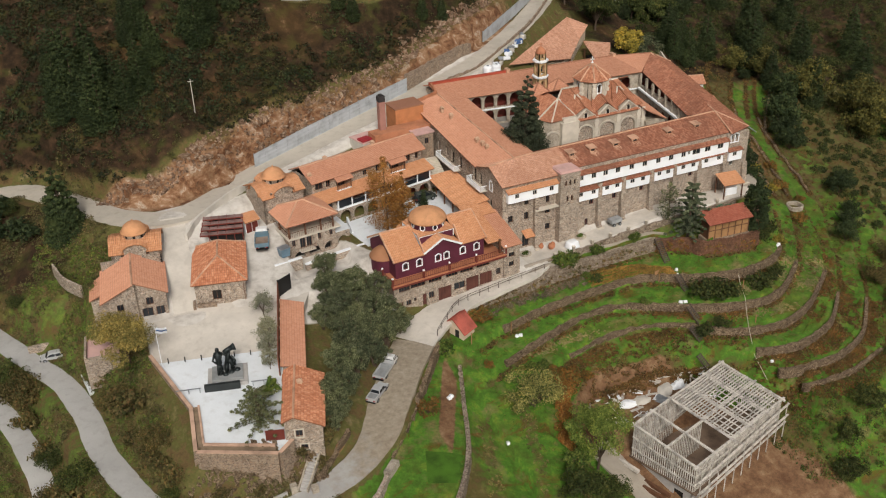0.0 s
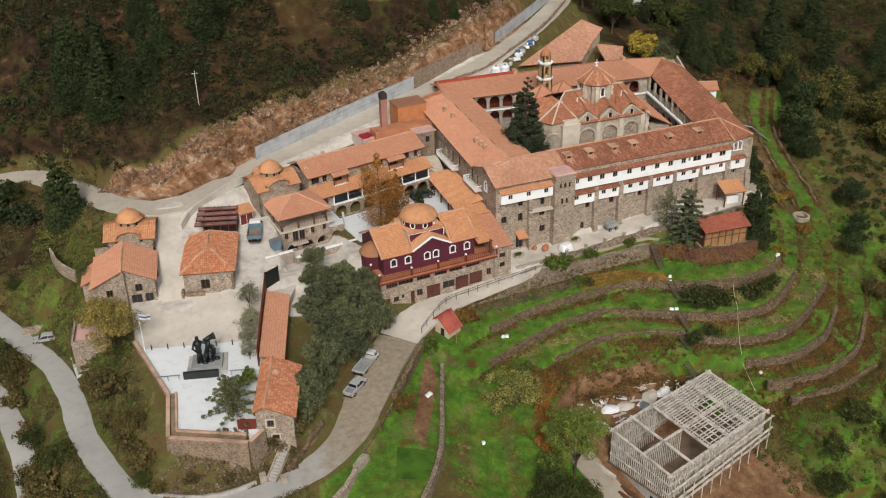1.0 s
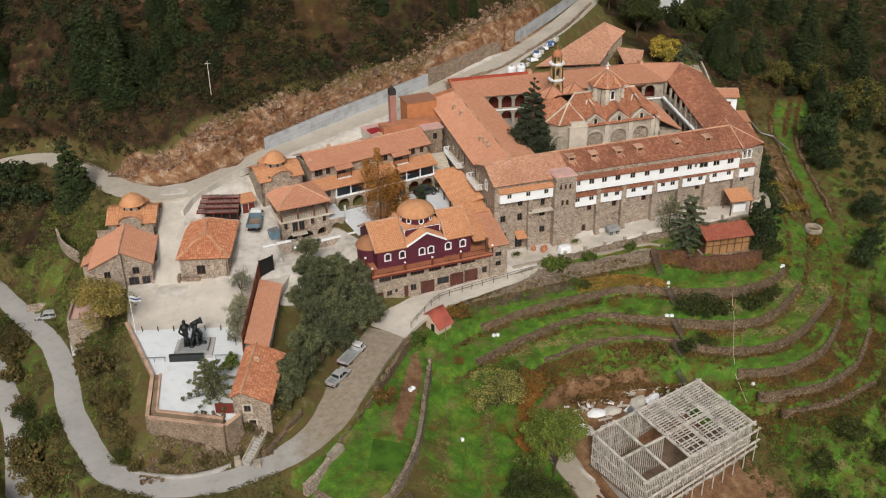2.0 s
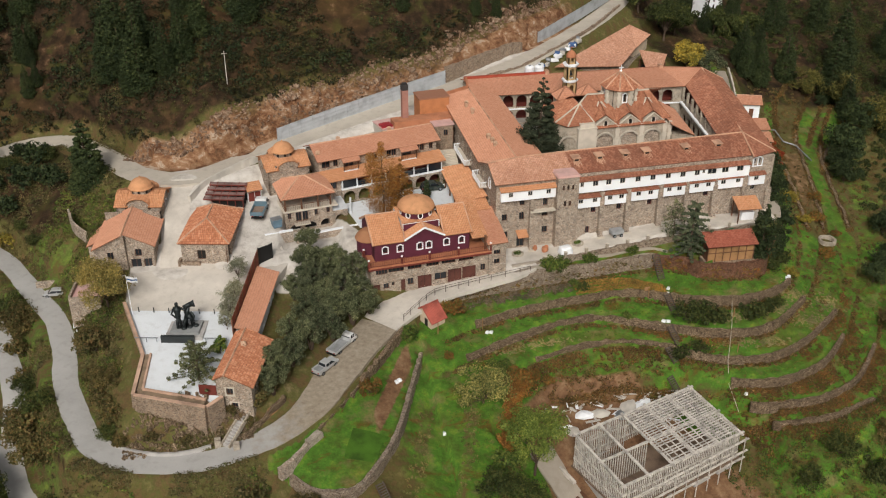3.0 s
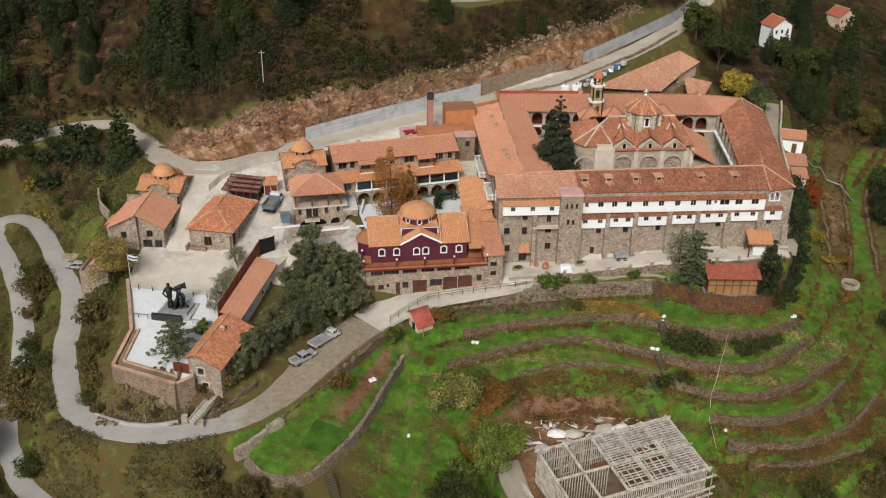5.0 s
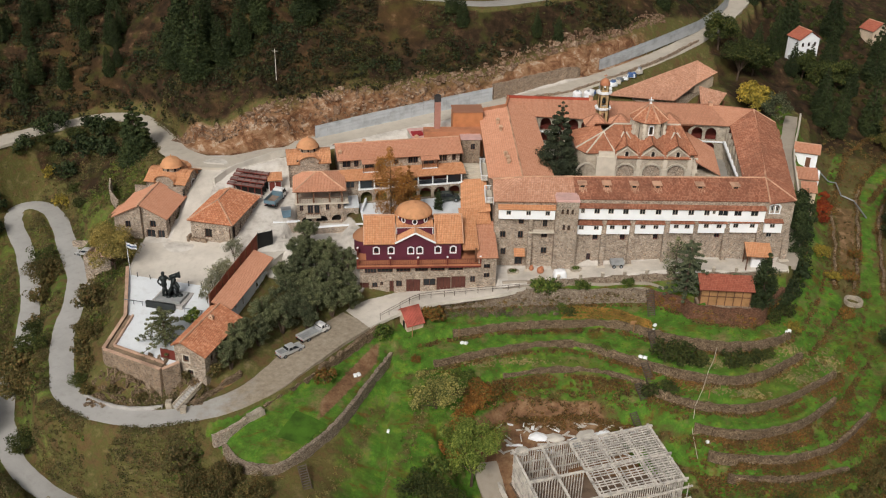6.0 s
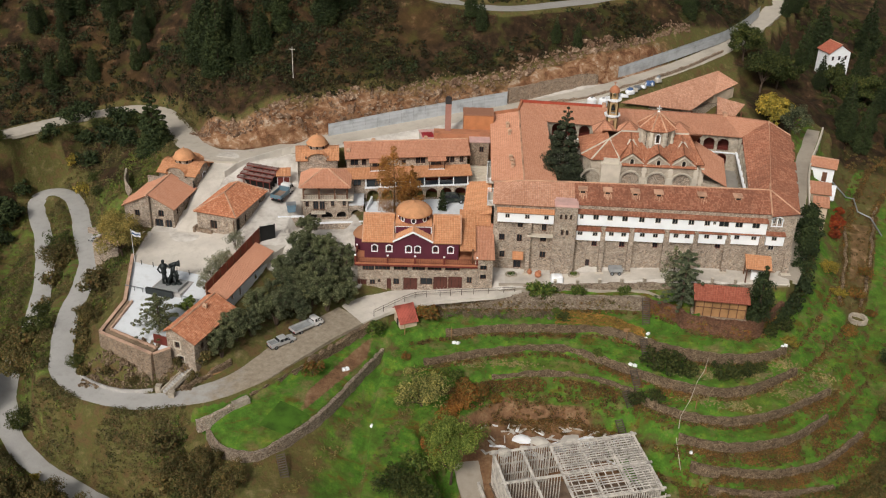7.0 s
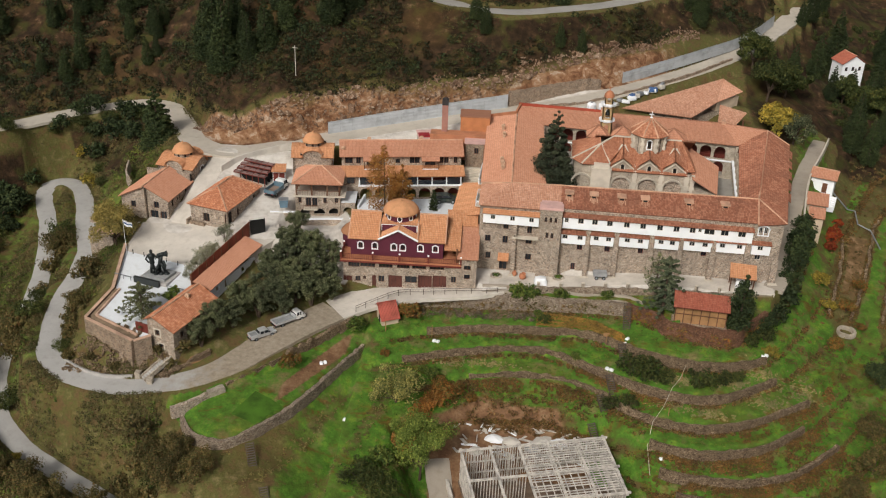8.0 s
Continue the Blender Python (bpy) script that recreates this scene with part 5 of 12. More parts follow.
def back_wing():
    t = thing("monastery_back_wing", "arcaded monastery wing with a terracotta tile roof behind the church", "monastery")
    a, b = Vector((76.0, 157.5, 0)), Vector((111.2, 153.2, 0))
    d = (b - a).normalized()
    n = (b - a).length
    arches = [(k, 8.9, 2.0, 2.7, True) for k in np.arange(1.8, n - 1, 2.55)] + [(k, 12.1, 2.0, 2.4, True) for k in np.arange(1.8, n - 1, 2.55)]
    bm = bmesh.new()
    wall_bm(bm, a.xy, b.xy, 7.0, 14.95, 0.5, arches)
    part("arcade", bm, STONE_PALE, t, "two tiers of pale stone arches")
    bm = bmesh.new()
    beam(bm, a + Vector((0, -0.12, 11.85)), b + Vector((0, -0.12, 11.85)), 0.25, 0.22)
    part("gallery_edge", bm, WHITE, t, "white gallery floor edge")
    bm = bmesh.new()
    for k in range(int(n / 0.4)):
        p = a + d * (0.4 * k + 0.2) + Vector((0, 0.06, 0))
        beam(bm, (p.x, p.y, 12.0), (p.x, p.y, 12.85), 0.05, 0.05)
    beam(bm, a + Vector((0.1, 0.06, 12.87)), b + Vector((-0.1, 0.06, 12.87)), 0.08, 0.08)
    part("railing", bm, MAROON, t)
    bm = bmesh.new()
    prism(bm, [(76.0, 160.1), (111.4, 155.8), (116.5, 158.6), (71.5, 163.0)], 6.5, 14.6)
    part("inner_wall", bm, MAROON, t, "dark red rooms behind the arcade")
    rw, rm, re = (70.5, 162.6, 16.3), (109.0, 160.0, 16.6), (116.9, 158.1, 16.45)
    pl = [[(75.5, 156.9, 14.8), (111.0, 152.5, 15.2), rm, rw], [(111.0, 152.5, 15.2), re, rm], [rm, (109.4, 163.0, 15.6), (70.6, 165.4, 15.4), rw], [re, (118.2, 161.2, 15.2), (109.4, 163.0, 15.6), rm]]
    roof_ob("roof", pl, TILE_NEW, t, [((86.6, 161.5, 16.45), rm), (rm, re)], TILE_NEW)
    # red painted wall along the ridge of the newer half
    bm = bmesh.new()
    beam(bm, (70.6, 162.8, 16.55), (86.4, 161.9, 16.6), 0.45, 0.7)
    part("flashing", bm, REDPAINT, t, "red painted ridge wall")
    bm = bmesh.new()
    for x, y in ((109.1, 160.0), (86.6, 161.8)):
        box(bm, x - 0.35, x + 0.35, y - 0.6, y + 0.6, 16.2, 17.3)
    part_each("fire_wall", bm, RIDGE, t, "short parapet across the ridge")
    bm = bmesh.new()
    prism(bm, [(71.0, 162.8), (109.0, 160.5), (117.4, 158.8), (117.8, 160.6), (109.3, 162.6), (71.0, 165.0)], 4, 15.3)
    part("wall", bm, STONE, t)
    return t


back_wing()


def east_wing():
    t = thing("monastery_east_wing", "arcaded east wing with a mossy brown tile roof", "monastery")
    facade(t, "wall", (115.4, 127.6), (120.3, 157.2), -0.5, 12.3, 0.6, STONE, [(k, 8.8, 0.9, 1.4) for k in np.arange(4, 29, 3.6)], WOOD)
    bm = bmesh.new()
    wall_bm(bm, (111.0, 153.0), (109.6, 136.0), 6.0, 12.6, 0.5, [(k, 7.6, 1.9, 2.6, True) for k in np.arange(1.7, 16, 2.4)])
    part("arcade", bm, STONE_PALE, t, "tier of pale stone arches")
    bm = bmesh.new()
    for k in range(8):
        p = Vector((110.9, 152.6, 0)).lerp(Vector((109.7, 136.4, 0)), k / 7)
        box(bm, p.x - 0.22, p.x + 0.22, p.y - 0.22, p.y + 0.22, 11.0, 13.0 + 2.0 * (1 - k / 7))
    part_each("column", bm, STONE_PALE, t, "pale stone gallery column")
    bm = bmesh.new()
    beam(bm, (110.55, 152.6, 12.2), (109.4, 136.2, 10.6), 0.45, 0.35)
    part("gallery_edge", bm, WHITE, t, "white gallery floor edge")
    bm = bmesh.new()
    prism(bm, [(112.0, 136.5), (116.2, 136.5), (119.6, 157), (113.4, 157)], 1, 12.2)
    part("inner_wall", bm, MAROON, t)
    r0, r1, r2 = (111.5, 130.9, 14.5), (116.9, 158.1, 16.45), (118.2, 161.0, 15.4)
    pl = [[(111.1, 152.4, 15.2), (109.2, 135.4, 12.5), r0, r1], [(115.6, 126.4, 12.5), (121.0, 156.8, 14.4), r1, r0], [(121.0, 156.8, 14.4), r2, r1]]
    roof_ob("roof", pl, TILE_OLD, t, [(r0, r1), (r1, (121.0, 156.8, 14.4))], RIDGE, "brown weathered tiles stained pale in places")
    # shallow tiled hoods over the outer bays
    for k in range(5):
        a = Vector((117.0, 137.0, 0)).lerp(Vector((120.4, 156.5, 0)), (k + 0.1) / 5)
        b = Vector((117.0, 137.0, 0)).lerp(Vector((120.4, 156.5, 0)), (k + 0.8) / 5)
        za = 11.5 + 0.42 * k
        roof_ob("bay_hood", [[(a.x + 1.2, a.y, za), (b.x + 1.2, b.y, za + 0.3), (b.x - 0.1, b.y, za + 1.2), (a.x - 0.1, a.y, za + 0.9)]], TILE_OLD, t, thick=0.1)
        bm = bmesh.new()
        prism(bm, [(a.x - 0.2, a.y + 0.2), (a.x + 0.75, a.y + 0.2), (b.x + 0.75, b.y - 0.2), (b.x - 0.2, b.y - 0.2)], 8.8, za + 0.1)
        part("white_bay", bm, WHITE, t)
    return t


east_wing()

bm = bmesh.new()
lo = [bm.verts.new((x, y, 4.0)) for x, y in ((76.6, 135.6), (109.6, 135.6), (111.6, 156.0), (75.4, 160.6))]
hi = [bm.verts.new((v.co.x, v.co.y, 6.6 + (v.co.y - 135.6) * 0.1)) for v in lo]
bm.faces.new(hi), bm.faces.new(lo[::-1])
for k in range(4):
    bm.faces.new((lo[k], lo[(k + 1) % 4], hi[(k + 1) % 4], hi[k]))
tagged(part("courtyard", bm, surface_material("courtyard_paving", (0.34, 0.32, 0.29))), "grey paved inner courtyard of the monastery", "courtyard", kind="structure")


def church():
    t = thing("church", "stone church with a tiled octagonal dome and gabled bays", "church")
    x0, x1, y0, y1, zb = 81.9, 102.4, 140.5, 152.5, 5.6
    bays = [(90.2, 14.0), (94.7, 14.2), (99.0, 14.1)]
    zw = 13.5
    bm = bmesh.new()
    holes = [(c - 85.6, 6.2, 3.0, 6.5, True) for c, _ in bays[:2]] + [(bays[2][0] - 85.6, 6.2, 3.0, 6.2, True)]
    wall_bm(bm, (85.6, y0), (x1, y0), zb, zw, 0.5, holes)
    part("wall", bm, STONE_PALE, t)
    bm = bmesh.new()
    prism(bm, [(85.8, y0 + 0.35), (x1, y0 + 0.35), (x1, y1), (85.8, y1)], zb, zw - 0.02)
    part("inner_wall", bm, STONE, t)
    # apse end towards the west
    bm = bmesh.new()
    ap = [(85.6, y0), (83.3, y0 + 0.2), (82.0, 142.2), (82.0, 150.5), (85.6, y1)]
    prism(bm, ap[::-1], zb, 14.4)
    part("wall", bm, STONE_PALE, t)
    bm = bmesh.new()
    for c, _ in bays + [(83.5, 0)]:
        r = 1.68
        for k in range(14):
            a = math.pi * (k + 0.5) / 14
            box(bm, -0.24, 0.24, -0.1, 0.06, -0.16, 0.16, pose(c + r * math.cos(a), y0 - 0.02, 11.05 + r * 0.95 * math.sin(a), 0, 90 - math.degrees(a), 0))
        for s in (-r, r):
            box(bm, c + s - 0.15, c + s + 0.15, y0 - 0.12, y0 + 0.04, 6, 11.05)
    part_each("arch_stone", bm, TRIM, t)
    bm = bmesh.new()
    for x in (88.1, 92.4, 96.9, 101.2, 102.2, 85.9):
        for k in range(11):
            w = 0.42 if k % 2 else 0.3
            box(bm, x - w, x + w, y0 - 0.16 - 0.03 * (k % 2), y0 + 0.05, 6 + 0.72 * k, 6.7 + 0.72 * k)
    part_each("quoin_stone", bm, TRIM, t)
    bm = bmesh.new()
    box(bm, 85.0, 88.3, 139.7, 141.6, zb, 13.9)
    box(bm, 84.9, 88.4, 139.6, 141.7, 13.9, 14.15)
    box(bm, 85.3, 88.0, 139.9, 141.6, 14.15, 14.9)
    part("porch_pier", bm, TRIM, t, "pale stone corner pier")
    # gabled bays with steep tiled hoods
    ridge_y, zr = 146.3, 17.6
    planes, ribs, gables = [], [], []
    for i, (c, z) in enumerate(bays):
        a, b = c - 2.2, c + 2.2
        planes.append([(a, y0 - 0.3, zw + 0.15), (b, y0 - 0.3, zw + 0.15), (b, y0 + 1.2, zw + 0.8), (a, y0 + 1.2, zw + 0.8)])
        planes.append([(a, y0 + 1.0, zw + 0.5), (c, y0 + 0.6, z + 1.7), (c, ridge_y, zr), (a, y0 + 1.6, zw + 1.0)])
        planes.append([(c, y0 + 0.6, z + 1.7), (b, y0 + 1.0, zw + 0.5), (b, y0 + 1.6, zw + 1.0), (c, ridge_y, zr)])
        ribs += [((a, y0 + 1.0, zw + 0.6), (c - 0.2, ridge_y - 2.2, zr - 0.5)), ((b, y0 + 1.0, zw + 0.6), (c + 0.2, ridge_y - 2.2, zr - 0.5))]
        bm = bmesh.new()
        vs = [bm.verts.new(p) for p in ((c - 1.7, y0 + 0.2, zw), (c + 1.7, y0 + 0.2, zw), (c + 1.7, y0 + 0.2, zw + 0.75), (c, y0 + 0.2, zw + 2.0), (c - 1.7, y0 + 0.2, zw + 0.75))]
        fr = bm.faces.new(vs)
        ex = bmesh.ops.extrude_face_region(bm, geom=[fr])
        bmesh.ops.translate(bm, verts=[v for v in ex["geom"] if isinstance(v, bmesh.types.BMVert)], vec=(0, 1.4, 0))
        g = part("gable", bm, STONE_PALE, t, "small stone gable with an arched window")
        bm = bmesh.new()
        box(bm, c - 0.28, c + 0.28, y0 + 0.12, y0 + 0.18, zw + 0.35, zw + 1.05)
        lathe(bm, [(0.0, 0.0), (0.28, 0.0), (0.28, 0.06), (0.0, 0.06)], 12, (0, 0, 0))
        bmesh.ops.transform(bm, matrix=Matrix.Translation((c, y0 + 0.18, zw + 1.05)) @ pose(0, 0, 0, 90), verts=bm.verts[-26:])
        part("window", bm, DARK, g)
        bm = bmesh.new()
        for s in (-1, 1):
            beam(bm, (c + s * 1.95, y0 + 0.1, zw + 0.6), (c, y0 + 0.1, zw + 2.12), 0.3, 0.16)
            beam(bm, (c + s * 0.37, y0 + 0.1, zw + 0.3), (c + s * 0.37, y0 + 0.1, zw + 1.1), 0.1, 0.16)
        part("gable_trim", bm, TRIM, g)
    # main vessel and back slopes
    planes += [[(102.6, y1 + 0.3, zw), (85.4, y1 + 0.3, zw), (85.4, ridge_y, zr), (102.6, ridge_y, zr)], [(102.6, y0 + 0.9, zw + 0.5), (102.6, y1 + 0.3, zw + 0.1), (100.2, ridge_y, zr)], [(100.9, y0 + 0.9, zw + 0.4), (102.6, y0 + 0.9, zw + 0.5), (100.2, ridge_y, zr), (99.0, ridge_y, zr)], [(86, ridge_y - 4, zw + 0.8), (102, ridge_y - 4, zw + 0.8), (100.2, ridge_y, zr - 0.1), (88.6, ridge_y, zr - 0.1)]]
    planes += [[(81.6, 142.3, 14.5), (83.2, y0 - 0.2, 14.4), (86.4, ridge_y - 2.5, 17.0)], [(83.2, y0 - 0.2, 14.4), (88.0, y0 - 0.2, 14.6), (86.4, ridge_y - 2.5, 17.0)],
               [(81.6, 150.6, 14.5), (81.6, 142.3, 14.5), (86.4, ridge_y - 2.5, 17.0), (86.4, ridge_y + 1.5, 17.0)], [(88.0, y0 + 0.6, 14.8), (89.4, 142.5, 16.4), (88.6, ridge_y, zr), (86.4, ridge_y - 2.5, 17.0)]]
    roof_ob("roof", planes, TILE_CHURCH, t, (), None, "patched rust-brown tiles over folded gables")
    bm = bmesh.new()
    for a, b in ribs + [((83.2, y0 - 0.2, 14.6), (86.4, ridge_y - 2.5, 17.15)), ((88.0, y0, 14.8), (86.4, ridge_y - 2.5, 17.15)), ((81.6, 142.3, 14.7), (86.4, ridge_y - 2.5, 17.15))]:
        beam(bm, a, (b[0], b[1], b[2]), 0.24, 0.22)
    beam(bm, (86.4, ridge_y - 2.5, 17.2), (88.6, ridge_y, zr + 0.1), 0.25, 0.2)
    beam(bm, (88.6, ridge_y, zr + 0.15), (100.2, ridge_y, zr + 0.15), 0.3, 0.2)
    part_each("rib", bm, TRIM, t, "pale mortar ridge")
    # octagonal drum and tent roof
    cx, cy, r = 94.5, 146.0, 2.85
    zd, ze = 16.0, 19.0
    drum = None
    for k in range(8):
        a0, a1 = radians(-112.5 + 45 * k), radians(-67.5 + 45 * k)
        p, q = (cx + r * math.cos(a0), cy + r * math.sin(a0)), (cx + r * math.cos(a1), cy + r * math.sin(a1))
        bm = bmesh.new()
        hole = [(math.dist(p, q) / 2, zd + 0.9, 0.6, 1.5, True)] if k % 2 == 0 else []
        wall_bm(bm, p, q, zd - 0.8, ze, 0.35, hole)
        d = part("drum_wall", bm, STONE_PALE, t)
        if hole:
            window_parts(t, p, q, 0.35, hole[0][0], hole[0][1], 0.6, 1.5, WOOD, DARK, True, WHITE, 0)
        bm = bmesh.new()
        for j in range(6):
            w = 0.34 if j % 2 else 0.22
            box(bm, -w, w, -w, w, 0, 0.5, pose(p[0], p[1], zd + 0.5 * j, 0, 0, -112.5 + 45 * k))
        part_each("quoin_stone", bm, TRIM, t)
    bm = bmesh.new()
    # near-black block, so the drum windows look into painted darkness
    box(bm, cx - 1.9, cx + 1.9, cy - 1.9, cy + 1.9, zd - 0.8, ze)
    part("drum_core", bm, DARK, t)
    ro = r + 0.55
    ring = [(cx + ro * math.cos(radians(-112.5 + 45 * k)), cy + ro * math.sin(radians(-112.5 + 45 * k)), ze) for k in range(8)]
    top = (cx, cy, ze + 2.55)
    roof_ob("dome_roof", [[ring[k], ring[(k + 1) % 8], top] for k in range(8)], TILE_CHURCH, t, [(ring[k], top) for k in range(8)], None, "eight-sided tiled tent roof", weld=True)
    bm = bmesh.new()
    box(bm, cx - 0.07, cx + 0.07, cy - 0.05, cy + 0.05, ze + 2.5, ze + 3.8)
    box(bm, cx - 0.4, cx + 0.4, cy - 0.05, cy + 0.05, ze + 3.2, ze + 3.36)
    lathe(bm, [(0.3, 0), (0.22, 0.3), (0.0, 0.42)], 10, (cx, cy, ze + 2.5))
    part("cross", bm, WHITE, t, "white stone cross")
    # side aisle under a plain lean-to roof on the east
    bm = bmesh.new()
    prism(bm, [(102.4, 139.6), (106.0, 139.0), (107.6, 150.6), (102.4, 151.4)], zb, 11.3)
    part("side_aisle", bm, STONE_PALE, t)
    roof_ob("side_roof", [[(106.3, 138.8, 11.3), (108.0, 151.0, 11.4), (102.3, 151.6, 14.6), (101.9, 139.2, 13.6)]], TILE_NEW, t, (), None, "smooth terracotta lean-to roof")
    # small cupolas behind
    for x, y, w in ((86.0, 150.2, 2.0), (90.3, 150.4, 2.0), (99.2, 151.2, 2.3)):
        pl, rd = hip_planes(x - w, x + w, y - w * 0.8, y + w * 0.8, 16.2, 18.0, "x", w, w)
        roof_ob("cupola_roof", pl, TILE_NEW, t, rd[1:], TILE_NEW)
        bm = bmesh.new()
        box(bm, x - w * 0.85, x + w * 0.85, y - w * 0.65, y + w * 0.65, 13.4, 16.2)
        part("cupola_wall", bm, STONE_PALE, t)
    t.location = (-0.5, -2.1, 0.85)
    return t


church()


def belfry():
    x, y = 86.9, 151.2
    t = thing("belfry", "slender ochre stone bell tower with white balconies", "bell tower")
    bm = bmesh.new()
    box(bm, x - 1.1, x + 1.1, y - 1.1, y + 1.1, 6, 15.2)
    part("base", bm, STONE_PALE, t)
    ochre = plain("ochre_stone", (0.48, 0.33, 0.17), 0.85, vary=0.2)
    for z0, z1, w in ((15.2, 17.9, 1.0), (18.3, 20.8, 0.9), (21.2, 22.4, 0.7)):
        for px, py, qx, qy in ((-1, -1, 1, -1), (1, -1, 1, 1), (1, 1, -1, 1), (-1, 1, -1, -1)):
            bm = bmesh.new()
            wall_bm(bm, (x + px * w, y + py * w), (x + qx * w, y + qy * w), z0, z1, 0.2, [(w, z0 + 0.3, w * 0.9, (z1 - z0) * 0.72, True)])
            part("belfry_wall", bm, ochre, t)
    for z, w in ((17.9, 1.35), (20.8, 1.3)):
        bm = bmesh.new()
        prism(bm, [(x + w * math.cos(radians(22.5 + 45 * k)), y + w * math.sin(radians(22.5 + 45 * k))) for k in range(8)], z, z + 0.18)
        prism(bm, [(x + w * 1.12 * math.cos(radians(22.5 + 45 * k)), y + w * 1.12 * math.sin(radians(22.5 + 45 * k))) for k in range(8)], z + 0.18, z + 0.4)
        b = part("balcony", bm, WHITE, t, "white moulded balcony")
    bm = bmesh.new()
    lathe(bm, [(0.42, 0.0), (0.4, 0.25), (0.26, 0.6), (0.2, 0.8), (0.0, 0.85)], 14, (x, y, 19.0))
    part("bell", bm, BRONZE, t, "bronze bell")
    bm = bmesh.new()
    lathe(bm, [(0.95, 0), (0.85, 0.5), (0.5, 0.95), (0.0, 1.2)], 12, (x, y, 22.4))
    beam(bm, (x, y, 23.4), (x, y, 24.3), 0.09, 0.09)
    beam(bm, (x - 0.3, y, 24.0), (x + 0.3, y, 24.0), 0.09, 0.09)
    part("cap", bm, TERRACOTTA, t, "terracotta cap with a cross")
    t.location = (-0.1, -1.6, 1.45)


belfry()


# ---- purple church on its stone hall ----
def hall_and_purple_church():
    base = (45.0, 119.35, 0)
    t = thing("church_hall", "long stone hall with maroon doors carrying a terracotta roof terrace", "hall", base, 3.5)
    L, D, zt = 21.9, 11.0, 3.45
    up = [(1.4 + 0.35, 1.75, 1.9), (4.05, 1.85, 2.5), (7.0, 1.9, 2.3), (9.9, 1.95, 2.1), (12.5, 2.0, 2.3), (15.4, 2.05, 2.4), (17.9, 2.1, 2.2)]
    lo = [(0.7, -2.1, 1.5, 2.2), (2.4, -0.9, 0.9, 1.0), (3.5, -0.5, 0.5, 0.7), (5.1, -1.9, 0.7, 2.3), (6.3, -0.8, 1.0, 1.2), (8.6, -1.8, 2.3, 2.4), (11.2, -0.7, 2.0, 1.3), (13.5, -1.5, 2.3, 2.4), (15.9, -1.2, 2.3, 2.2), (18.2, -0.2, 0.85, 1.2), (19.2, -0.2, 0.85, 1.2)]
    holes = [(u, z, w, 0.95) for u, z, w in up] + lo
    bm = bmesh.new()
    wall_bm(bm, (0, 0), (L - 2.9, 0), -4, zt - 0.3, 0.45, [h for h in holes if h[0] < L - 3.0 - h[2] / 2])
    part("wall", bm, STONE, t)
    for u, z, w in up:
        if u < L - 4:
            window_parts(t, (0, 0), (L, 0), 0.45, u, z, w, 0.95, WOOD, GLASS, bars=3)
    for u, z, w, h in lo:
        if u < L - 3.4:
            if h > 1.9:
                bm = bmesh.new()
                n = max(2, round(w / 0.55))
                for k in range(n):
                    box(bm, u - w / 2 + w * k / n + 0.02, u - w / 2 + w * (k + 1) / n - 0.02, 0.2, 0.28, z, z + h)
                part("door", bm, DOOR_MAROON, t, "maroon boarded door")
            else:
                window_parts(t, (0, 0), (L, 0), 0.45, u, z, w, h, WOOD, GLASS)
    for a, b in (((0, D), (0, 0.45)), ((L - 2.9, 0.45), (L - 2.9, D))):
        bm = bmesh.new()
        wall_bm(bm, a, b, -4, zt - 0.3, 0.45)
        part("side_wall", bm, STONE, t)
    bm = bmesh.new()
    box(bm, 0.6, L - 3.5, 0.7, D - 0.1, -4, zt - 0.4)
    part("inner_core", bm, DARK, t)
    bm = bmesh.new()
    box(bm, -0.4, L - 2.5, -0.45, D, zt - 0.3, zt)
    part("terrace_slab", bm, TERRACOTTA, t, "terracotta tiled roof terrace")
    bm = bmesh.new()
    box(bm, -0.45, L - 2.45, -0.5, -0.3, zt - 0.55, zt - 0.25)
    part("fascia", bm, MAROON, t, "maroon timber fascia")
    # railing round the terrace
    bm = bmesh.new()
    run = [(-0.3, D - 3), (-0.3, -0.35), (L - 2.6, -0.35)]
    for a, b in zip(run, run[1:]):
        a, b = Vector((*a, zt)), Vector((*b, zt))
        n = round((b - a).length / 0.35)
        for k in range(n + 1):
            p = a.lerp(b, k / n)
            beam(bm, p, p + Vector((0, 0, 0.9)), 0.04, 0.04)
        for h in (0.12, 0.92):
            beam(bm, a + Vector((0, 0, h)), b + Vector((0, 0, h)), 0.06, 0.06)
    part("railing", bm, MAROON, t, "maroon iron railing")
    for u, v in ((-0.3, 6.0), (-0.3, 3.2), (-0.3, -0.35), (4.9, -0.35), (9.3, -0.35), (14.0, -0.35), (L - 2.6, -0.35)):
        bm = bmesh.new()
        box(bm, u - 0.14, u + 0.14, v - 0.14, v + 0.14, zt, zt + 1.15)
        p = part("post", bm, MAROON, t)
        bm = bmesh.new()
        lathe(bm, [(0.0, -0.16), (0.13, -0.12), (0.19, 0.0), (0.13, 0.13), (0.0, 0.18)], 10, (u, v, zt + 1.32))
        part("globe_lamp", bm, WHITE, p, "white globe lamp")
    # small stone block at the east end
    w = [(1.4, 2.6, 0.95, 0.75), (1.4, 0.9, 0.85, 0.8)]
    b = thing("stone_annex", "narrow stone annex with a sloping terracotta roof", "building", base, 3.5)
    facade(b, "wall", (L - 2.9, -0.35), (L, -0.35), -3, 4.6, 0.4, STONE, w, WOOD)
    bm = bmesh.new()
    wall_bm(bm, (L, 0.05), (L, 7), -3, 4.6, 0.4)
    box(bm, L - 2.9, L - 0.5, 0.3, 7, -3, 4.5)
    part("side_wall", bm, STONE, b)
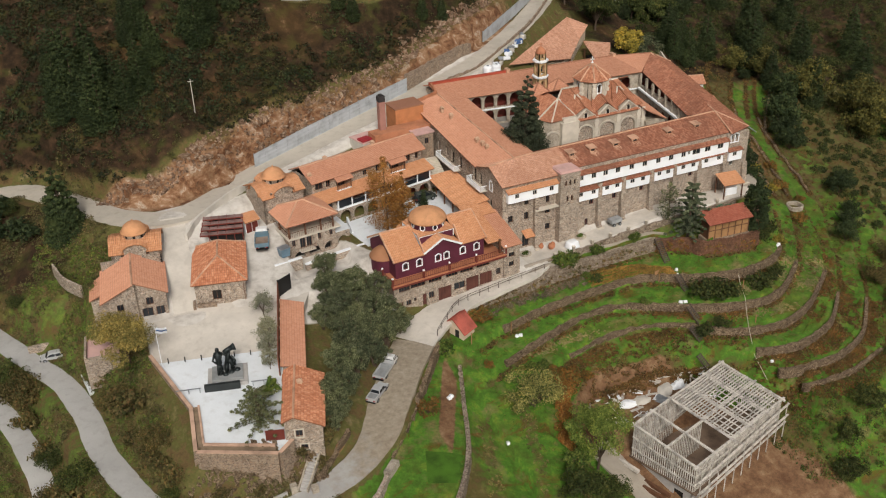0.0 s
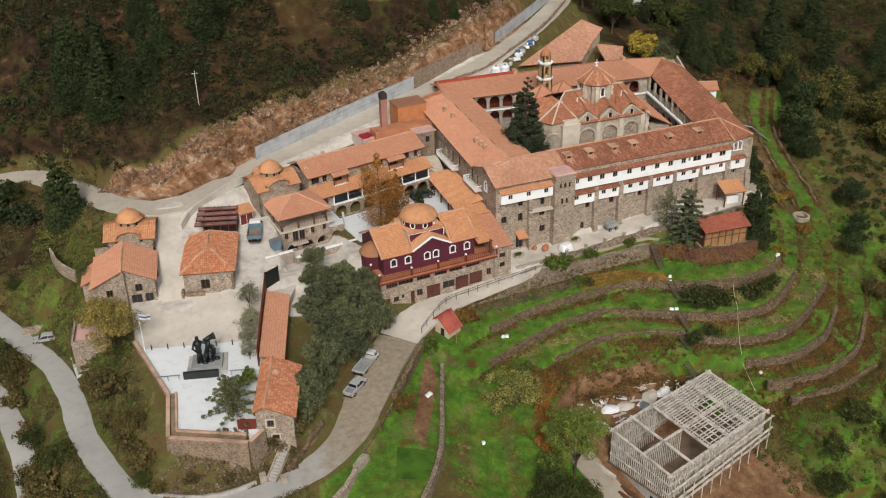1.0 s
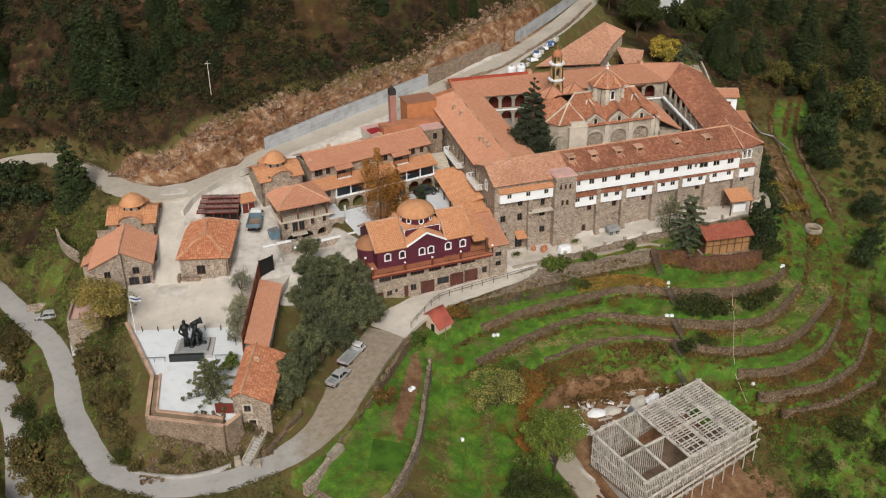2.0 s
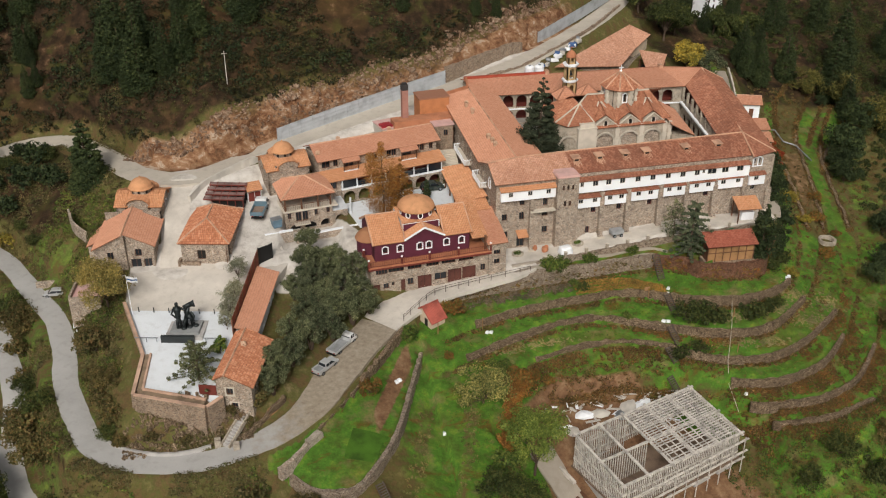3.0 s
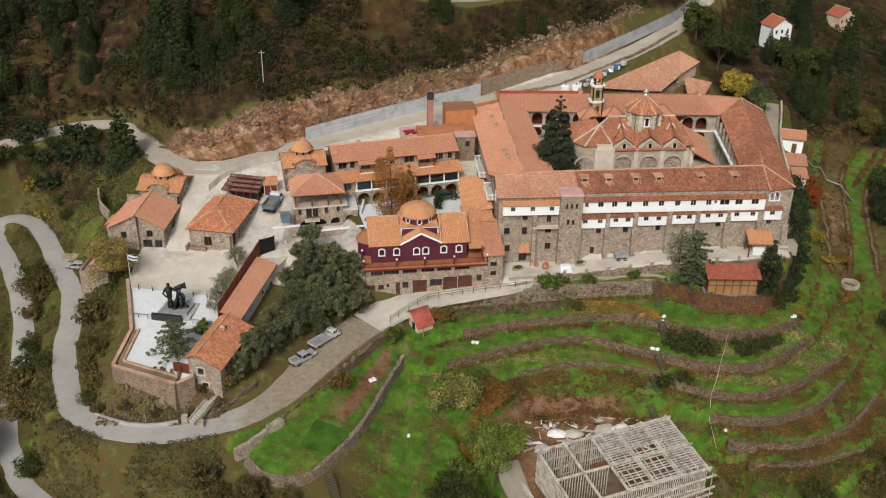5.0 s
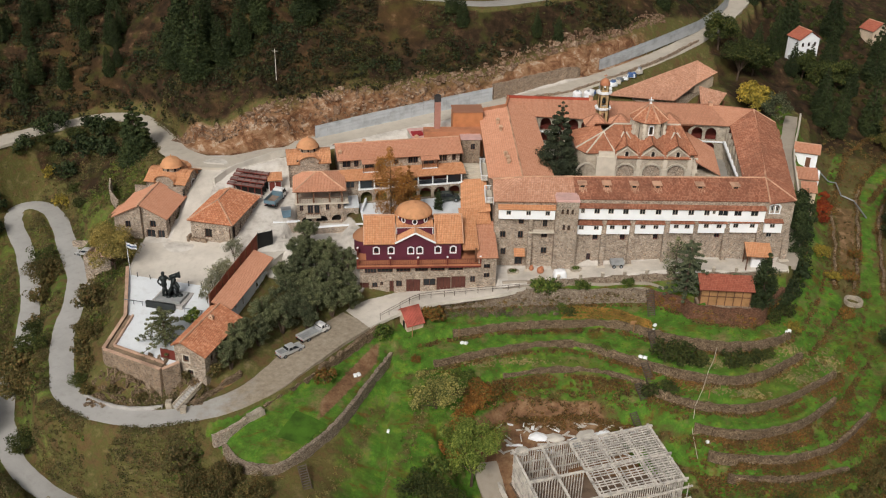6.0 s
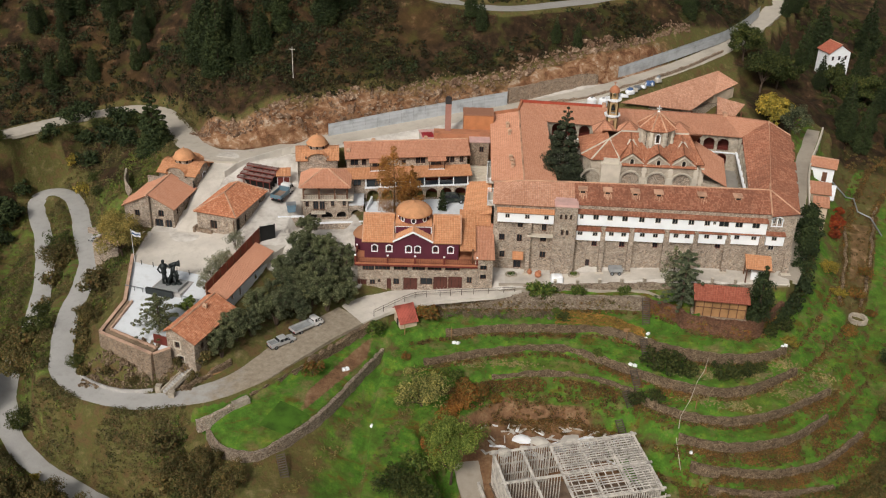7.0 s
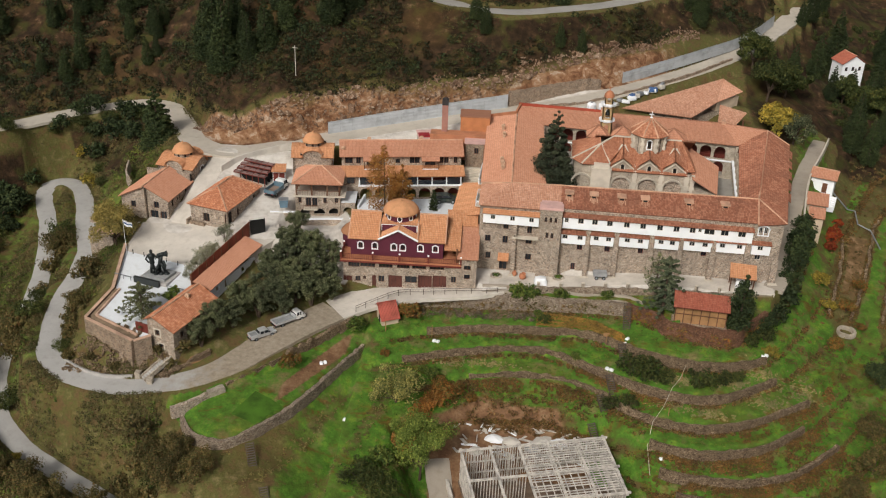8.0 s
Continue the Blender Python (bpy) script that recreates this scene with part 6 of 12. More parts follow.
    roof_ob("roof", [[(L - 3.2, -0.7, 4.55), (L + 0.25, -0.7, 4.55), (L + 0.25, 7.6, 7.0), (L - 3.2, 7.6, 7.0)]], TILE_NEW, b)

    c = thing("purple_church", "purple domed church with white trim and orange tile roofs", "church", base, 3.5)
    x0, x1, y0, y1, zb, ze, zr = 1.05, 16.3, 1.35, 10.3, zt, 6.35, 9.2
    ym = (y0 + y1) / 2
    xa, xb, xc = 5.95, 11.85, 8.9
    wins = [(2.7, 1), (5.05, 1), (8.2, 1), (9.65, 1), (12.55, 1), (15.0, 1)]
    bm = bmesh.new()
    wall_bm(bm, (x0, y0), (xa, y0), zb, ze, 0.35, [(u - x0, zb + 1.25, 0.75, 1.05, True) for u, _ in wins if u < xa])
    part("wall", bm, PURPLE, c)
    bm = bmesh.new()
    wall_bm(bm, (xb, y0), (x1, y0), zb, ze, 0.35, [(u - xb, zb + 1.25, 0.75, 1.05, True) for u, _ in wins if u > xb])
    part("wall", bm, PURPLE, c)
    bm = bmesh.new()
    yc = y0 - 0.12
    wall_bm(bm, (xa, yc), (xb, yc), zb, ze + 0.45, 0.47, [(u - xa, zb + 1.25, 0.75, 1.05, True) for u, _ in wins if xa < u < xb])
    vs = [bm.verts.new(p) for p in ((xa, yc, ze + 0.45), (xb, yc, ze + 0.45), (xc, yc, ze + 1.95), (xa, yc + 0.4, ze + 0.45), (xb, yc + 0.4, ze + 0.45), (xc, yc + 0.4, ze + 1.95))]
    for f in ((0, 1, 2), (5, 4, 3), (0, 2, 5, 3), (1, 4, 5, 2)):
        bm.faces.new([vs[k] for k in f])
    part("transept_wall", bm, PURPLE, c)
    for u, _ in wins:
        yy = yc if xa < u < xb else y0
        window_parts(c, (0, yy), (L, yy), 0.35, u, zb + 1.25, 0.75, 1.05, MAROON, GLASS, True, WHITE, 1)
    for sx, xx in ((0, x0), (1, x1)):
        bm = bmesh.new()
        pts = [(y0 + 0.35, zb), (y1, zb), (y1, ze), (ym, zr - 0.1), (y0 + 0.35, ze + 0.05)]
        a = [bm.verts.new((xx, y, z)) for y, z in pts]
        b2 = [bm.verts.new((xx + (0.35 if sx == 0 else -0.35), y, z)) for y, z in pts]
        bm.faces.new(a), bm.faces.new(b2[::-1])
        for k in range(5):
            bm.faces.new((a[k], a[(k + 1) % 5], b2[(k + 1) % 5], b2[k]))
        part("gable_wall", bm, PURPLE, c)
    bm = bmesh.new()
    wall_bm(bm, (x1, y1), (x0, y1), zb, ze, 0.35)
    part("back_wall", bm, PURPLE, c)
    bm = bmesh.new()
    box(bm, x0 + 0.5, x1 - 0.5, y0 + 0.6, y1 - 0.5, zb, ze - 0.1)
    part("inner_core", bm, DARK, c)
    o = 0.3
    pl = [[(x0 - o, y0 - o, ze), (xa - 0.2, y0 - o, ze), (xa - 0.2, ym, zr), (x0 - o, ym, zr)], [(xb + 0.2, y0 - o, ze), (x1 + o, y0 - o, ze), (x1 + o, ym, zr), (xb + 0.2, ym, zr)],
          [(xa - 0.2, y1 + o, ze), (x0 - o, y1 + o, ze), (x0 - o, ym, zr), (xa - 0.2, ym, zr)], [(x1 + o, y1 + o, ze), (xb + 0.2, y1 + o, ze), (xb + 0.2, ym, zr), (x1 + o, ym, zr)]]
    roof_ob("roof", pl[0::2], TILE_ORANGE, c, [((x0 - o, ym, zr), (xa - 0.2, ym, zr))])
    roof_ob("roof", pl[1::2], TILE_ORANGE, c, [((xb + 0.2, ym, zr), (x1 + o, ym, zr))])
    for ya, yb2 in ((y0 - 0.45, ym - 2.2), (y1 + 0.3, ym + 2.2)):
        pl = [[(xa - 0.2, ya, ze + 0.4), (xa - 0.2, yb2, ze + 0.4), (xc, yb2, ze + 2.1), (xc, ya, ze + 2.1)], [(xb + 0.2, yb2, ze + 0.4), (xb + 0.2, ya, ze + 0.4), (xc, ya, ze + 2.1), (xc, yb2, ze + 2.1)]]
        roof_ob("transept_roof", pl, TILE_ORANGE, c, [((xc, ya, ze + 2.1), (xc, yb2, ze + 2.1))])
    bm = bmesh.new()
    yv = y0 - 0.5
    for s in (-1, 1):
        beam(bm, (xc + s * 3.25, yv, ze + 0.36), (xc, yv, ze + 2.12), 0.16, 0.26)
    part_each("verge_board", bm, WHITE, c)
    bm = bmesh.new()
    for s in (-1, 1):
        beam(bm, (xc + s * 3.15, yv + 0.1, ze + 0.16), (xc + s * 3.15, ym - 2.6, zr - 0.14), 0.16, 0.24)
    for xx in (x0 - o - 0.03, x1 + o + 0.03):
        beam(bm, (xx, y0 - o, ze + 0.08), (xx, ym, zr + 0.08), 0.16, 0.3)
        beam(bm, (xx, y1 + o, ze + 0.08), (xx, ym, zr + 0.08), 0.16, 0.3)
    part_each("verge_tile", bm, RIDGE, c)
    # drum and dome
    bm = bmesh.new()
    box(bm, xc - 2.85, xc + 2.85, ym - 2.9, ym + 2.9, ze, 8.6)
    part("drum_base", bm, PURPLE, c)
    h = 0.0
    pl, _ = hip_planes(xc - 3.0, xc + 3.0, ym - 3.05, ym + 3.05, 8.56, 8.95, "x", 2.98, 2.98)
    roof_ob("drum_skirt", pl, TILE_ORANGE, c, thick=0.08)
    bm = bmesh.new()
    for s in (-1, 1):
        box(bm, xc - 2.95, xc + 2.95, ym + s * 2.92 - 0.08, ym + s * 2.92 + 0.08, 8.42, 8.62)
    for s in (-1, 1):
        box(bm, xc + s * 2.9 - 0.08, xc + s * 2.9 + 0.08, ym - 2.9, ym + 2.9, 7.3, 8.62)
    part_each("verge_board", bm, WHITE, c)
    bm = bmesh.new()
    lathe(bm, [(2.5, 8.6), (2.5, 9.75), (0.0, 9.75)], 32, (xc, ym, 0))
    drum = part("drum", bm, PURPLE, c)
    for k in range(8):
        a = radians(-90 + 45 * k)
        m = pose(xc + 2.47 * math.cos(a), ym + 2.47 * math.sin(a), 9.26, 0, 0, math.degrees(a) + 90)
        bm = bmesh.new()
        for q in range(10):
            b0 = 2 * math.pi * q / 10
            box(bm, -0.13, 0.13, -0.12, 0.02, -0.06, 0.06, m @ pose(0.36 * math.cos(b0), 0, 0.46 * math.sin(b0), 0, 90 - math.degrees(b0), 0))
        w2 = part("window_trim", bm, WHITE, drum)
        bm = bmesh.new()
        box(bm, -0.25, 0.25, -0.07, 0.0, -0.32, 0.32, m)
        part("window", bm, GLASS, drum)
    bm = bmesh.new()
    lathe(bm, [(2.7, 9.7), (2.72, 9.83), (2.5, 9.83)], 32, (xc, ym, 0))
    part("cornice", bm, WHITE, c, "white dome cornice")
    bm = bmesh.new()
    prof = [(2.92, 9.8), (2.97, 9.9)] + [(2.92 * math.cos(radians(a)) ** 1.1, 9.92 + 1.55 * math.sin(radians(a))) for a in range(6, 86, 8)] + [(0.1, 11.52), (0.1, 11.72), (0.0, 11.77)]
    lathe(bm, prof, 40, (xc, ym, 0))
    part("dome", bm, plain("dome_tiles", (0.64, 0.32, 0.16), 0.85, vary=0.22, fine=7, relief=0.6), c, "orange tiled dome", True)
    # apse
    bm = bmesh.new()
    lathe(bm, [(1.9, zb), (1.9, 5.7), (0, 5.7)], 16, (x0, ym - 0.3, 0), 90, 270)
    ap = part("apse", bm, PURPLE, c, "rounded purple apse")
    bm = bmesh.new()
    lathe(bm, [(2.15, 5.66), (2.15, 5.8), (1.6, 6.5), (0.9, 7.05), (0.0, 7.3)], 16, (x0, ym - 0.3, 0), 90, 270)
    part("apse_roof", bm, TILE_ORANGE, ap)
    # covered porch on the east
    bm = bmesh.new()
    for u, v in ((18.6, 0.3), (18.6, 4.2)):
        box(bm, u - 0.15, u + 0.15, v - 0.15, v + 0.15, zt, 5.9)
    part_each("porch_post", bm, WOOD, c)
    roof_ob("porch_roof", [[(x1 + 0.2, 0.4, 5.5), (19.1, 0.4, 5.5), (19.1, 7.4, 7.4), (x1 + 0.2, 7.4, 7.4)]], TILE_ORANGE, c)
    roof_ob("link_roof", [[(x1 + 0.2, 6.8, 6.9), (21.7, 6.8, 6.9), (21.7, 10.6, 8.0), (x1 + 0.2, 10.6, 8.0)]], TILE_ORANGE, c)
    return t


hall_and_purple_church()


def covered_way():
    t = thing("covered_way", "covered walkway with a smooth orange roof beside the wing", "walkway")
    roof_ob("roof", [[(61.6, 144.3, 7.2), (61.3, 130.3, 7.0), (66.3, 129.6, 8.2), (66.0, 142.6, 8.35)]], TILE_ORANGE, t)
    for y in (131, 134.3, 137.6, 140.9, 143.8):
        bm = bmesh.new()
        box(bm, 61.75, 61.95, y - 0.1, y + 0.1, 4.5, 7.2)
        part("post", bm, WOOD, t)
    bm = bmesh.new()
    box(bm, 65.6, 65.85, 130.5, 142.6, 4.0, 8.0)
    part("wall", bm, PLASTER, t)
    # broad outdoor steps up to the stair tower
    s = thing("stone_steps", "broad pale stone steps rising to the stair tower", "steps")
    for k in range(11):
        bm = bmesh.new()
        box(bm, 61.9, 65.3, 144.6 + 0.33 * k, 144.93 + 0.33 * k if k < 10 else 148.55, 4.0, 6.9 + 0.18 * k)
        box(bm, 61.86, 65.34, 144.56 + 0.33 * k, 144.9 + 0.33 * k if k < 10 else 148.55, 6.903 + 0.18 * k, 6.95 + 0.18 * k)
        part("step", bm, TRIM, s)


covered_way()


def guest_house():
    t = thing("guest_house", "two-storey stone guest house with arches, gallery and terracotta roof", "building", (40.2, 141.2, 0), 12)
    L, D = 21.6, 6.5
    wins = [(1.3, 10.6, 1.2, 1.1), (3.0, 10.6, 0.7, 1.1), (5.35, 10.0, 1.7, 1.8), (10.1, 10.6, 0.7, 0.8), (12.7, 10.6, 0.75, 1.1), (13.6, 10.6, 0.75, 1.1), (15.95, 10.0, 1.9, 1.9), (18.0, 10.6, 0.7, 1.2), (18.9, 10.6, 0.7, 1.2), (20.6, 10.6, 0.6, 1.2)]
    facade(t, "wall", (0, 0), (L, 0), 9.0, 12.1, 0.4, STONE, wins, WOOD)
    bm = bmesh.new()
    wall_bm(bm, (L, 0.4), (L, D), 5, 12.1, 0.4)
    wall_bm(bm, (0, D), (0, 0.4), 5, 12.1, 0.4)
    wall_bm(bm, (L, D), (0, D), 5, 12.1, 0.4)
    part("side_wall", bm, STONE, t)
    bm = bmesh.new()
    # near-black block that paints the unlit rooms behind the facade
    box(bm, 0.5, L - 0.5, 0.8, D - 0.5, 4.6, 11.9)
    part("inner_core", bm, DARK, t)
    pl, rd = hip_planes(-0.4, L + 0.5, -0.7, D + 0.4, 12.05, 13.75, "x", 0, 0)
    roof_ob("roof", pl, TILE_NEW, t, rd)
    for a, b in ((4.0, 6.7), (14.5, 17.4)):
        bm = bmesh.new()
        box(bm, a, b, -1.25, -0.02, 9.75, 9.93)
        bal = part("balcony", bm, WHITE, t, "small balcony with a dark railing")
        bm = bmesh.new()
        n = 8
        for k in range(n + 1):
            u = a + 0.05 + (b - a - 0.1) * k / n
            beam(bm, (u, -1.2, 9.93), (u, -1.2, 10.75), 0.04, 0.04)
        beam(bm, (a, -1.2, 10.78), (b, -1.2, 10.78), 0.06, 0.06)
        for u in (a + 0.08, b - 0.08):
            beam(bm, (u, -1.15, 9.93), (u, -1.15, 11.6), 0.14, 0.14)
        part("railing", bm, WOOD, bal)
        roof_ob("balcony_roof", [[(a - 0.2, -1.6, 11.55), (b + 0.2, -1.6, 11.55), (b + 0.2, 0.2, 12.42), (a - 0.2, 0.2, 12.42)]], TILE_NEW, t, thick=0.12)
    # gallery and arches in front
    yg = -2.7
    arches = [(u, 4.9, 2.1, 2.0, True) for u in (4.3, 6.95, 9.6, 12.3, 14.9, 17.5, 20.1)]
    bm = bmesh.new()
    wall_bm(bm, (3.0, yg), (L, yg), 4.5, 7.25, 0.4, [(u - 3.0, *r) for u, *r in arches])
    part("arcade", bm, STONE, t, "row of round stone arches")
    bm = bmesh.new()
    box(bm, 2.9, L + 0.1, yg - 0.1, 0, 7.25, 7.5)
    part("gallery_floor", bm, WHITE, t, "white gallery floor edge")
    bm = bmesh.new()
    for k in range(8):
        u = 3.1 + (L - 3.3) * k / 7
        box(bm, u - 0.09, u + 0.09, yg + 0.02, yg + 0.2, 7.5, 9.2)
    part_each("gallery_post", bm, WHITE, t)
    for k in range(7):
        u0 = 3.2 + (L - 3.3) * k / 7
        bm = bmesh.new()
        box(bm, u0 + 0.05, u0 + (L - 3.3) / 7 - 0.2, yg + 0.1, yg + 0.13, 7.55, 8.3 if k % 3 else 9.1)
        part("gallery_glass", bm, GLASS, t)
    bm = bmesh.new()
    box(bm, 3.0, L, -0.5, 0.0, 4.6, 9.1)
    part("gallery_back", bm, MAROON, t)
    roof_ob("gallery_roof", [[(-0.2, yg - 0.4, 9.2), (L + 0.5, yg - 0.4, 9.2), (L + 0.5, 0.05, 10.05), (-0.2, 0.05, 10.05)]], TILE_ORANGE, t)
    facade(t, "wall", (0, yg + 0.5), (3.0, yg + 0.5), 4.5, 9.2, 0.4, STONE, [(1.6, 7.6, 1.2, 1.1)], WOOD)
    for u, v in ((5.0, 4.0), (14.6, 4.4), (0.3, 1.0)):
        m = t.matrix_world @ Vector((u, v, 0))
        chimney_pot(m.x, m.y, 13.1 if v > 2 else 12.5, 0.55)
    # courtyard in front
    bm = bmesh.new()
    prism(bm, [(2.5, -12.0), (22.6, -15.5), (23, -3.2), (2.8, -3.2)], 4.2, 4.95)
    y = tagged(part("forecourt", bm, PAVING), "pale paved forecourt with stone flower beds", "courtyard", kind="structure")
    y.matrix_world = t.matrix_world.copy()
    return t


guest_house()


def small_square_tower():
    t = thing("stair_tower", "small stone stair tower with a pink flat roof", "tower", (61.8, 148.6, 0), 4)
    facade(t, "wall", (0, 0), (3.3, 0), 6, 13.3, 0.35, STONE_DARK, [(2.0, 11.4, 0.7, 1.0)], WOOD)
    bm = bmesh.new()
    wall_bm(bm, (0, 3.2), (0, 0.35), 6, 13.3, 0.35)
    wall_bm(bm, (3.3, 0.35), (3.3, 3.2), 6, 13.3, 0.35)
    box(bm, 0.4, 2.9, 0.5, 3.2, 6, 13.2)
    part("side_wall", bm, STONE_DARK, t)
    bm = bmesh.new()
    box(bm, -0.25, 3.55, -0.25, 3.6, 13.3, 13.48)
    part("roof", bm, PINK, t)
    # roof plant block, low roofs and boiler chimney behind
    b = thing("plant_room", "orange rendered roof block with flat top", "building", (60.2, 153.9, 0), 4)
    orange = plain("orange_render", (0.52, 0.21, 0.09), 0.85, vary=0.15)
    bm = bmesh.new()
    box(bm, 0, 5.5, 0, 3.8, 11, 16.4)
    part("wall", bm, orange, b)
    bm = bmesh.new()
    box(bm, -0.12, 5.62, -0.12, 3.92, 16.4, 16.62)
    part("coping", bm, TILE_NEW, b)
    bm = bmesh.new()
    box(bm, -5.5, 5.4, -3.0, -0.05, 9, 13.75)
    box(bm, -5.6, 5.5, -3.1, -2.9, 13.75, 13.95)
    part("low_roof", bm, plain("orange_screed", (0.50, 0.22, 0.12), 0.9, vary=0.2), b)
    c = thing("boiler_chimney", "tall square pink chimney with a blackened top", "chimney", (57.3, 153.2, 0), 4)
    bm = bmesh.new()
    box(bm, -0.55, 0.55, -0.55, 0.55, 11, 18.9)
    part("stack", bm, plain("pink_render", (0.40, 0.20, 0.16), 0.9, vary=0.2), c)
    bm = bmesh.new()
    box(bm, -0.58, 0.58, -0.58, 0.58, 18.9, 19.9)
    box(bm, -0.35, 0.35, -0.35, 0.35, 19.9, 20.15)
    part("cap", bm, plain("soot", (0.05, 0.045, 0.045), 0.9, vary=0.3), c)
    d = thing("service_block", "low pink flat-roofed service block", "building", (46.5, 148.9, 0), 14)
    bm = bmesh.new()
    box(bm, 6.6, 10.5, 0.4, 4.6, 8, 12.6)
    box(bm, 0, 6.59, 0.4, 0.75, 8, 12.0)
    part("wall", bm, CONC_PALE, d)
    bm = bmesh.new()
    box(bm, 6.5, 10.6, 0.3, 4.7, 12.6, 12.75)
    part("roof", bm, PINK, d)
    bm = bmesh.new()
    box(bm, 6.7, 8.7, 0.7, 2.4, 12.752, 13.1)
    part("tarpaulin", bm, plain("red_tarpaulin", (0.36, 0.03, 0.04), 0.6, vary=0.25), d, "red tarpaulin")
    return t


small_square_tower()


def pavilion():
    t = thing("pavilion", "stone pavilion with an open upper terrace under a hipped terracotta roof", "pavilion", (33.5, 133.4, 0), 7)
    W, D, zg, zf, ze, zp = 7.9, 7.6, 3.4, 7.25, 9.5, 11.3
    wins = [(0.8, 5.75, 0.6, 1.1), (2.3, 5.1, 0.95, 1.75), (3.4, 5.1, 0.95, 1.75), (5.2, 5.8, 0.6, 1.1), (7.2, 5.9, 0.6, 1.1)]
    arch = [(1.6, 3.5, 1.8, 1.15, True), (4.2, 3.6, 2.0, 1.2, True), (6.8, 3.7, 2.0, 1.2, True)]
    bm = bmesh.new()
    wall_bm(bm, (0, 0), (W, 0), zg - 1, zf - 0.2, 0.45, wins + arch)
    part("wall", bm, STONE, t)
    for w in wins:
        window_parts(t, (0, 0), (W, 0), 0.45, *w, WOOD, GLASS)
    facade(t, "wall", (0, D), (0, 0.45), zg - 1, zf - 0.2, 0.45, STONE, [(2, 5.4, 0.8, 1.0), (5.2, 4.6, 1.0, 2.0)], WOOD)
    facade(t, "wall", (W, 0.45), (W, D), zg - 1, zf - 0.2, 0.45, STONE, [(3, 5.6, 0.8, 1.0)], WOOD)
    bm = bmesh.new()
    box(bm, 0.6, W - 0.6, 1.0, D, zg - 1, zf - 0.25)
    part("inner_core", bm, DARK, t)
    bm = bmesh.new()
    box(bm, -0.25, W + 0.9, -0.25, D, zf - 0.2, zf)
    part("terrace_slab", bm, TRIM, t, "pale concrete terrace edge")
    for u, v in ((0.2, 0.15), (2.9, 0.15), (5.6, 0.15), (W - 0.2, 0.15), (0.2, D / 2), (W - 0.2, D / 2), (0.2, D - 0.2), (W - 0.2, D - 0.2)):
        bm = bmesh.new()
        box(bm, u - 0.11, u + 0.11, v - 0.11, v + 0.11, zf, ze)
        part("post", bm, WOOD, t, "dark timber post")
        for s in (-1, 1):
            bm = bmesh.new()
            beam(bm, (u, v, ze - 0.55), (min(max(u + s * 0.5, 0.1), W - 0.1), v, ze - 0.05), 0.1, 0.1)
            part("brace", bm, WOOD, t)
    bm = bmesh.new()
    for a, b in (((0.1, 0.1), (W - 0.1, 0.1)), ((0.1, 0.1), (0.1, D - 0.2)), ((W - 0.1, 0.1), (W - 0.1, D - 0.2))):
        a, b = Vector((*a, zf)), Vector((*b, zf))
        n = round((b - a).length / 0.3)
        for k in range(n + 1):
            p = a.lerp(b, k / n)
            beam(bm, p, p + Vector((0, 0, 0.85)), 0.035, 0.035)
        beam(bm, a + Vector((0, 0, 0.88)), b + Vector((0, 0, 0.88)), 0.07, 0.07)
    part("railing", bm, WOOD, t)
    bm = bmesh.new()
    box(bm, 0.9, W - 0.9, D - 1.6, D - 1.3, zf, ze)
    part("back_wall", bm, MAROON, t)
    pl, rd = hip_planes(-0.5, W + 0.5, -0.5, D + 0.3, ze, zp, "x", 4.0, 4.0)
    roof_ob("roof", pl, TILE_NEW, t, rd)
    bm = bmesh.new()
    box(bm, 1.5, 4.0, -1.0, -0.02, 4.85, 5.02)
    b = part("balcony", bm, TRIM, t)
    bm = bmesh.new()
    for k in range(9):
        beam(bm, (1.55 + 0.3 * k, -0.95, 5.02), (1.55 + 0.3 * k, -0.95, 5.8), 0.035, 0.035)
    beam(bm, (1.5, -0.95, 5.82), (4.0, -0.95, 5.82), 0.06, 0.06)
    part("railing", bm, WOOD, b)
    # lower stone court with a white parapet, and ramp wall
    s = thing("court_wall", "low stone court wall with a pale coping", "wall", (33.5, 133.4, 0), 7, kind="structure")
    bm = bmesh.new()
    wall_bm(bm, (W + 0.05, 0.2), (W + 2.6, 0.2), 3.4, 6.0, 0.4, [(1.3, 3.6, 1.7, 1.5, True)])
    box(bm, W + 0.05, W + 2.6, 0.6, 5.5, 5.6, 6.0)
    part("wall", bm, STONE, s)
    bm = bmesh.new()
    box(bm, W + 0.1, W + 2.7, 0.1, 5.6, 6.004, 6.12)
    part("floor", bm, PAVING, s)
    bm = bmesh.new()
    beam(bm, (11.0, 0.2, 5.0), (12.0, 4.0, 5.6), 0.3, 0.9)
    part("parapet", bm, PAVING, s, "white parapet")
    return t


pavilion()


# ---- the plaza and the houses round it ----
def plaza_z(x, y):
    return PLAZA_PLANE[0] + PLAZA_PLANE[1] * (x - PLAZA[0][0]) + PLAZA_PLANE[2] * (y - PLAZA[0][1])


def sloped_slab(name, poly, lift, deep, mat, label, cat):
    bm = bmesh.new()
    n = len(poly)
    hi = [bm.verts.new((x, y, plaza_z(x, y) + lift)) for x, y in poly]
    lo = [bm.verts.new((x, y, plaza_z(x, y) - deep)) for x, y in poly]
    bm.faces.new(hi), bm.faces.new(lo[::-1])
    for i in range(n):
        bm.faces.new((lo[i], lo[(i + 1) % n], hi[(i + 1) % n], hi[i]))
    return tagged(part(name, bm, mat), label, cat, kind="structure")


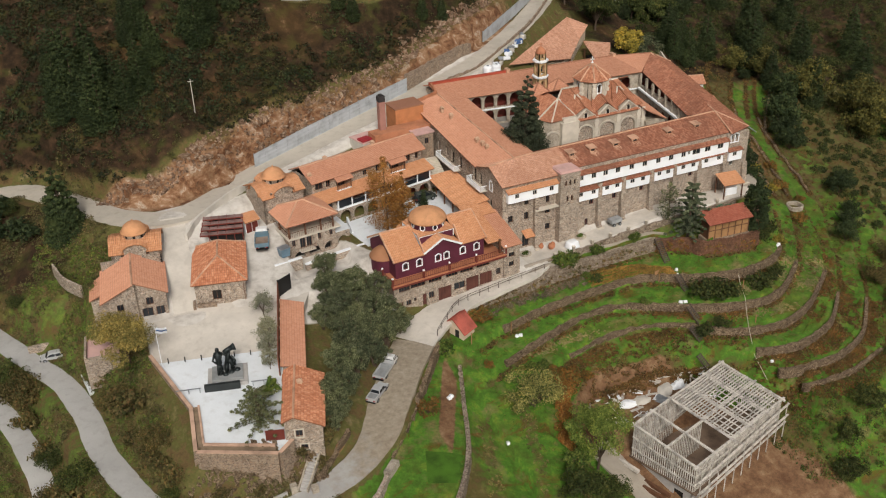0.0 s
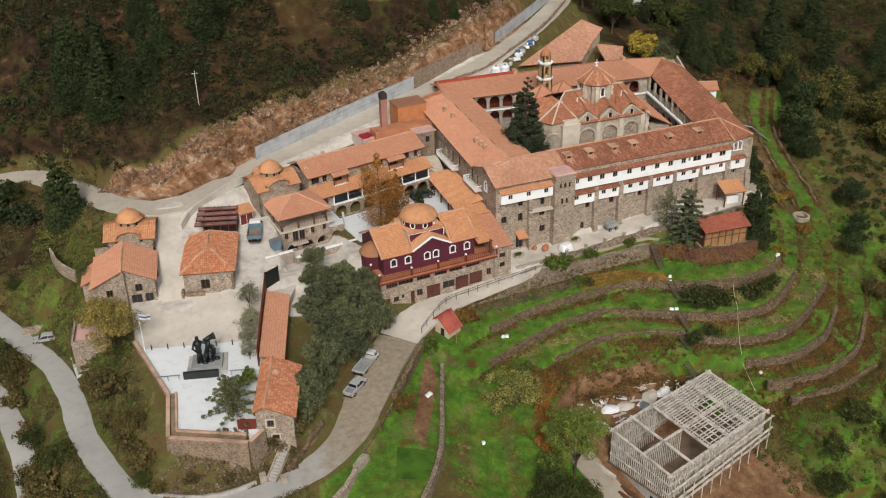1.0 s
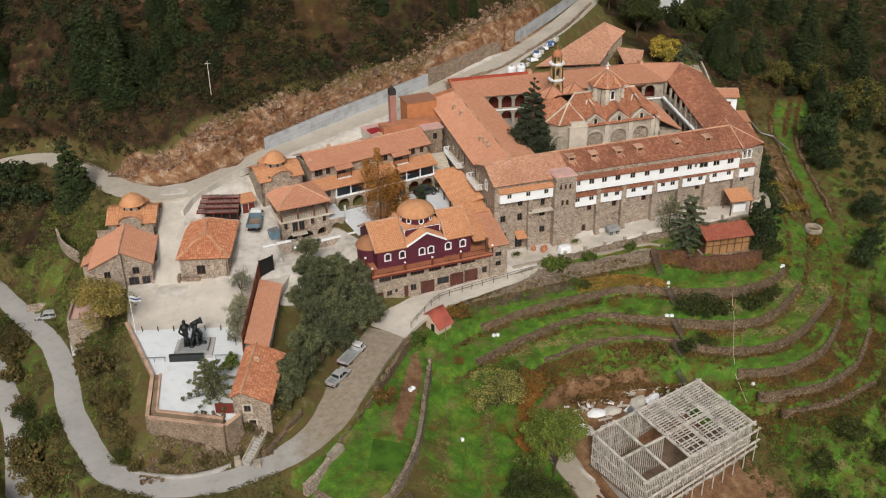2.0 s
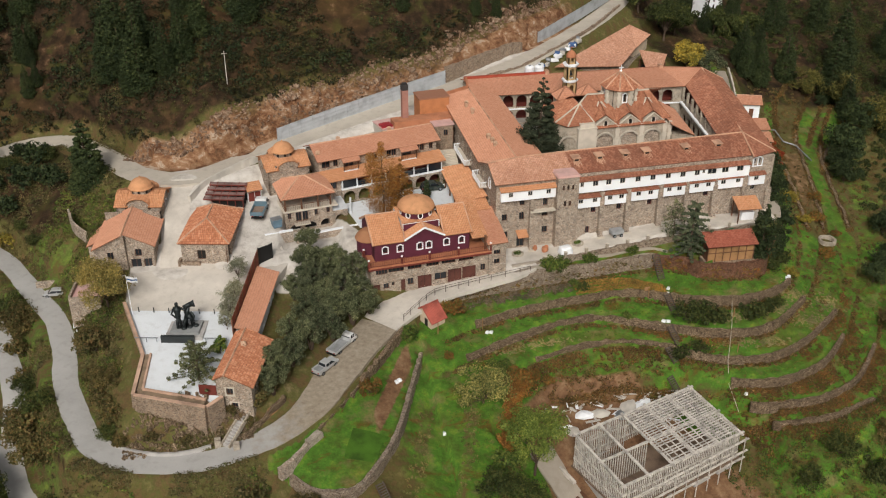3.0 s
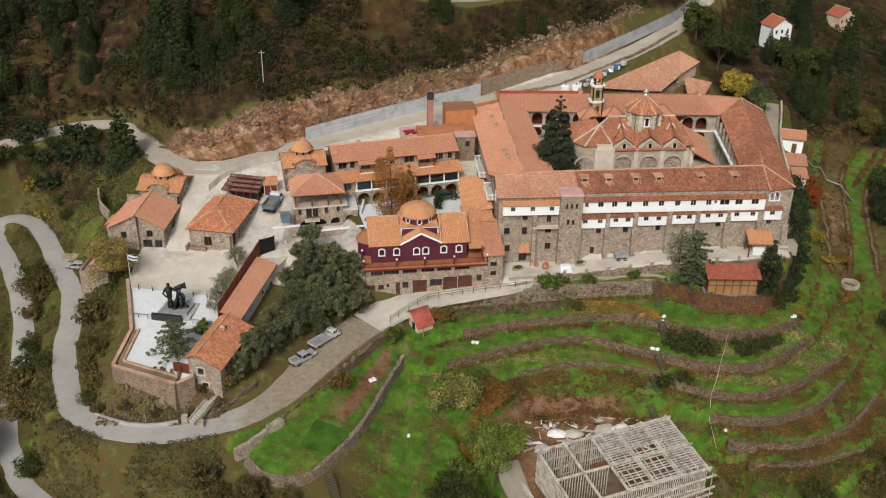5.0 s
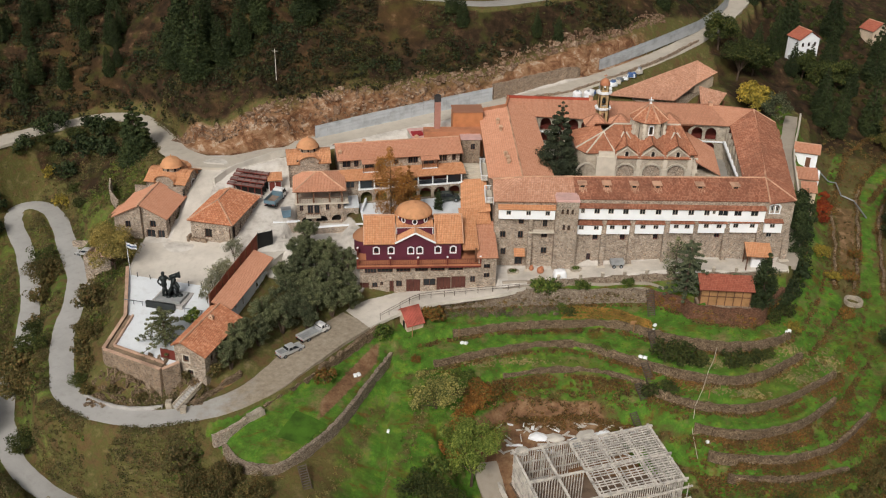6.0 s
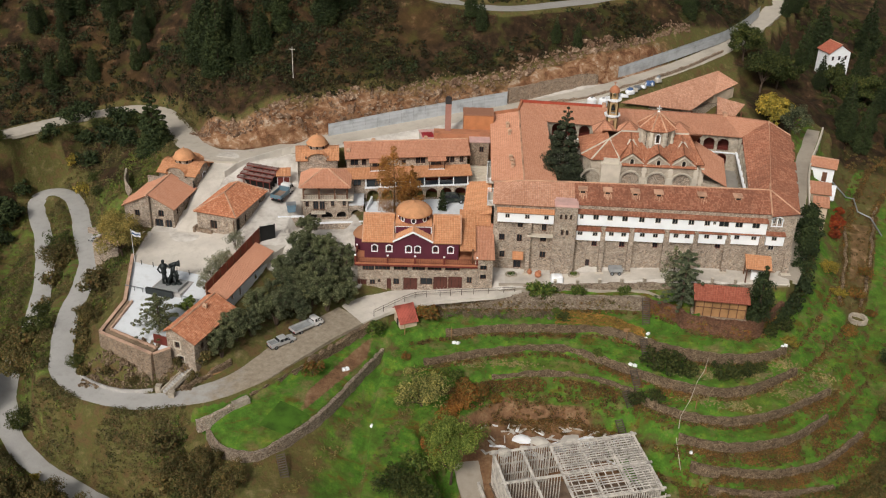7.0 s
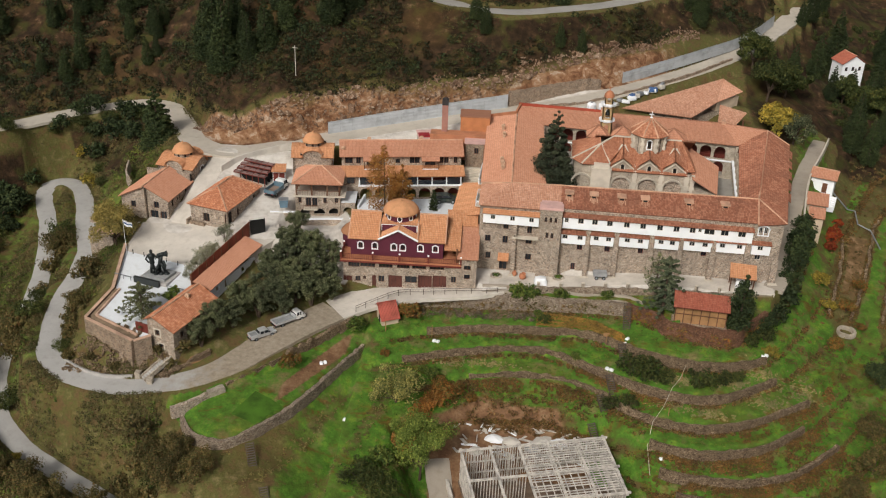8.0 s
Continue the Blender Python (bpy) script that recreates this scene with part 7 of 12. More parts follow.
sloped_slab("plaza_yard", [(9.2, 116.2), (24.0, 112.6), (27.2, 113.5), (33, 122.6), (31.6, 131), (27.0, 133), (24.6, 125.2), (16.3, 127), (12.8, 124.8), (8, 124.8)], 0.07, 1.2, CONC_ROAD, "pale concrete yard before the stone houses", "yard")
sloped_slab("plaza_paving", [(11.0, 98.8), (20.9, 95.2), (22.5, 99.5), (25.6, 107.5), (26.8, 112.9), (24.0, 112.6), (9.2, 116.2), (9.4, 115), (11.85, 105.6)], 0.08, 1.5, PAVING, "white paved memorial plaza", "plaza")


COPING = plain("faded_pink_coping", (0.56, 0.37, 0.27), 0.85, vary=0.25)


def plaza_walls():
    t = thing("plaza_retaining_wall", "tall buttressed stone retaining wall with terracotta coping", "wall", kind="structure")
    run = [(9.0, 117.5), (11.7, 105.6), (10.5, 98.2), (19.4, 94.0), (21.4, 95.4)]
    for (ax, ay), (bx, by) in zip(run, run[1:]):
        d = Vector((bx - ax, by - ay, 0))
        n = Vector((d.y, -d.x, 0)).normalized()
        k = max(1, round(d.length / 1.2))
        bm = bmesh.new()
        cap = bmesh.new()
        for i in range(k):
            p, q = Vector((ax, ay, 0)) + d * (i / k), Vector((ax, ay, 0)) + d * ((i + 1) / k)
            zp, zq = plaza_z(p.x, p.y) + 0.55, plaza_z(q.x, q.y) + 0.55
            rows = []
            for r, z in ((p, zp), (q, zq)):
                rows.append([bm.verts.new(v) for v in (r + Vector((0, 0, z)), r + Vector((0, 0, z)) - n * -0.45, r - n * -0.75 + Vector((0, 0, z - 5.5)), r + Vector((0, 0, z - 5.5)))])
            a, b = rows
            for m in range(4):
                bm.faces.new((a[m], a[(m + 1) % 4], b[(m + 1) % 4], b[m]))
            bm.faces.new(a), bm.faces.new(b[::-1])
            beam(cap, p + n * 0.2 + Vector((0, 0, zp + 0.05)), q + n * 0.2 + Vector((0, 0, zq + 0.05)), 0.5, 0.12)
        part("wall", bm, STONE_DARK, t)
        part("coping", cap, COPING, t, "pale terracotta coping")
    for x, y in ((13.2, 96.9), (15.4, 95.9), (17.4, 94.9)):
        bm = bmesh.new()
        m = pose(x, y, 0, 0, 0, -25)
        zt = plaza_z(x, y) + 0.1
        vs = [bm.verts.new(m @ Vector(v)) for v in ((-0.4, 0, zt), (0.4, 0, zt), (0.4, -1.3, -4.6), (-0.4, -1.3, -4.6), (-0.4, 0, -4.6), (0.4, 0, -4.6))]
        for f in ((0, 1, 2, 3), (0, 3, 4), (1, 5, 2), (3, 2, 5, 4), (0, 4, 5, 1)):
            bm.faces.new([vs[i] for i in f])
        part("buttress", bm, STONE_DARK, t)
    # inner flower bed kerbs
    bm = bmesh.new()
    for a, b in (((12.5, 105.9), (11.5, 99.2)), ((11.5, 99.2), (19.4, 95.5))):
        beam(bm, (*a, plaza_z(*a) + 0.25), (*b, plaza_z(*b) + 0.25), 0.26, 0.4)
    part("kerb", bm, COPING, t)
    bm = bmesh.new()
    for a, b in (((12.1, 105.8), (11.05, 98.9)), ((11.05, 98.75), (19.3, 94.85))):
        beam(bm, (*a, plaza_z(*a) + 0.2), (*b, plaza_z(*b) + 0.2), 0.62, 0.3)
    part("flower_bed_soil", bm, plain("garden_soil", (0.27, 0.195, 0.13), 0.95, vary=0.4, relief=0.6), t, "narrow bed of dark garden soil")
    for k in range(7):
        b = thing("bollard", "short dark iron bollard on the plaza", "bollard", group="bollards across the plaza")
        x = 10.8 + 2.1 * k
        y = 116.0 - 0.27 * (x - 9.2)
        bm = bmesh.new()
        lathe(bm, [(0.09, 0), (0.07, 0.1), (0.06, 0.7), (0.09, 0.78), (0.0, 0.85)], 8, (x, y, plaza_z(x, y) + 0.05))
        part("post", bm, BLACK, b)


plaza_walls()


def statue():
    x, y = 17.4, 109.9
    z = plaza_z(x, y) + 0.05
    t = thing("memorial_plinth", "low grey stone plinth with a dark inscribed front slab", "plinth", (x, y, z), -14)
    bm = bmesh.new()
    box(bm, -2.6, 2.6, -2.0, 2.2, -0.3, 0.3)
    part("step", bm, CONCRETE, t)
    bm = bmesh.new()
    box(bm, -2.0, 2.0, -1.5, 1.6, 0.3, 0.75)
    part("plinth", bm, plain("grey_granite", (0.30, 0.31, 0.31), 0.6, vary=0.2), t)
    bm = bmesh.new()
    box(bm, -3.0, 1.6, -2.6, -2.15, -0.3, 0.75)
    part("slab", bm, plain("black_marble", (0.03, 0.035, 0.035), 0.35, vary=0.2), t, "dark marble slab")
    bm = bmesh.new()
    # an upright form on two shafts, a leaning bulk beside it and a flared barrel on top
    for q in (-1.38, -0.82):
        tube(bm, ((q, 0.1, 0.7), (q + 0.05, 0.05, 1.6), (-1.08, 0.1, 2.7)), 0.2, 0.3, 8)
    lathe(bm, [(0.0, 0), (0.42, 0.0), (0.5, 0.35), (0.44, 0.8), (0.66, 1.5), (0.62, 1.85), (0.2, 2.05), (0.29, 2.3), (0.3, 2.5), (0.2, 2.72), (0.0, 2.78)], 12, (-1.08, 0.1, 2.55))
    tube(bm, ((-1.62, 0.1, 4.3), (-2.05, -0.1, 3.6), (-1.55, -0.3, 3.0)), 0.2, 0.14, 8)
    tube(bm, ((-0.55, 0.1, 4.25), (0.0, -0.25, 3.9), (0.45, -0.2, 4.1)), 0.2, 0.14, 8)
    tube(bm, ((0.05, 0.3, 0.7), (0.1, 0.2, 1.9), (0.45, 0.1, 3.0), (0.5, 0.2, 4.0)), 0.3, 0.5, 9)
    tube(bm, ((0.9, 0.2, 0.7), (1.05, 0.0, 1.7), (0.6, 0.1, 2.8)), 0.26, 0.42, 9)
    tube(bm, ((0.2, -0.1, 2.4), (-0.3, -0.5, 1.9), (-0.35, -0.5, 0.8)), 0.32, 0.18, 8)
    tube(bm, ((0.9, 0.0, 3.2), (1.35, -0.3, 2.4), (1.2, -0.4, 1.7)), 0.24, 0.15, 8)
    tube(bm, ((-0.1, 0.2, 4.1), (0.7, 0.2, 4.3), (1.3, 0.15, 4.4)), 0.3, 0.42, 12)
    tube(bm, ((1.26, 0.15, 4.39), (1.72, 0.12, 4.45)), 0.42, 0.58, 12)
    for q in range(9):
        r = 0.3 + 0.08 * (q % 3)
        lathe(bm, [(0.0, -0.2), (r * 1.2, -0.1), (r, r * 0.5), (r * 0.45, r * 0.95), (0.0, r)], 7, (-1.1 + 0.32 * q, 0.5 * math.sin(2.1 * q), 0.72))
    bmesh.ops.recalc_face_normals(bm, faces=bm.faces[:])
    me2 = mesh_of("statue", bm, BRONZE)
    me2.polygons.foreach_set("use_smooth", [True] * len(me2.polygons))
    s = tagged(new("statue", me2), "dark bronze statue of an upright form beside a leaning one", "statue")
    s.matrix_world = t.matrix_world @ Matrix.Rotation(radians(27), 4, "Z") @ Matrix.Diagonal((0.87, 0.87, 0.92, 1))
    r = thing("low_rail", "low metal rail beside the plinth", "rail", (x, y, z), -14)
    bm = bmesh.new()
    for a in (-6.4, 3.2):
        for k in range(3):
            beam(bm, (a + 1.4 * k, -2.5, -0.2), (a + 1.4 * k, -2.5, 0.5), 0.08, 0.08)
        beam(bm, (a - 0.2, -2.5, 0.5), (a + 3.0, -2.5, 0.5), 0.1, 0.1)
    part_each("bar", bm, GREYMETAL, r)


statue()


def stone_house():
    t = thing("stone_house", "two-storey stone house with a gabled terracotta roof and garage doors", "house", (4.7, 126.6, 0), -8)
    W, D, ze, zr = 8.5, 9.2, 7.75, 9.9
    for u0, u1, y, wins in ((0, 4.5, 0, [(2.2, 5.9, 0.8, 1.1), (2.6, 3.0, 1.0, 1.3, True)]), (4.5, W, 0.6, [(1.7, 6.0, 0.85, 1.1), (1.2, 3.4, 1.5, 2.1), (2.95, 3.4, 1.2, 2.1)])):
        facade(t, "wall", (u0, y), (u1, y), 1, ze, 0.45, STONE, wins, WOOD)
        bm = bmesh.new()
        m = W / 2
        top = lambda u: ze + (zr - ze) * (1 - abs(u - m) / m)
        pts = [(u0, ze), (u1, ze), (u1, top(u1)), *([(m, zr)] if u0 < m < u1 else []), (u0, top(u0))]
        a = [bm.verts.new((u, y, z - 0.02)) for u, z in pts]
        b = [bm.verts.new((u, y + 0.45, z - 0.02)) for u, z in pts]
        bm.faces.new(a), bm.faces.new(b[::-1])
        for k in range(len(pts)):
            bm.faces.new((a[k], a[(k + 1) % len(pts)], b[(k + 1) % len(pts)], b[k]))
        part("gable", bm, STONE, t)
    facade(t, "wall", (W, 1.05), (W, D), 1, ze, 0.45, STONE, [(1.2, 6.0, 0.7, 1.1), (3.0, 6.4, 0.5, 0.6), (3.8, 6.4, 0.5, 0.6), (6.0, 6.3, 0.8, 1.2), (1.6, 4.3, 0.6, 0.9)], WOOD)
    bm = bmesh.new()
    wall_bm(bm, (0, D), (0, 0.45), 1, ze, 0.45)
    wall_bm(bm, (W, D), (0, D), 1, zr - 0.6, 0.3)
    box(bm, 0.7, W - 0.7, 1.4, D - 0.4, 1, ze)
    part("side_wall", bm, STONE, t)
    o = 0.35
    m = W / 2
    pl = [[(W + o, 0.2, ze - 0.15), (W + o, D + 0.2, ze - 0.15), (m, D + 0.2, zr), (m, 0.2, zr)], [(-o, D + 0.2, ze - 0.15), (-o, -o, ze - 0.15), (m, -o, zr), (m, D + 0.2, zr)]]
    roof_ob("roof", pl, TILE_NEW, t, [((m, -o, zr), (m, D + 0.2, zr))])
    bm = bmesh.new()
    box(bm, W - 0.15, W + 0.1, D - 0.3, D - 0.1, 3, 9.2)
    part("drainpipe", bm, BLACK, t)
    # lean-to and flat terrace on the west side
    roof_ob("lean_to_roof", [[(-2.0, 3.2, 6.4), (-2.0, 8.8, 6.4), (-0.2, 8.8, 7.2), (-0.2, 3.2, 7.2)]], TILE_NEW, t)
    bm = bmesh.new()
    box(bm, -1.8, -0.02, 3.4, 8.6, 1, 6.4)
    part("lean_to_wall", bm, STONE, t)
    s = thing("side_terrace", "raised pink terrace with a pale parapet", "terrace", (4.7, 126.6, 0), -8, kind="structure")
    bm = bmesh.new()
    box(bm, -3.0, 1.2, -5.5, -0.3, -2, 2.6)
    part("floor", bm, PINK, s)
    bm = bmesh.new()
    box(bm, -3.3, -3.0, -5.5, -0.3, -2, 3.2)
    box(bm, -3.3, 1.2, -5.8, -5.5, -2, 3.0)
    part("parapet", bm, STONE, s)


stone_house()


def tiled_house():
    t = thing("tiled_house", "low stone house under a hipped roof of rusty hand-made tiles", "house", (17.2, 125.85, 0), -13.8)
    W, D, ze, zr = 7.1, 10.9, 7.65, 10.1
    facade(t, "wall", (0, 0), (W, 0), 2, ze, 0.45, STONE, [(3.0, 4.85, 1.3, 1.6)], WOOD, None, DARK)
    facade(t, "wall", (W, 0.45), (W, D), 2, ze, 0.45, STONE, [(0.3, 4.45, 2.0, 2.6), (3.2, 5.2, 0.8, 1.5), (8.6, 6.0, 0.8, 0.9)], WOOD, None, DARK)
    bm = bmesh.new()
    wall_bm(bm, (0, D), (0, 0.45), 2, ze, 0.45)
    wall_bm(bm, (W, D), (0, D), 2, ze, 0.45)
    box(bm, 0.8, W - 0.8, 0.9, D - 0.9, 2, ze - 0.1)
    part("side_wall", bm, STONE, t)
    pl, rd = hip_planes(-0.4, W + 0.4, -0.4, D + 0.4, ze, zr, "y", 3.8, 3.2)
    roof_ob("roof", pl, TILE_RUST, t, rd, None, "uneven rusty clay tiles")
    bm = bmesh.new()
    box(bm, -0.5, -0.1, -0.9, 0.4, 3.0, 5.0)
    box(bm, 0.0, 2.8, -0.6, -0.2, 3.0, 4.7)
    part("bench", bm, STONE_DARK, t)


tiled_house()


def domed_chapel(at, rz, zg, ze, rdome, label, front_door=True):
    t = thing("chapel", label, "chapel", (*at, 0), rz, group="domed chapels")
    a = 3.5
    roofc = TILE_ORANGE
    door = [(a, zg + 0.2, 0.95, 2.2, True), (1.4, ze - 1.9, 0.5, 0.8, True)]
    for i, (p, q) in enumerate((((-a, -a + 0.4), (a, -a + 0.4)), ((a, -a + 0.4), (a, a)), ((a, a), (-a, a)), ((-a, a), (-a, -a + 0.4)))):
        holes = [(1.6, zg + 2.2, 0.5, 0.9, True), (5.2, zg + 2.2, 0.5, 0.9, True)] if i != 1 else [(3.3, zg + 0.1, 1.1, 2.3, True), (3.3, ze - 0.75, 0.4, 0.6, True)]
        bm = bmesh.new()
        wall_bm(bm, p, q, zg - 3, ze, 0.4, holes)
        part("wall", bm, STONE, t)
        for h in holes:
            window_parts(t, p, q, 0.4, *h[:4], WOOD, DARK, True, WHITE if h[2] > 1 else None, 1)
    bm = bmesh.new()
    box(bm, -a + 0.6, a - 0.6, -a + 1, a - 0.6, zg - 3, ze - 0.1)
    part("inner_core", bm, DARK, t)
    # crossing barrel roofs
    h = ze + 1.25
    for s in (-1, 1):
        for ax in "xy":
            segs = []
            w = 1.75
            for k in range(6):
                a0, a1 = math.pi * k / 6, math.pi * (k + 1) / 6
                e = a + 0.35
                if ax == "x":
                    q = [(s * e, -w * 1.05 * math.cos(a0), ze + 1.3 * math.sin(a0)), (s * 0.9, -w * 1.05 * math.cos(a0), ze + 1.3 * math.sin(a0)), (s * 0.9, -w * 1.05 * math.cos(a1), ze + 1.3 * math.sin(a1)), (s * e, -w * 1.05 * math.cos(a1), ze + 1.3 * math.sin(a1))]
                else:
                    e2 = s * e + (0.4 if s < 0 else 0)
                    q = [(-w * 1.05 * math.cos(a0), e2, ze + 1.3 * math.sin(a0)), (-w * 1.05 * math.cos(a0), s * 0.9, ze + 1.3 * math.sin(a0)), (-w * 1.05 * math.cos(a1), s * 0.9, ze + 1.3 * math.sin(a1)), (-w * 1.05 * math.cos(a1), e2, ze + 1.3 * math.sin(a1))]
                segs.append(q)
            roof_ob("arm_roof", segs, roofc, t, thick=0.1, weld=True)
            bm = bmesh.new()
            pts = [(w * math.cos(math.pi * k / 10), 1.25 * math.sin(math.pi * k / 10)) for k in range(11)]
            e = a - 0.02
            if ax == "x":
                v0 = [bm.verts.new((s * e, u, ze + v)) for u, v in pts]
                v1 = [bm.verts.new((s * (e - 0.4), u, ze + v)) for u, v in pts]
            else:
                e2 = s * e + (0.4 if s < 0 else 0)
                v0 = [bm.verts.new((u, e2, ze + v)) for u, v in pts]
                v1 = [bm.verts.new((u, e2 - s * 0.4, ze + v)) for u, v in pts]
            bm.faces.new(v0), bm.faces.new(v1[::-1])
            for k in range(10):
                bm.faces.new((v0[k], v0[k + 1], v1[k + 1], v1[k]))
            part("gable", bm, STONE, t)
    for sx in (-1, 1):
        for sy in (-1, 1):
            x0, x1 = sorted((sx * (a + 0.3), sx * 1.6))
            yo = sy * (a + 0.3) + (0.4 if sy < 0 else 0)
            roof_ob("corner_roof", [[(x0, yo, ze - 0.1), (x1, yo, ze - 0.1), (x1, sy * 1.6, ze + 0.75), (x0, sy * 1.6, ze + 0.75)]], roofc, t, thick=0.1)
    bm = bmesh.new()
    lathe(bm, [(rdome - 0.2, ze + 0.4), (rdome - 0.2, ze + 2.15), (0, ze + 2.15)], 24)
    dr = part("drum", bm, STONE, t)
    for k in range(8):
        an = radians(-90 + 45 * k)
        bm = bmesh.new()
        box(bm, -0.17, 0.17, -0.05, 0.05, 0, 0.6, pose((rdome - 0.2) * math.cos(an), (rdome - 0.2) * math.sin(an), ze + 1.3, 0, 0, math.degrees(an) + 90))
        part("window", bm, DARK, dr)
    bm = bmesh.new()
    lathe(bm, [(rdome + 0.22, ze + 2.0), (rdome + 0.24, ze + 2.12)] + [(rdome * math.cos(radians(q)), ze + 2.12 + rdome * 0.8 * math.sin(radians(q))) for q in range(4, 88, 8)] + [(0.12, ze + 2.14 + rdome * 0.8), (0.1, ze + 2.45 + rdome * 0.8), (0, ze + 2.5 + rdome * 0.8)], 28)
    part("dome", bm, bpy.data.materials["dome_tiles"], t, "orange tiled dome", True)
    bm = bmesh.new()
    lathe(bm, [(1.5, zg - 2), (1.5, ze - 0.8), (0, ze - 0.8)], 14, (0, a, 0), 0, 180)
    ap = part("apse", bm, STONE, t)
    return t


domed_chapel((11.7, 138.7), -12, 6.9, 9.75, 1.75, "small domed stone chapel with orange tile roofs beside the road")
domed_chapel((34.6, 143.0), 10, 9.4, 11.9, 1.7, "small domed stone chapel with orange roofs beside the guest house")
bm = bmesh.new()
box(bm, 3.6, 5.0, -3.4, 3.6, 4, 7.4)
w = tagged(part("chapel_step", bm, TERRACOTTA), "terracotta paved step along the chapel", "step", kind="structure")
w.matrix_world = pose(11.7, 138.7, 0, 0, 0, -12)


FENCE_RED = plain("red_brown_boards", (0.30, 0.09, 0.055), 0.8, vary=0.3)


def annex_and_cottage():
    t = thing("long_annex", "long low annex with a sloping terracotta roof and white wall", "building", (24.1, 107.4, 0), -17)
    W, L = 2.75, 14.3
    bm = bmesh.new()
    wall_bm(bm, (W, 0), (W, L), 0, 2.6, 0.3, [(2.0, 1.4, 0.9, 0.9), (4.3, 0.9, 0.8, 1.5), (9, 1.5, 0.9, 0.9)])
    part("wall", bm, WHITE, t, "white plastered wall")
    bm = bmesh.new()
    wall_bm(bm, (0.1, 0), (W - 0.3, 0), 0, 2.6, 0.3)
    wall_bm(bm, (0.1, L), (0.1, 0.3), 0, 3.5, 0.3)
    box(bm, 0.5, W - 0.4, 0.4, L - 0.2, 0, 2.5)
    part("back_wall", bm, STONE, t)
    roof_ob("roof", [[(W + 0.4, -0.3, 2.7), (W + 0.4, L, 3.9), (-0.2, L, 4.8), (-0.2, -0.3, 3.4)]], TILE_NEW, t)
    f = thing("board_fence", "tall red-brown boarded fence along the annex", "fence", (24.1, 107.4, 0), -17)
    n = 44
    for k in range(n):
        y = -0.4 + 16.4 * k / n
        zb = plaza_z(24.1 + y * 0.292, 107.4 + y * 0.956)
        bm = bmesh.new()
        box(bm, -0.42, -0.36, y, y + 0.35, zb - 0.2, zb + 2.9)
        part("board", bm, FENCE_RED, f)
    bm = bmesh.new()
    for k in range(9):
        y = -0.3 + 2.0 * k
        zb = plaza_z(24.1 + y * 0.292, 107.4 + y * 0.956)
        box(bm, -0.35, -0.25, y - 0.05, y + 0.05, zb - 0.3, zb + 2.95)
    part_each("post", bm, WOOD, f)
    g = thing("black_gate", "black steel gate leaf standing open", "gate", (28.5, 122.9, plaza_z(29.5, 122.9)), 28)
    bm = bmesh.new()
    box(bm, 0, 2.4, -0.04, 0.04, 0.1, 2.9)
    for x in (0.0, 2.4):
        box(bm, x - 0.08, x + 0.08, -0.08, 0.08, 0.0, 3.0)
    part("leaf", bm, BLACK, g)

    h = thing("stone_cottage", "stone cottage with a rusty tiled gable roof", "cottage", (20.9, 96.0, 0), -18.3)
    W, D, xr, zw, ze, zr = 4.6, 10.4, 1.2, 3.35, 2.35, 4.0
    facade(h, "wall", (0, 0), (W, 0), -4.5, ze, 0.4, STONE, [(1.7, 0.9, 0.75, 0.95), (2.2, -1.1, 0.75, 0.7)], WOOD, TRIM)
    facade(h, "wall", (W, 0.4), (W, D), -4.5, ze, 0.4, STONE, [(1.6, 0.4, 0.7, 1.0), (4.2, 0.5, 0.7, 1.0), (6.6, 0.5, 0.7, 0.8), (8.6, 0.5, 0.6, 0.8)], WOOD)
    bm = bmesh.new()
    wall_bm(bm, (0, D), (0, 0.4), -4.5, zw, 0.4)
    wall_bm(bm, (W, D), (0, D), -4.5, ze, 0.4)
    for y in (0.0, D - 0.4):
        vs = [bm.verts.new((x, yy, z)) for yy in (y, y + 0.4) for x, z in ((0, ze), (W, ze), (xr, zr - 0.05), (0, zw))]
        for f2 in ((0, 1, 2, 3), (7, 6, 5, 4), (1, 5, 6, 2), (2, 6, 7, 3)):
            bm.faces.new([vs[i] for i in f2])
    box(bm, 0.7, W - 0.7, 0.8, D - 0.8, -4.5, ze - 0.1)
    part("side_wall", bm, STONE, h)
    pl = [[(W + 0.35, -0.35, ze - 0.1), (W + 0.35, D + 0.3, ze - 0.1), (xr, D + 0.3, zr), (xr, -0.35, zr)], [(-0.3, D + 0.3, zw - 0.1), (-0.3, -0.35, zw - 0.1), (xr, -0.35, zr), (xr, D + 0.3, zr)]]
    roof_ob("roof", pl, TILE_RUST, h, [((xr, -0.35, zr), (xr, D + 0.3, zr))], None, "rusty hand-made tiles with pale edges")
    m = h.matrix_world @ Vector((1.9, 7.0, 3.6))
    chimney_pot(m.x, m.y, m.z, 0.4)
    bm = bmesh.new()
    box(bm, -2.4, -0.1, 0.1, 0.2, -0.5, 2.1)
    part("panel_fence", bm, MAROON, h, "maroon board panel")
    p = thing("brick_planter", "low terracotta planter wall at the cottage corner", "planter", (24.2, 105.4, plaza_z(24, 105)), -20)
    bm = bmesh.new()
    box(bm, -0.8, 2.2, -0.2, 0.2, 0, 0.7)
    box(bm, -0.8, -0.4, -0.2, 1.4, 0, 0.7)
    part("kerb", bm, TERRACOTTA, p)


annex_and_cottage()


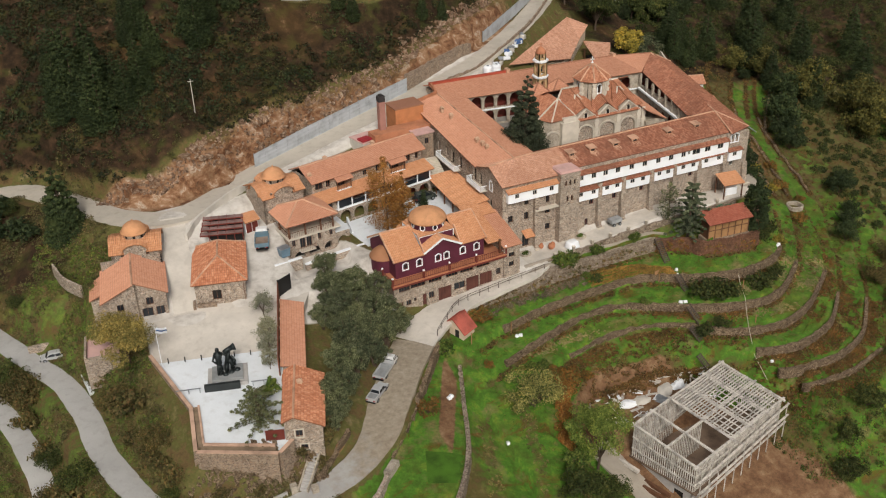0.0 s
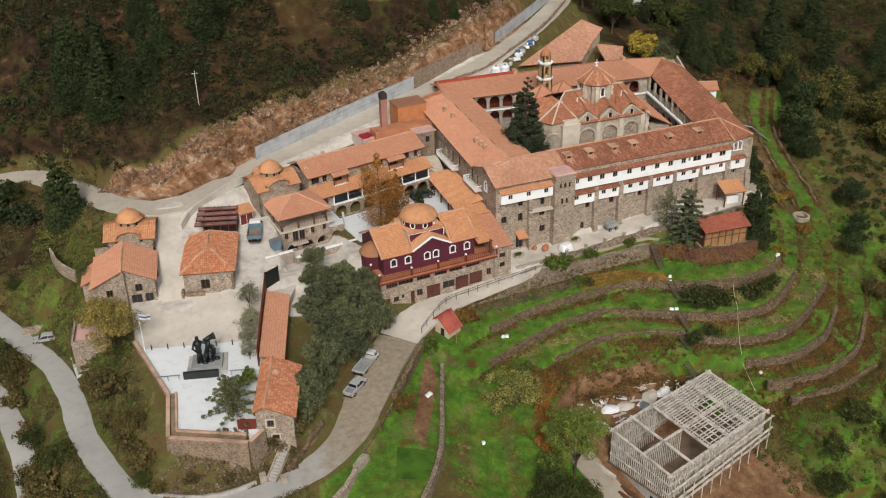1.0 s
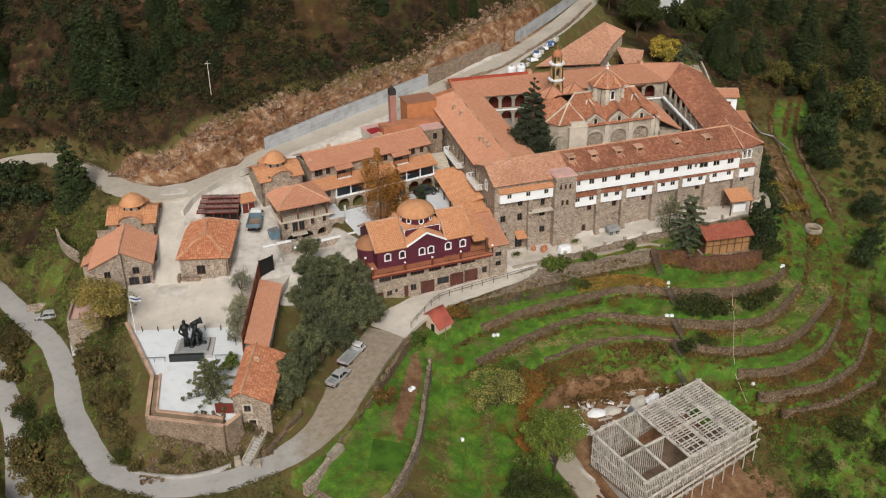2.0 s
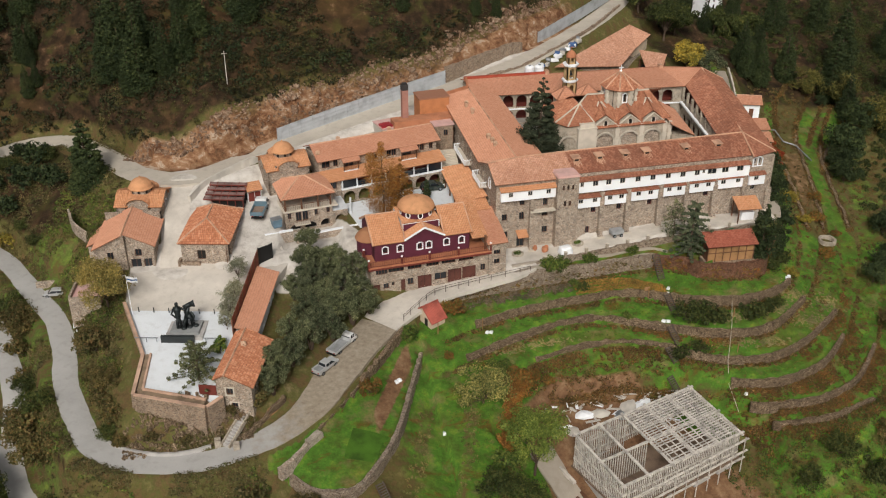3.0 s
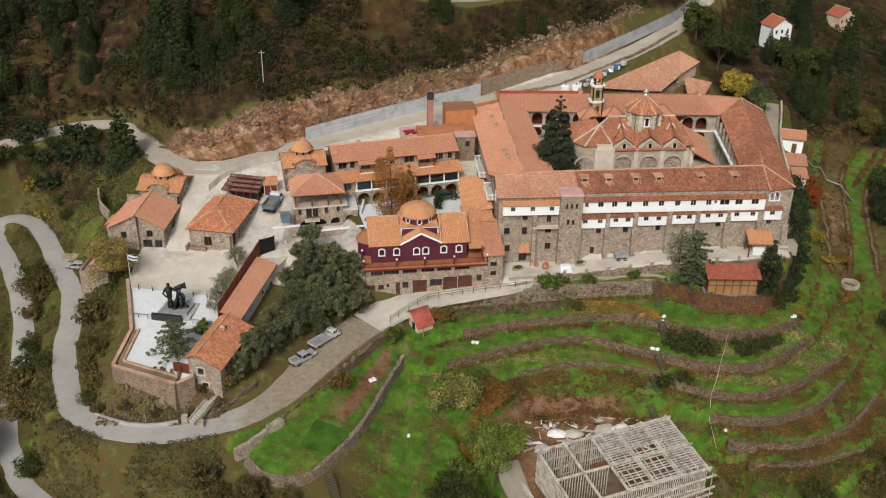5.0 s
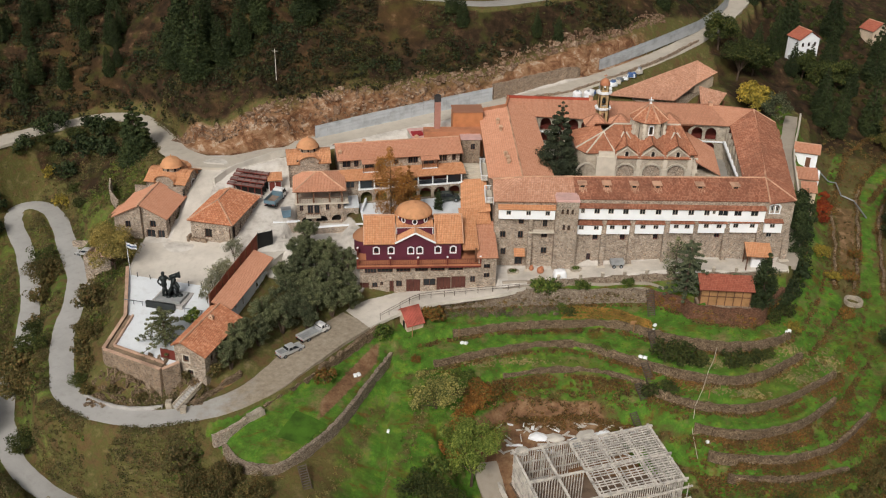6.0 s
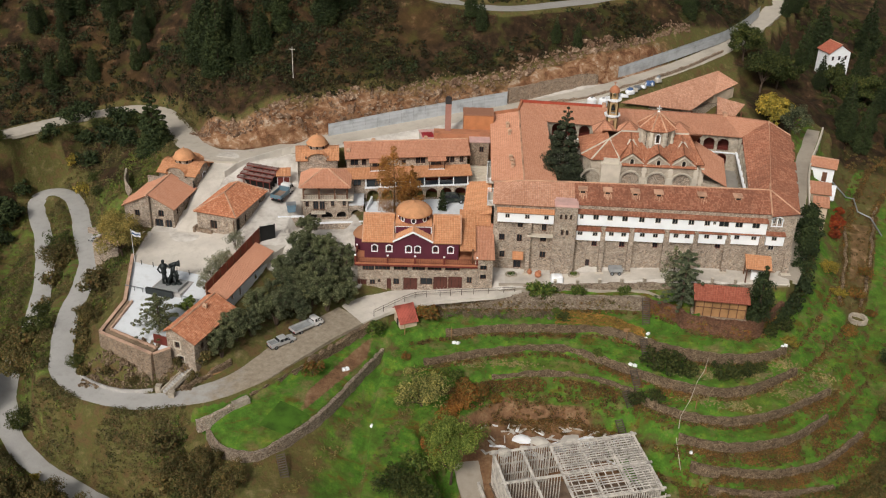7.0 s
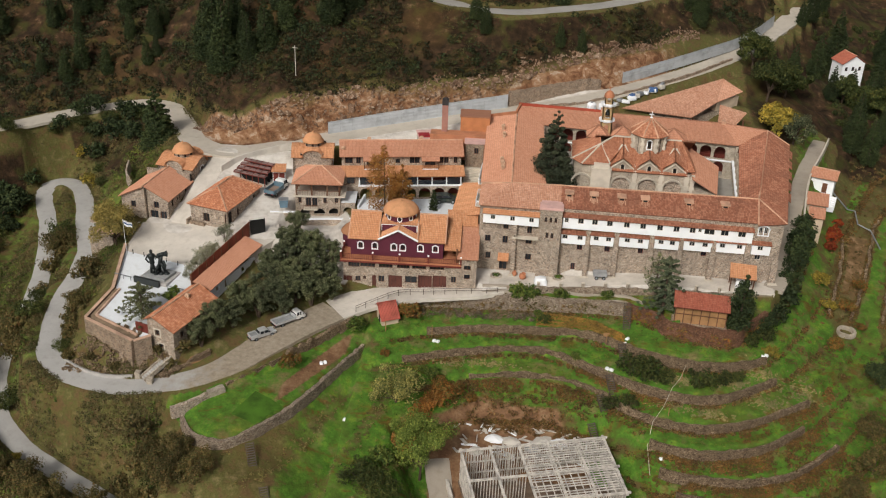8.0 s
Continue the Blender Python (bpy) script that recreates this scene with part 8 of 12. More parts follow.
def stairs_to_road():
    t = thing("stone_stairs", "narrow stone stairs with pale side walls down to the road", "stairs", kind="structure")
    a, b = Vector((25.4, 96.6, -1.2)), Vector((21.2, 91.6, -4.3))
    n = 17
    for k in range(n):
        p = a.lerp(b, k / n)
        bm = bmesh.new()
        box(bm, -0.18, 0.18, -0.5, 0.5, -0.7, 0.0, pose(*p, 0, 0, 50))
        part("step", bm, CONCRETE, t)
    bm = bmesh.new()
    d = (b - a).normalized()
    s = Vector((-d.y, d.x, 0)).normalized()
    for k in (-1, 1):
        beam(bm, a + s * k * 0.6 + Vector((0, 0, -0.1)), b + s * k * 0.6 + Vector((0, 0, 0.0)), 0.2, 0.6)
    part("side_wall", bm, STONE_PALE, t, "pale stone side wall")
    for q in ((20.3, 92.3), (22.6, 91.0)):
        bm = bmesh.new()
        box(bm, q[0] - 0.4, q[0] + 0.4, q[1] - 0.4, q[1] + 0.4, -5, -3.5)
        part("pier", bm, STONE_PALE, t)
    # pale kerb wall along the inner side of the bend
    run = [(19.4, 92.3, -4.1), (15.5, 92.0, -4.3), (11.4, 93.1, -4.4), (7.6, 95.4, -4.5), (5.2, 98.4, -4.5)]
    pts = [(x, y, z - 0.15, 0.7) for x, y, z in run]
    wall_strip("kerb_wall", pts[::-1], 0.3, "low pale wall on the inside of the bend", CONCRETE, uneven=0.02)
    wall_strip("road_bank_wall", [(29.4, 97.6, -2.2, 1.6), (26.6, 95.2, -3.0, 1.4), (23.4, 92.5, -3.9, 1.0)], 0.5, "rough stone bank wall above the road", STONE_DRY, uneven=0.3)
    wall_strip("corner_wall", [(-6.4, 136.0, -1.9, 1.0), (-1.9, 135.3, -1.6, 1.2), (-1.6, 135.2, -1.0, 1.8), (2.2, 133.8, -0.8, 2.0)], 0.4, "stone boundary wall by the lower road", STONE, uneven=0.03)
    wall_strip("lookout_wall", [(2.6, 135.4, 6.4, 1.4), (0.6, 138.4, 6.8, 1.4), (-0.4, 142.2, 7.4, 1.4)], 0.3, "curved stone parapet below the tall pine", STONE, uneven=0.02)


stairs_to_road()


# ---- yard sheds beside the pavilion ----
SHED_BOARD = plain("greyish_red_boards", (0.27, 0.175, 0.16), 0.85, vary=0.4)


def yard_things():
    t = thing("stepped_shed", "stepped open timber shelter with maroon posts and greyish-red decks", "shelter", (21.0, 138.2, 0), -16)
    for k in range(4):
        y0, zt = 0.95 * k, 8.75 + 0.42 * k
        x0 = 0.15 * k
        bm = bmesh.new()
        box(bm, x0, 6.6, y0 - 0.1, y0 + 0.78, zt, zt + 0.07)
        part("deck", bm, SHED_BOARD, t, "weathered reddish board deck")
        # a near-black sheet behind each tier paints the shade under its deck
        bm = bmesh.new()
        box(bm, x0 + 0.1, 6.5, y0 + 0.7, y0 + 0.78, 6.3, zt - 0.01)
        part("back_sheet", bm, DARK, t, "near-black back sheet for the shaded inside of the shelter")
        bm = bmesh.new()
        beam(bm, (x0, y0 - 0.05, zt - 0.1), (6.6, y0 - 0.05, zt - 0.1), 0.12, 0.18)
        part("beam", bm, MAROON, t)
        for j in range(6):
            bm = bmesh.new()
            xp = x0 + 0.12 + (6.35 - x0) * j / 5
            box(bm, xp - 0.07, xp + 0.07, y0 - 0.1, y0 + 0.03, 6.5 if k == 0 else zt - 0.55, zt - 0.2)
            part("post", bm, MAROON, t)
            bm = bmesh.new()
            box(bm, xp - 0.04, xp + 0.04, y0 + 0.05, y0 + 0.7, zt + 0.075, zt + 0.2)
            part("batten", bm, MAROON, t)
    wall_strip("boundary_wall", [(18.9, 137.6, 9.8, 2.4), (21.3, 140.6, 10.7, 2.4), (25.6, 144.0, 11.2, 2.0), (29, 146.6, 11.4, 1.6), (34, 149.4, 11.2, 1.6)], 0.4, "low concrete wall along the upper road", CONC_PALE, uneven=0.03, parent=None)
    k = thing("kiosk", "small kiosk with maroon doors and an orange roof", "kiosk", (28.15, 138.4, 0), 11)
    bm = bmesh.new()
    box(bm, 0, 2.2, 0, 1.6, 6, 9.2)
    part("wall", bm, WHITE, k)
    for x in (0.1, 1.15):
        bm = bmesh.new()
        box(bm, x, x + 0.95, -0.06, -0.004, 7.0, 8.9)
        part("door", bm, MAROON, k)
    roof_ob("roof", [[(-0.2, -0.5, 9.2), (2.4, -0.5, 9.2), (2.4, 1.7, 9.9), (-0.2, 1.7, 9.9)]], TILE_ORANGE, k)
    b = thing("waste_bin", "blue-grey metal waste container in the yard", "container", (32.0, 131.2, gz(32.0, 131.2)), 15)
    bm = bmesh.new()
    vs = box(bm, -0.8, 0.8, -0.6, 0.6, 0.15, 1.5)
    for v in vs[:4]:
        v.co.x *= 0.8
    part("body", bm, plain("blue_grey_metal", (0.16, 0.25, 0.32), 0.5, 0.2, vary=0.2), b)
    bm = bmesh.new()
    box(bm, -0.85, 0.85, -0.65, 0.65, 1.5, 1.6)
    part("lid", bm, GREYMETAL, b)


for name, run, stone_h, label in (("yard_parapet", [(29.95, 129.6, 5.5), (34.4, 130.25, 5.5)], 1.2, "rubble ramp wall with a whitewashed coping"), ("ramp_parapet", [(34.8, 129.9, 4.3), (39.8, 130.8, 4.45), (45.0, 131.1, 4.75)], 0.7, "low rubble wall with a whitewashed coping below the pavilion")):
    w = wall_strip(name, [(x, y, z - 0.12, stone_h) for x, y, z in run], 0.4, label, STONE, uneven=0.01)
    bm = bmesh.new()
    for a, b in zip(run, run[1:]):
        beam(bm, Vector(a) + Vector((0, 0.06, 0)), Vector(b) + Vector((0, 0.06, 0)), 0.55, 0.16)
    part("coping", bm, WHITE, w, "whitewashed coping")
yard_things()


# ---- fence and walls above the upper road ----
def hoarding(pts, z0s, h, label):
    t = thing("metal_hoarding", label, "fence")
    mat = plain("galvanised_sheet", (0.50, 0.53, 0.56), 0.5, 0.3, vary=0.2, relief=0.05)
    total = [0.0]
    for a, b in zip(pts, pts[1:]):
        total.append(total[-1] + math.dist(a, b))
    n = round(total[-1] / 2.4)
    xs, ys = [p[0] for p in pts], [p[1] for p in pts]
    for k in range(n):
        s0, s1 = total[-1] * k / n, total[-1] * (k + 0.985) / n
        p = [np.interp(s0, total, xs), np.interp(s0, total, ys), np.interp(s0, total, z0s)]
        q = [np.interp(s1, total, xs), np.interp(s1, total, ys), np.interp(s1, total, z0s)]
        bm = bmesh.new()
        d = Vector((q[0] - p[0], q[1] - p[1], 0))
        nr = Vector((d.y, -d.x, 0)).normalized()
        m = 9
        rows = []
        for j in range(m + 1):
            off = nr * (0.06 if j % 2 else 0.0)
            z, w = p[2] + h * j / m, q[2] + h * j / m
            rows.append([bm.verts.new(Vector((*p[:2], z)) + off), bm.verts.new(Vector((*q[:2], w)) + off), bm.verts.new(Vector((*q[:2], w)) + off - nr * 0.04), bm.verts.new(Vector((*p[:2], z)) + off - nr * 0.04)])
        for a, b in zip(rows, rows[1:]):
            bm.faces.new((a[0], a[1], b[1], b[0])), bm.faces.new((a[2], a[3], b[3], b[2]))
            bm.faces.new((a[1], a[2], b[2], b[1])), bm.faces.new((a[3], a[0], b[0], b[3]))
        bm.faces.new(rows[0]), bm.faces.new(rows[-1][::-1])
        pn = part("panel", bm, mat, t)
        bm = bmesh.new()
        box(bm, p[0] - 0.05, p[0] + 0.05, p[1] + 0.08, p[1] + 0.18, p[2] - 1.0, p[2] + h + 0.05)
        part("post", bm, GREYMETAL, t)


hoarding([(34.6, 155.0), (46, 159.5), (58, 164.0), (68.2, 167.6)], [9.9, 11.3, 12.6, 13.7], 3.1, "long hoarding of grey corrugated steel sheets beside the road")
hoarding([(91.0, 180.8), (104, 190.5), (116, 201.3), (122, 209), (127, 218)], [16.2, 18.0, 19.2, 20.2, 21], 2.6, "grey corrugated steel hoarding above the upper road")
wall_strip("retaining_wall", [(68.4, 168.2, 17.0, 3.4), (77, 172.6, 17.8, 3.2), (83, 175.3, 18.4, 3.0), (86.5, 177.4, 18.0, 2.4)], 0.7, "tall stone retaining wall below the slope", STONE_DARK)


# ---- farm building and sheds behind the monastery ----
def barn():
    t = thing("barn", "large barn with broad terracotta roofs behind the monastery", "barn")
    w, ne, se, notch, sw = (90.6, 168.6, 15.2), (111.3, 181.2, 18.7), (115.2, 178.8, 17.0), (109.4, 172.8, 16.3), (104.2, 167.6, 14.6)
    roof_ob("roof", [[w, sw, notch], [w, notch, ne], [ne, notch, se]], TILE_PALE, t)
    roof_ob("roof", [[(109.2, 166.6, 14.3), (112.4, 165.6, 14.4), (115.0, 169.6, 15.7), (110.0, 172.4, 16.1)]], TILE_PALE, t)
    bm = bmesh.new()
    prism(bm, [(93.5, 169.4), (103.6, 168.6), (108.8, 173.2), (114.5, 178.6), (111.0, 180.6)], 9, 14.2)
    part("wall", bm, STONE, t)
    bm = bmesh.new()
    prism(bm, [(109.6, 174.0), (114.5, 178.6), (111.0, 180.6), (107, 177)], 14.2, 16.2)
    part("upper_wall", bm, PLASTER, t)
    bm = bmesh.new()
    for x, y in ((109.5, 167.0), (112.2, 166.1), (114.5, 169.4), (110.2, 171.8), (104.6, 168.4)):
        box(bm, x - 0.15, x + 0.15, y - 0.15, y + 0.15, 8, 14.3)
    part_each("post", bm, WOOD, t)
    bm = bmesh.new()
    # near-black block painting the shade under the open roof
    prism(bm, [(109.8, 168.2), (112.2, 167.2), (113.8, 169.6), (110.4, 171.4)], 9, 13.4)
    part("inner_core", bm, DARK, t)
    # white plastered hut below the east wing
    h = thing("white_hut", "small white hut with terracotta roof and door", "hut", (127.0, 159.6, 1.4), -20)
    facade(h, "wall", (0, 0), (4.2, 0), 1, 6.3, 0.25, WHITE, [(2.6, 3.4, 0.9, 2.0)], MAROON, None, WOOD)
    bm = bmesh.new()
    box(bm, 0.0, 4.2, 0.25, 4.0, 1, 6.3)
    part("side_wall", bm, WHITE, h)
    pl, rd = hip_planes(-0.4, 4.6, -0.5, 4.3, 6.3, 7.4, "x", 0, 0)
    roof_ob("roof", pl, TILE_NEW, h, rd)
    bm = bmesh.new()
    for k in range(6):
        box(bm, 3.0, 5.2, -0.7 - 0.4 * k, -0.3 - 0.4 * k, 1, 3.2 - 0.25 * k)
    part_each("step", bm, WHITE, h)
    for i, (x, y, z, s) in enumerate(((124.4, 149.0, 6.6, 3.2), (124.2, 145.4, 5.6, 2.3))):
        s2 = thing("lean_shed", "little shed with a terracotta lean-to roof", "shed", (x, y, 0), -12)
        bm = bmesh.new()
        box(bm, 0, s, 0, s, -1, z)
        part("wall", bm, PLASTER, s2)
        roof_ob("roof", [[(-0.3, -0.4, z), (s + 0.3, -0.4, z), (s + 0.3, s + 0.3, z + 0.9), (-0.3, s + 0.3, z + 0.9)]], TILE_NEW, s2)
    wall_strip("path_wall", [(122.6, 143.0, 6.2, 1.4), (123.9, 149.0, 7.2, 1.4), (125.2, 154.6, 7.8, 1.3), (127.4, 161.6, 8.2, 1.3), (130.8, 170, 8.6, 1.3), (133.6, 177.4, 9.0, 1.1)], 0.3, "pale parapet wall beside the path", TRIM, uneven=0.02)
    # houses far up the valley
    for x, y, z, rz, mt in ((141, 205, 15.5, 20, WHITE), (167, 226, 12, 25, PLASTER)):
        f = thing("far_house", "white-walled house with a dark tiled gable roof", "house", (x, y, z - 2), rz, group="houses up the valley")
        f.scale = (0.7, 0.7, 0.7)
        facade(f, "wall", (0, 0), (8, 0), -3, 4.5, 0.3, mt, [(1.6, 2.2, 0.8, 1.2), (4.0, 2.2, 0.8, 1.2), (6.4, 2.2, 0.8, 1.2), (4.0, -0.5, 1.0, 1.8)], WOOD)
        bm = bmesh.new()
        box(bm, 0, 8, 0.3, 6, -3, 4.5)
        part("side_wall", bm, mt, f)
        pl, rd = hip_planes(-0.4, 8.4, -0.5, 6.5, 4.5, 7.2, "y", 0, 0)
        roof_ob("roof", pl, TILE_DARK, f, rd)
        bm = bmesh.new()
        vs = [bm.verts.new(v) for v in ((0, 0.02, 4.5), (8, 0.02, 4.5), (4, 0.02, 7.0), (0, 0.3, 4.5), (8, 0.3, 4.5), (4, 0.3, 7.0))]
        for q in ((0, 1, 2), (5, 4, 3), (0, 2, 5, 3), (1, 4, 5, 2)):
            bm.faces.new([vs[i] for i in q])
        part("gable", bm, mt, f)


barn()


# ---- timber shed on the terrace and canopy by the path ----
RED_SHEET = plain("faded_red_sheet", (0.42, 0.10, 0.07), 0.7, vary=0.35)


def terrace_buildings():
    t = thing("timber_shed", "tan timber shed with a red tiled roof on a stone base", "shed", (98.4, 113.6, -0.3), -4)
    W, D = 7.7, 2.3
    bm = bmesh.new()
    box(bm, -0.3, W + 0.3, -0.15, D, -4, 0.7)
    part("base", bm, STONE_DARK, t, "rough stone base")
    for k in range(6):
        bm = bmesh.new()
        box(bm, W * k / 6 + 0.06, W * (k + 1) / 6 - 0.06, 0.06, 0.12, 0.7, 3.6)
        part("panel", bm, WOOD_TAN, t)
    bm = bmesh.new()
    for k in range(7):
        box(bm, W * k / 6 - 0.07, W * k / 6 + 0.07, -0.02, 0.14, 0.7, 3.7)
    box(bm, 0, W, -0.02, 0.1, 2.2, 2.34)
    part_each("post", bm, WOOD, t)
    bm = bmesh.new()
    box(bm, 0.05, W - 0.05, 0.14, D, 0.7, 3.6)
    part("inner_core", bm, WOOD, t)
    roof_ob("roof", [[(-0.4, -0.6, 3.6), (W + 0.4, -0.6, 3.6), (W + 0.4, D + 0.3, 4.8), (-0.4, D + 0.3, 4.8)]], TILE_DARK, t, (), None, "dull red corrugated tile roof")
    c = thing("canopy", "small tiled canopy on posts beside the path", "canopy", (107.4, 121.4, 0.55), -6)
    roof_ob("roof", [[(-0.2, -0.3, 4.4), (3.9, -0.3, 4.4), (3.9, 2.9, 5.4), (-0.2, 2.9, 5.4)]], TILE_ORANGE, c)
    for x, y in ((0.1, 0), (3.6, 0), (0.1, 2.7), (3.6, 2.7)):
        bm = bmesh.new()
        box(bm, x - 0.09, x + 0.09, y - 0.09, y + 0.09, 1.0, 4.6 + 0.25 * (y > 1))
        part("post", bm, WOOD, c)
    bm = bmesh.new()
    box(bm, 1.0, 3.2, 0.8, 1.6, 1.8, 3.4)
    part("notice_board", bm, WHITE, c)
    for k, (x, rz) in enumerate(((104.6, 12), (106.4, -14))):
        g = thing("green_frame", "green mesh panel frame leaning by the fence", "panel", (x, 119.0, gz(x, 119.0) + 0.3), rz, group="green frames")
        bm = bmesh.new()
        for a, b in (((0, 0, 0), (0, 0.4, 1.9)), ((1.3, 0, 0), (1.3, 0.4, 1.9)), ((0, 0.4, 1.9), (1.3, 0.4, 1.9)), ((0, 0, 0.05), (1.3, 0, 0.05)), ((0, 0.2, 0.95), (1.3, 0.2, 0.95)), ((0.65, 0, 0), (0.65, 0.4, 1.9))):
            beam(bm, a, b, 0.09, 0.09)
        part("frame", bm, plain("green_paint", (0.03, 0.16, 0.07), 0.5), g)
    r = thing("red_roofed_hut", "tiny plastered hut with a faded red roof", "hut", (52.8, 111.9, -0.2), 28)
    bm = bmesh.new()
    vs = [bm.verts.new((x, y, z)) for x in (0, 2.8) for y, z in ((0, -5), (2.6, -5), (2.6, -1.6), (1.9, -1.15), (0, -2.9))]
    bm.faces.new(vs[:5][::-1]), bm.faces.new(vs[5:])
    for k in range(5):
        j = (k + 1) % 5
        bm.faces.new((vs[k], vs[j], vs[5 + j], vs[5 + k]))
    part("wall", bm, PLASTER, r)
    bm = bmesh.new()
    box(bm, -0.05, -0.004, 0.8, 1.5, -4.2, -2.7)
    part("door", bm, DARK, r)
    roof_ob("roof", [[(-0.2, -0.35, -3.15), (3.0, -0.35, -3.15), (3.0, 1.9, -1.1), (-0.2, 1.9, -1.1)], [(3.0, 2.9, -1.75), (-0.2, 2.9, -1.75), (-0.2, 1.9, -1.1), (3.0, 1.9, -1.1)]], RED_SHEET, r, [((-0.2, 1.9, -1.1), (3.0, 1.9, -1.1))], RED_SHEET)


terrace_buildings()


# ---- the unfinished building ----
def building_site():
    t = thing("unfinished_building", "unfinished concrete building under pale timber formwork and scaffolding", "building site", (71.3, 79.3, 0), 17.5)
    W, D = 21.0, 10.5
    top = lambda u, v: -10.55 + 0.108 * v
    zb = -20.0
    # lower storey of raw concrete with wide openings
    holes = [(2.2, -19, 1.3, 1.8), (6.5, -19, 4.0, 2.9), (11.2, -19, 4.2, 2.9), (17.0, -18.6, 1.3, 2.4)]
    bm = bmesh.new()
    wall_bm(bm, (0.3, 0.3), (W - 0.3, 0.3), zb, -15.2, 0.25, holes)
    part("wall", bm, CONCRETE, t)
    bm = bmesh.new()
    wall_bm(bm, (W - 0.3, 0.3), (W - 0.3, D), zb, -14.8, 0.25, [(3, -18, 1.2, 1.5), (7, -18, 1.2, 1.5)])
    wall_bm(bm, (0.3, D), (0.3, 0.3), zb, -15.2, 0.25, [(3, -18, 1.6, 1.6), (8, -18, 1.6, 1.6)])
    wall_bm(bm, (W - 0.3, D), (0.3, D), zb, -14.8, 0.25)
    part("side_wall", bm, CONCRETE, t)
    bm = bmesh.new()
    box(bm, -0.2, W + 0.5, -0.6, D + 0.2, -15.2, -14.95)
    part("floor_slab", bm, plain("dusty_deck", (0.20, 0.14, 0.10), 0.95, vary=0.4), t, "brown dusty floor deck")
    bm = bmesh.new()
    box(bm, 0.8, W - 0.8, 1.2, D - 0.5, zb, -15.3)
    part("inner_core", bm, DARK, t)
    # formwork of the upper storey: close-set boards and props
    for i, (a, b) in enumerate((((0, 0), (W, 0)), ((W, 0), (W, D)), ((W, D), (0, D)), ((0, D), (0, 0)))):
        a, b = Vector((*a, 0)), Vector((*b, 0))
        n = round((b - a).length / 0.34)
        for k in range(n):
            p = a.lerp(b, (k + 0.5) / n)
            bm = bmesh.new()
            box(bm, p.x - 0.06, p.x + 0.06, p.y - 0.05, p.y + 0.05, -14.95, top(p.x, p.y) - 0.12)
            part("prop", bm, WOOD_GREY, t)
        for h in (0.25, 0.6):
            bm = bmesh.new()
            pa, pb = a.lerp(b, 0), a.lerp(b, 1)
            beam(bm, (pa.x, pa.y, -14.95 + (top(pa.x, pa.y) + 14.95) * h), (pb.x, pb.y, -14.95 + (top(pb.x, pb.y) + 14.95) * h), 0.16, 0.22)
            part("waler", bm, WOOD_GREY, t)
    # bearers and slats of the roof deck
    for u in (0, 4.2, 8.4, 12.6, 16.8, W):
        bm = bmesh.new()
        beam(bm, (u, -0.5, top(u, -0.5)), (u, D + 0.4, top(u, D + 0.4)), 0.34, 0.24)
        part("bearer", bm, WOOD_GREY, t)
    for v in (0, D * 0.46, D):
        bm = bmesh.new()
        beam(bm, (-0.5, v, top(-0.5, v) - 0.02), (W + 0.6, v, top(W + 0.6, v) - 0.02), 0.3, 0.26)
        part("bearer", bm, WOOD_GREY, t)
    rnd = random.Random(5)
    n = 23
    for k in range(n):
        v = 0.2 + (D - 0.3) * k / n
        for u0, u1 in ((8.5, 12.7), (12.6, 16.9), (16.8, 21.1)):
            if rnd.random() < 0.06:
                continue
            bm = bmesh.new()
            e = rnd.uniform(-0.12, 0.12)
            beam(bm, (u0 + e, v, top(u0, v) + 0.17), (u1 + e, v + rnd.uniform(-0.04, 0.04), top(u1, v) + 0.17), 0.19, 0.06)
            part("slat", bm, WOOD_GREY, t)
    for u in np.arange(9.0, W, 1.05):
        bm = bmesh.new()
        beam(bm, (u, 0.1, top(u, 0.1) + 0.05), (u + rnd.uniform(-0.1, 0.1), D - 0.1, top(u, D - 0.1) + 0.05), 0.12, 0.14)
        part("batten", bm, WOOD_GREY, t)
    # inner studs seen through the open bays
    for u in np.arange(0.5, 8.2, 0.42):
        for v in (D * 0.46, D * 0.9):
            bm = bmesh.new()
            box(bm, u - 0.05, u + 0.05, v - 0.05, v + 0.05, -14.95, top(u, v) - 0.15)
            part("stud", bm, WOOD_GREY, t)
    # projecting scaffold
    for z, y in ((-12.6, -0.9), (-14.6, -1.0), (-16.0, -0.8)):
        bm = bmesh.new()
        beam(bm, (-0.3, y, z), (W + 1.0, y + 0.2, z + 1.2), 0.3, 0.12)
        part("scaffold_board", bm, WOOD_GREY, t)
    for u in np.arange(0.2, W + 0.5, 2.1):
        bm = bmesh.new()
        beam(bm, (u, -0.85, zb + 1), (u, -0.85, top(u, 0) - 0.2), 0.1, 0.1)
        part("scaffold_pole", bm, WOOD_GREY, t)
    # retaining trench, stacked boards and scraps round the site
    for i, (x, y, rz, ln) in enumerate(((68.4, 84.4, -72, 6.0), (67.5, 84.0, -70, 5.5), (66.6, 88.6, -74, 5.0))):
        s = thing("board_stack", "stack of weathered boards beside the site", "boards", (x, y, gz(x, y)), rz, group="board stacks")
        for k in range(4):
            bm = bmesh.new()
            box(bm, -ln / 2, ln / 2, -0.3 + 0.02 * k, 0.3 - 0.03 * k, 0.12 * k, 0.12 * k + 0.1)
            part("board", bm, WOOD if i < 2 else WOOD_GREY, s)
    rnd = random.Random(8)
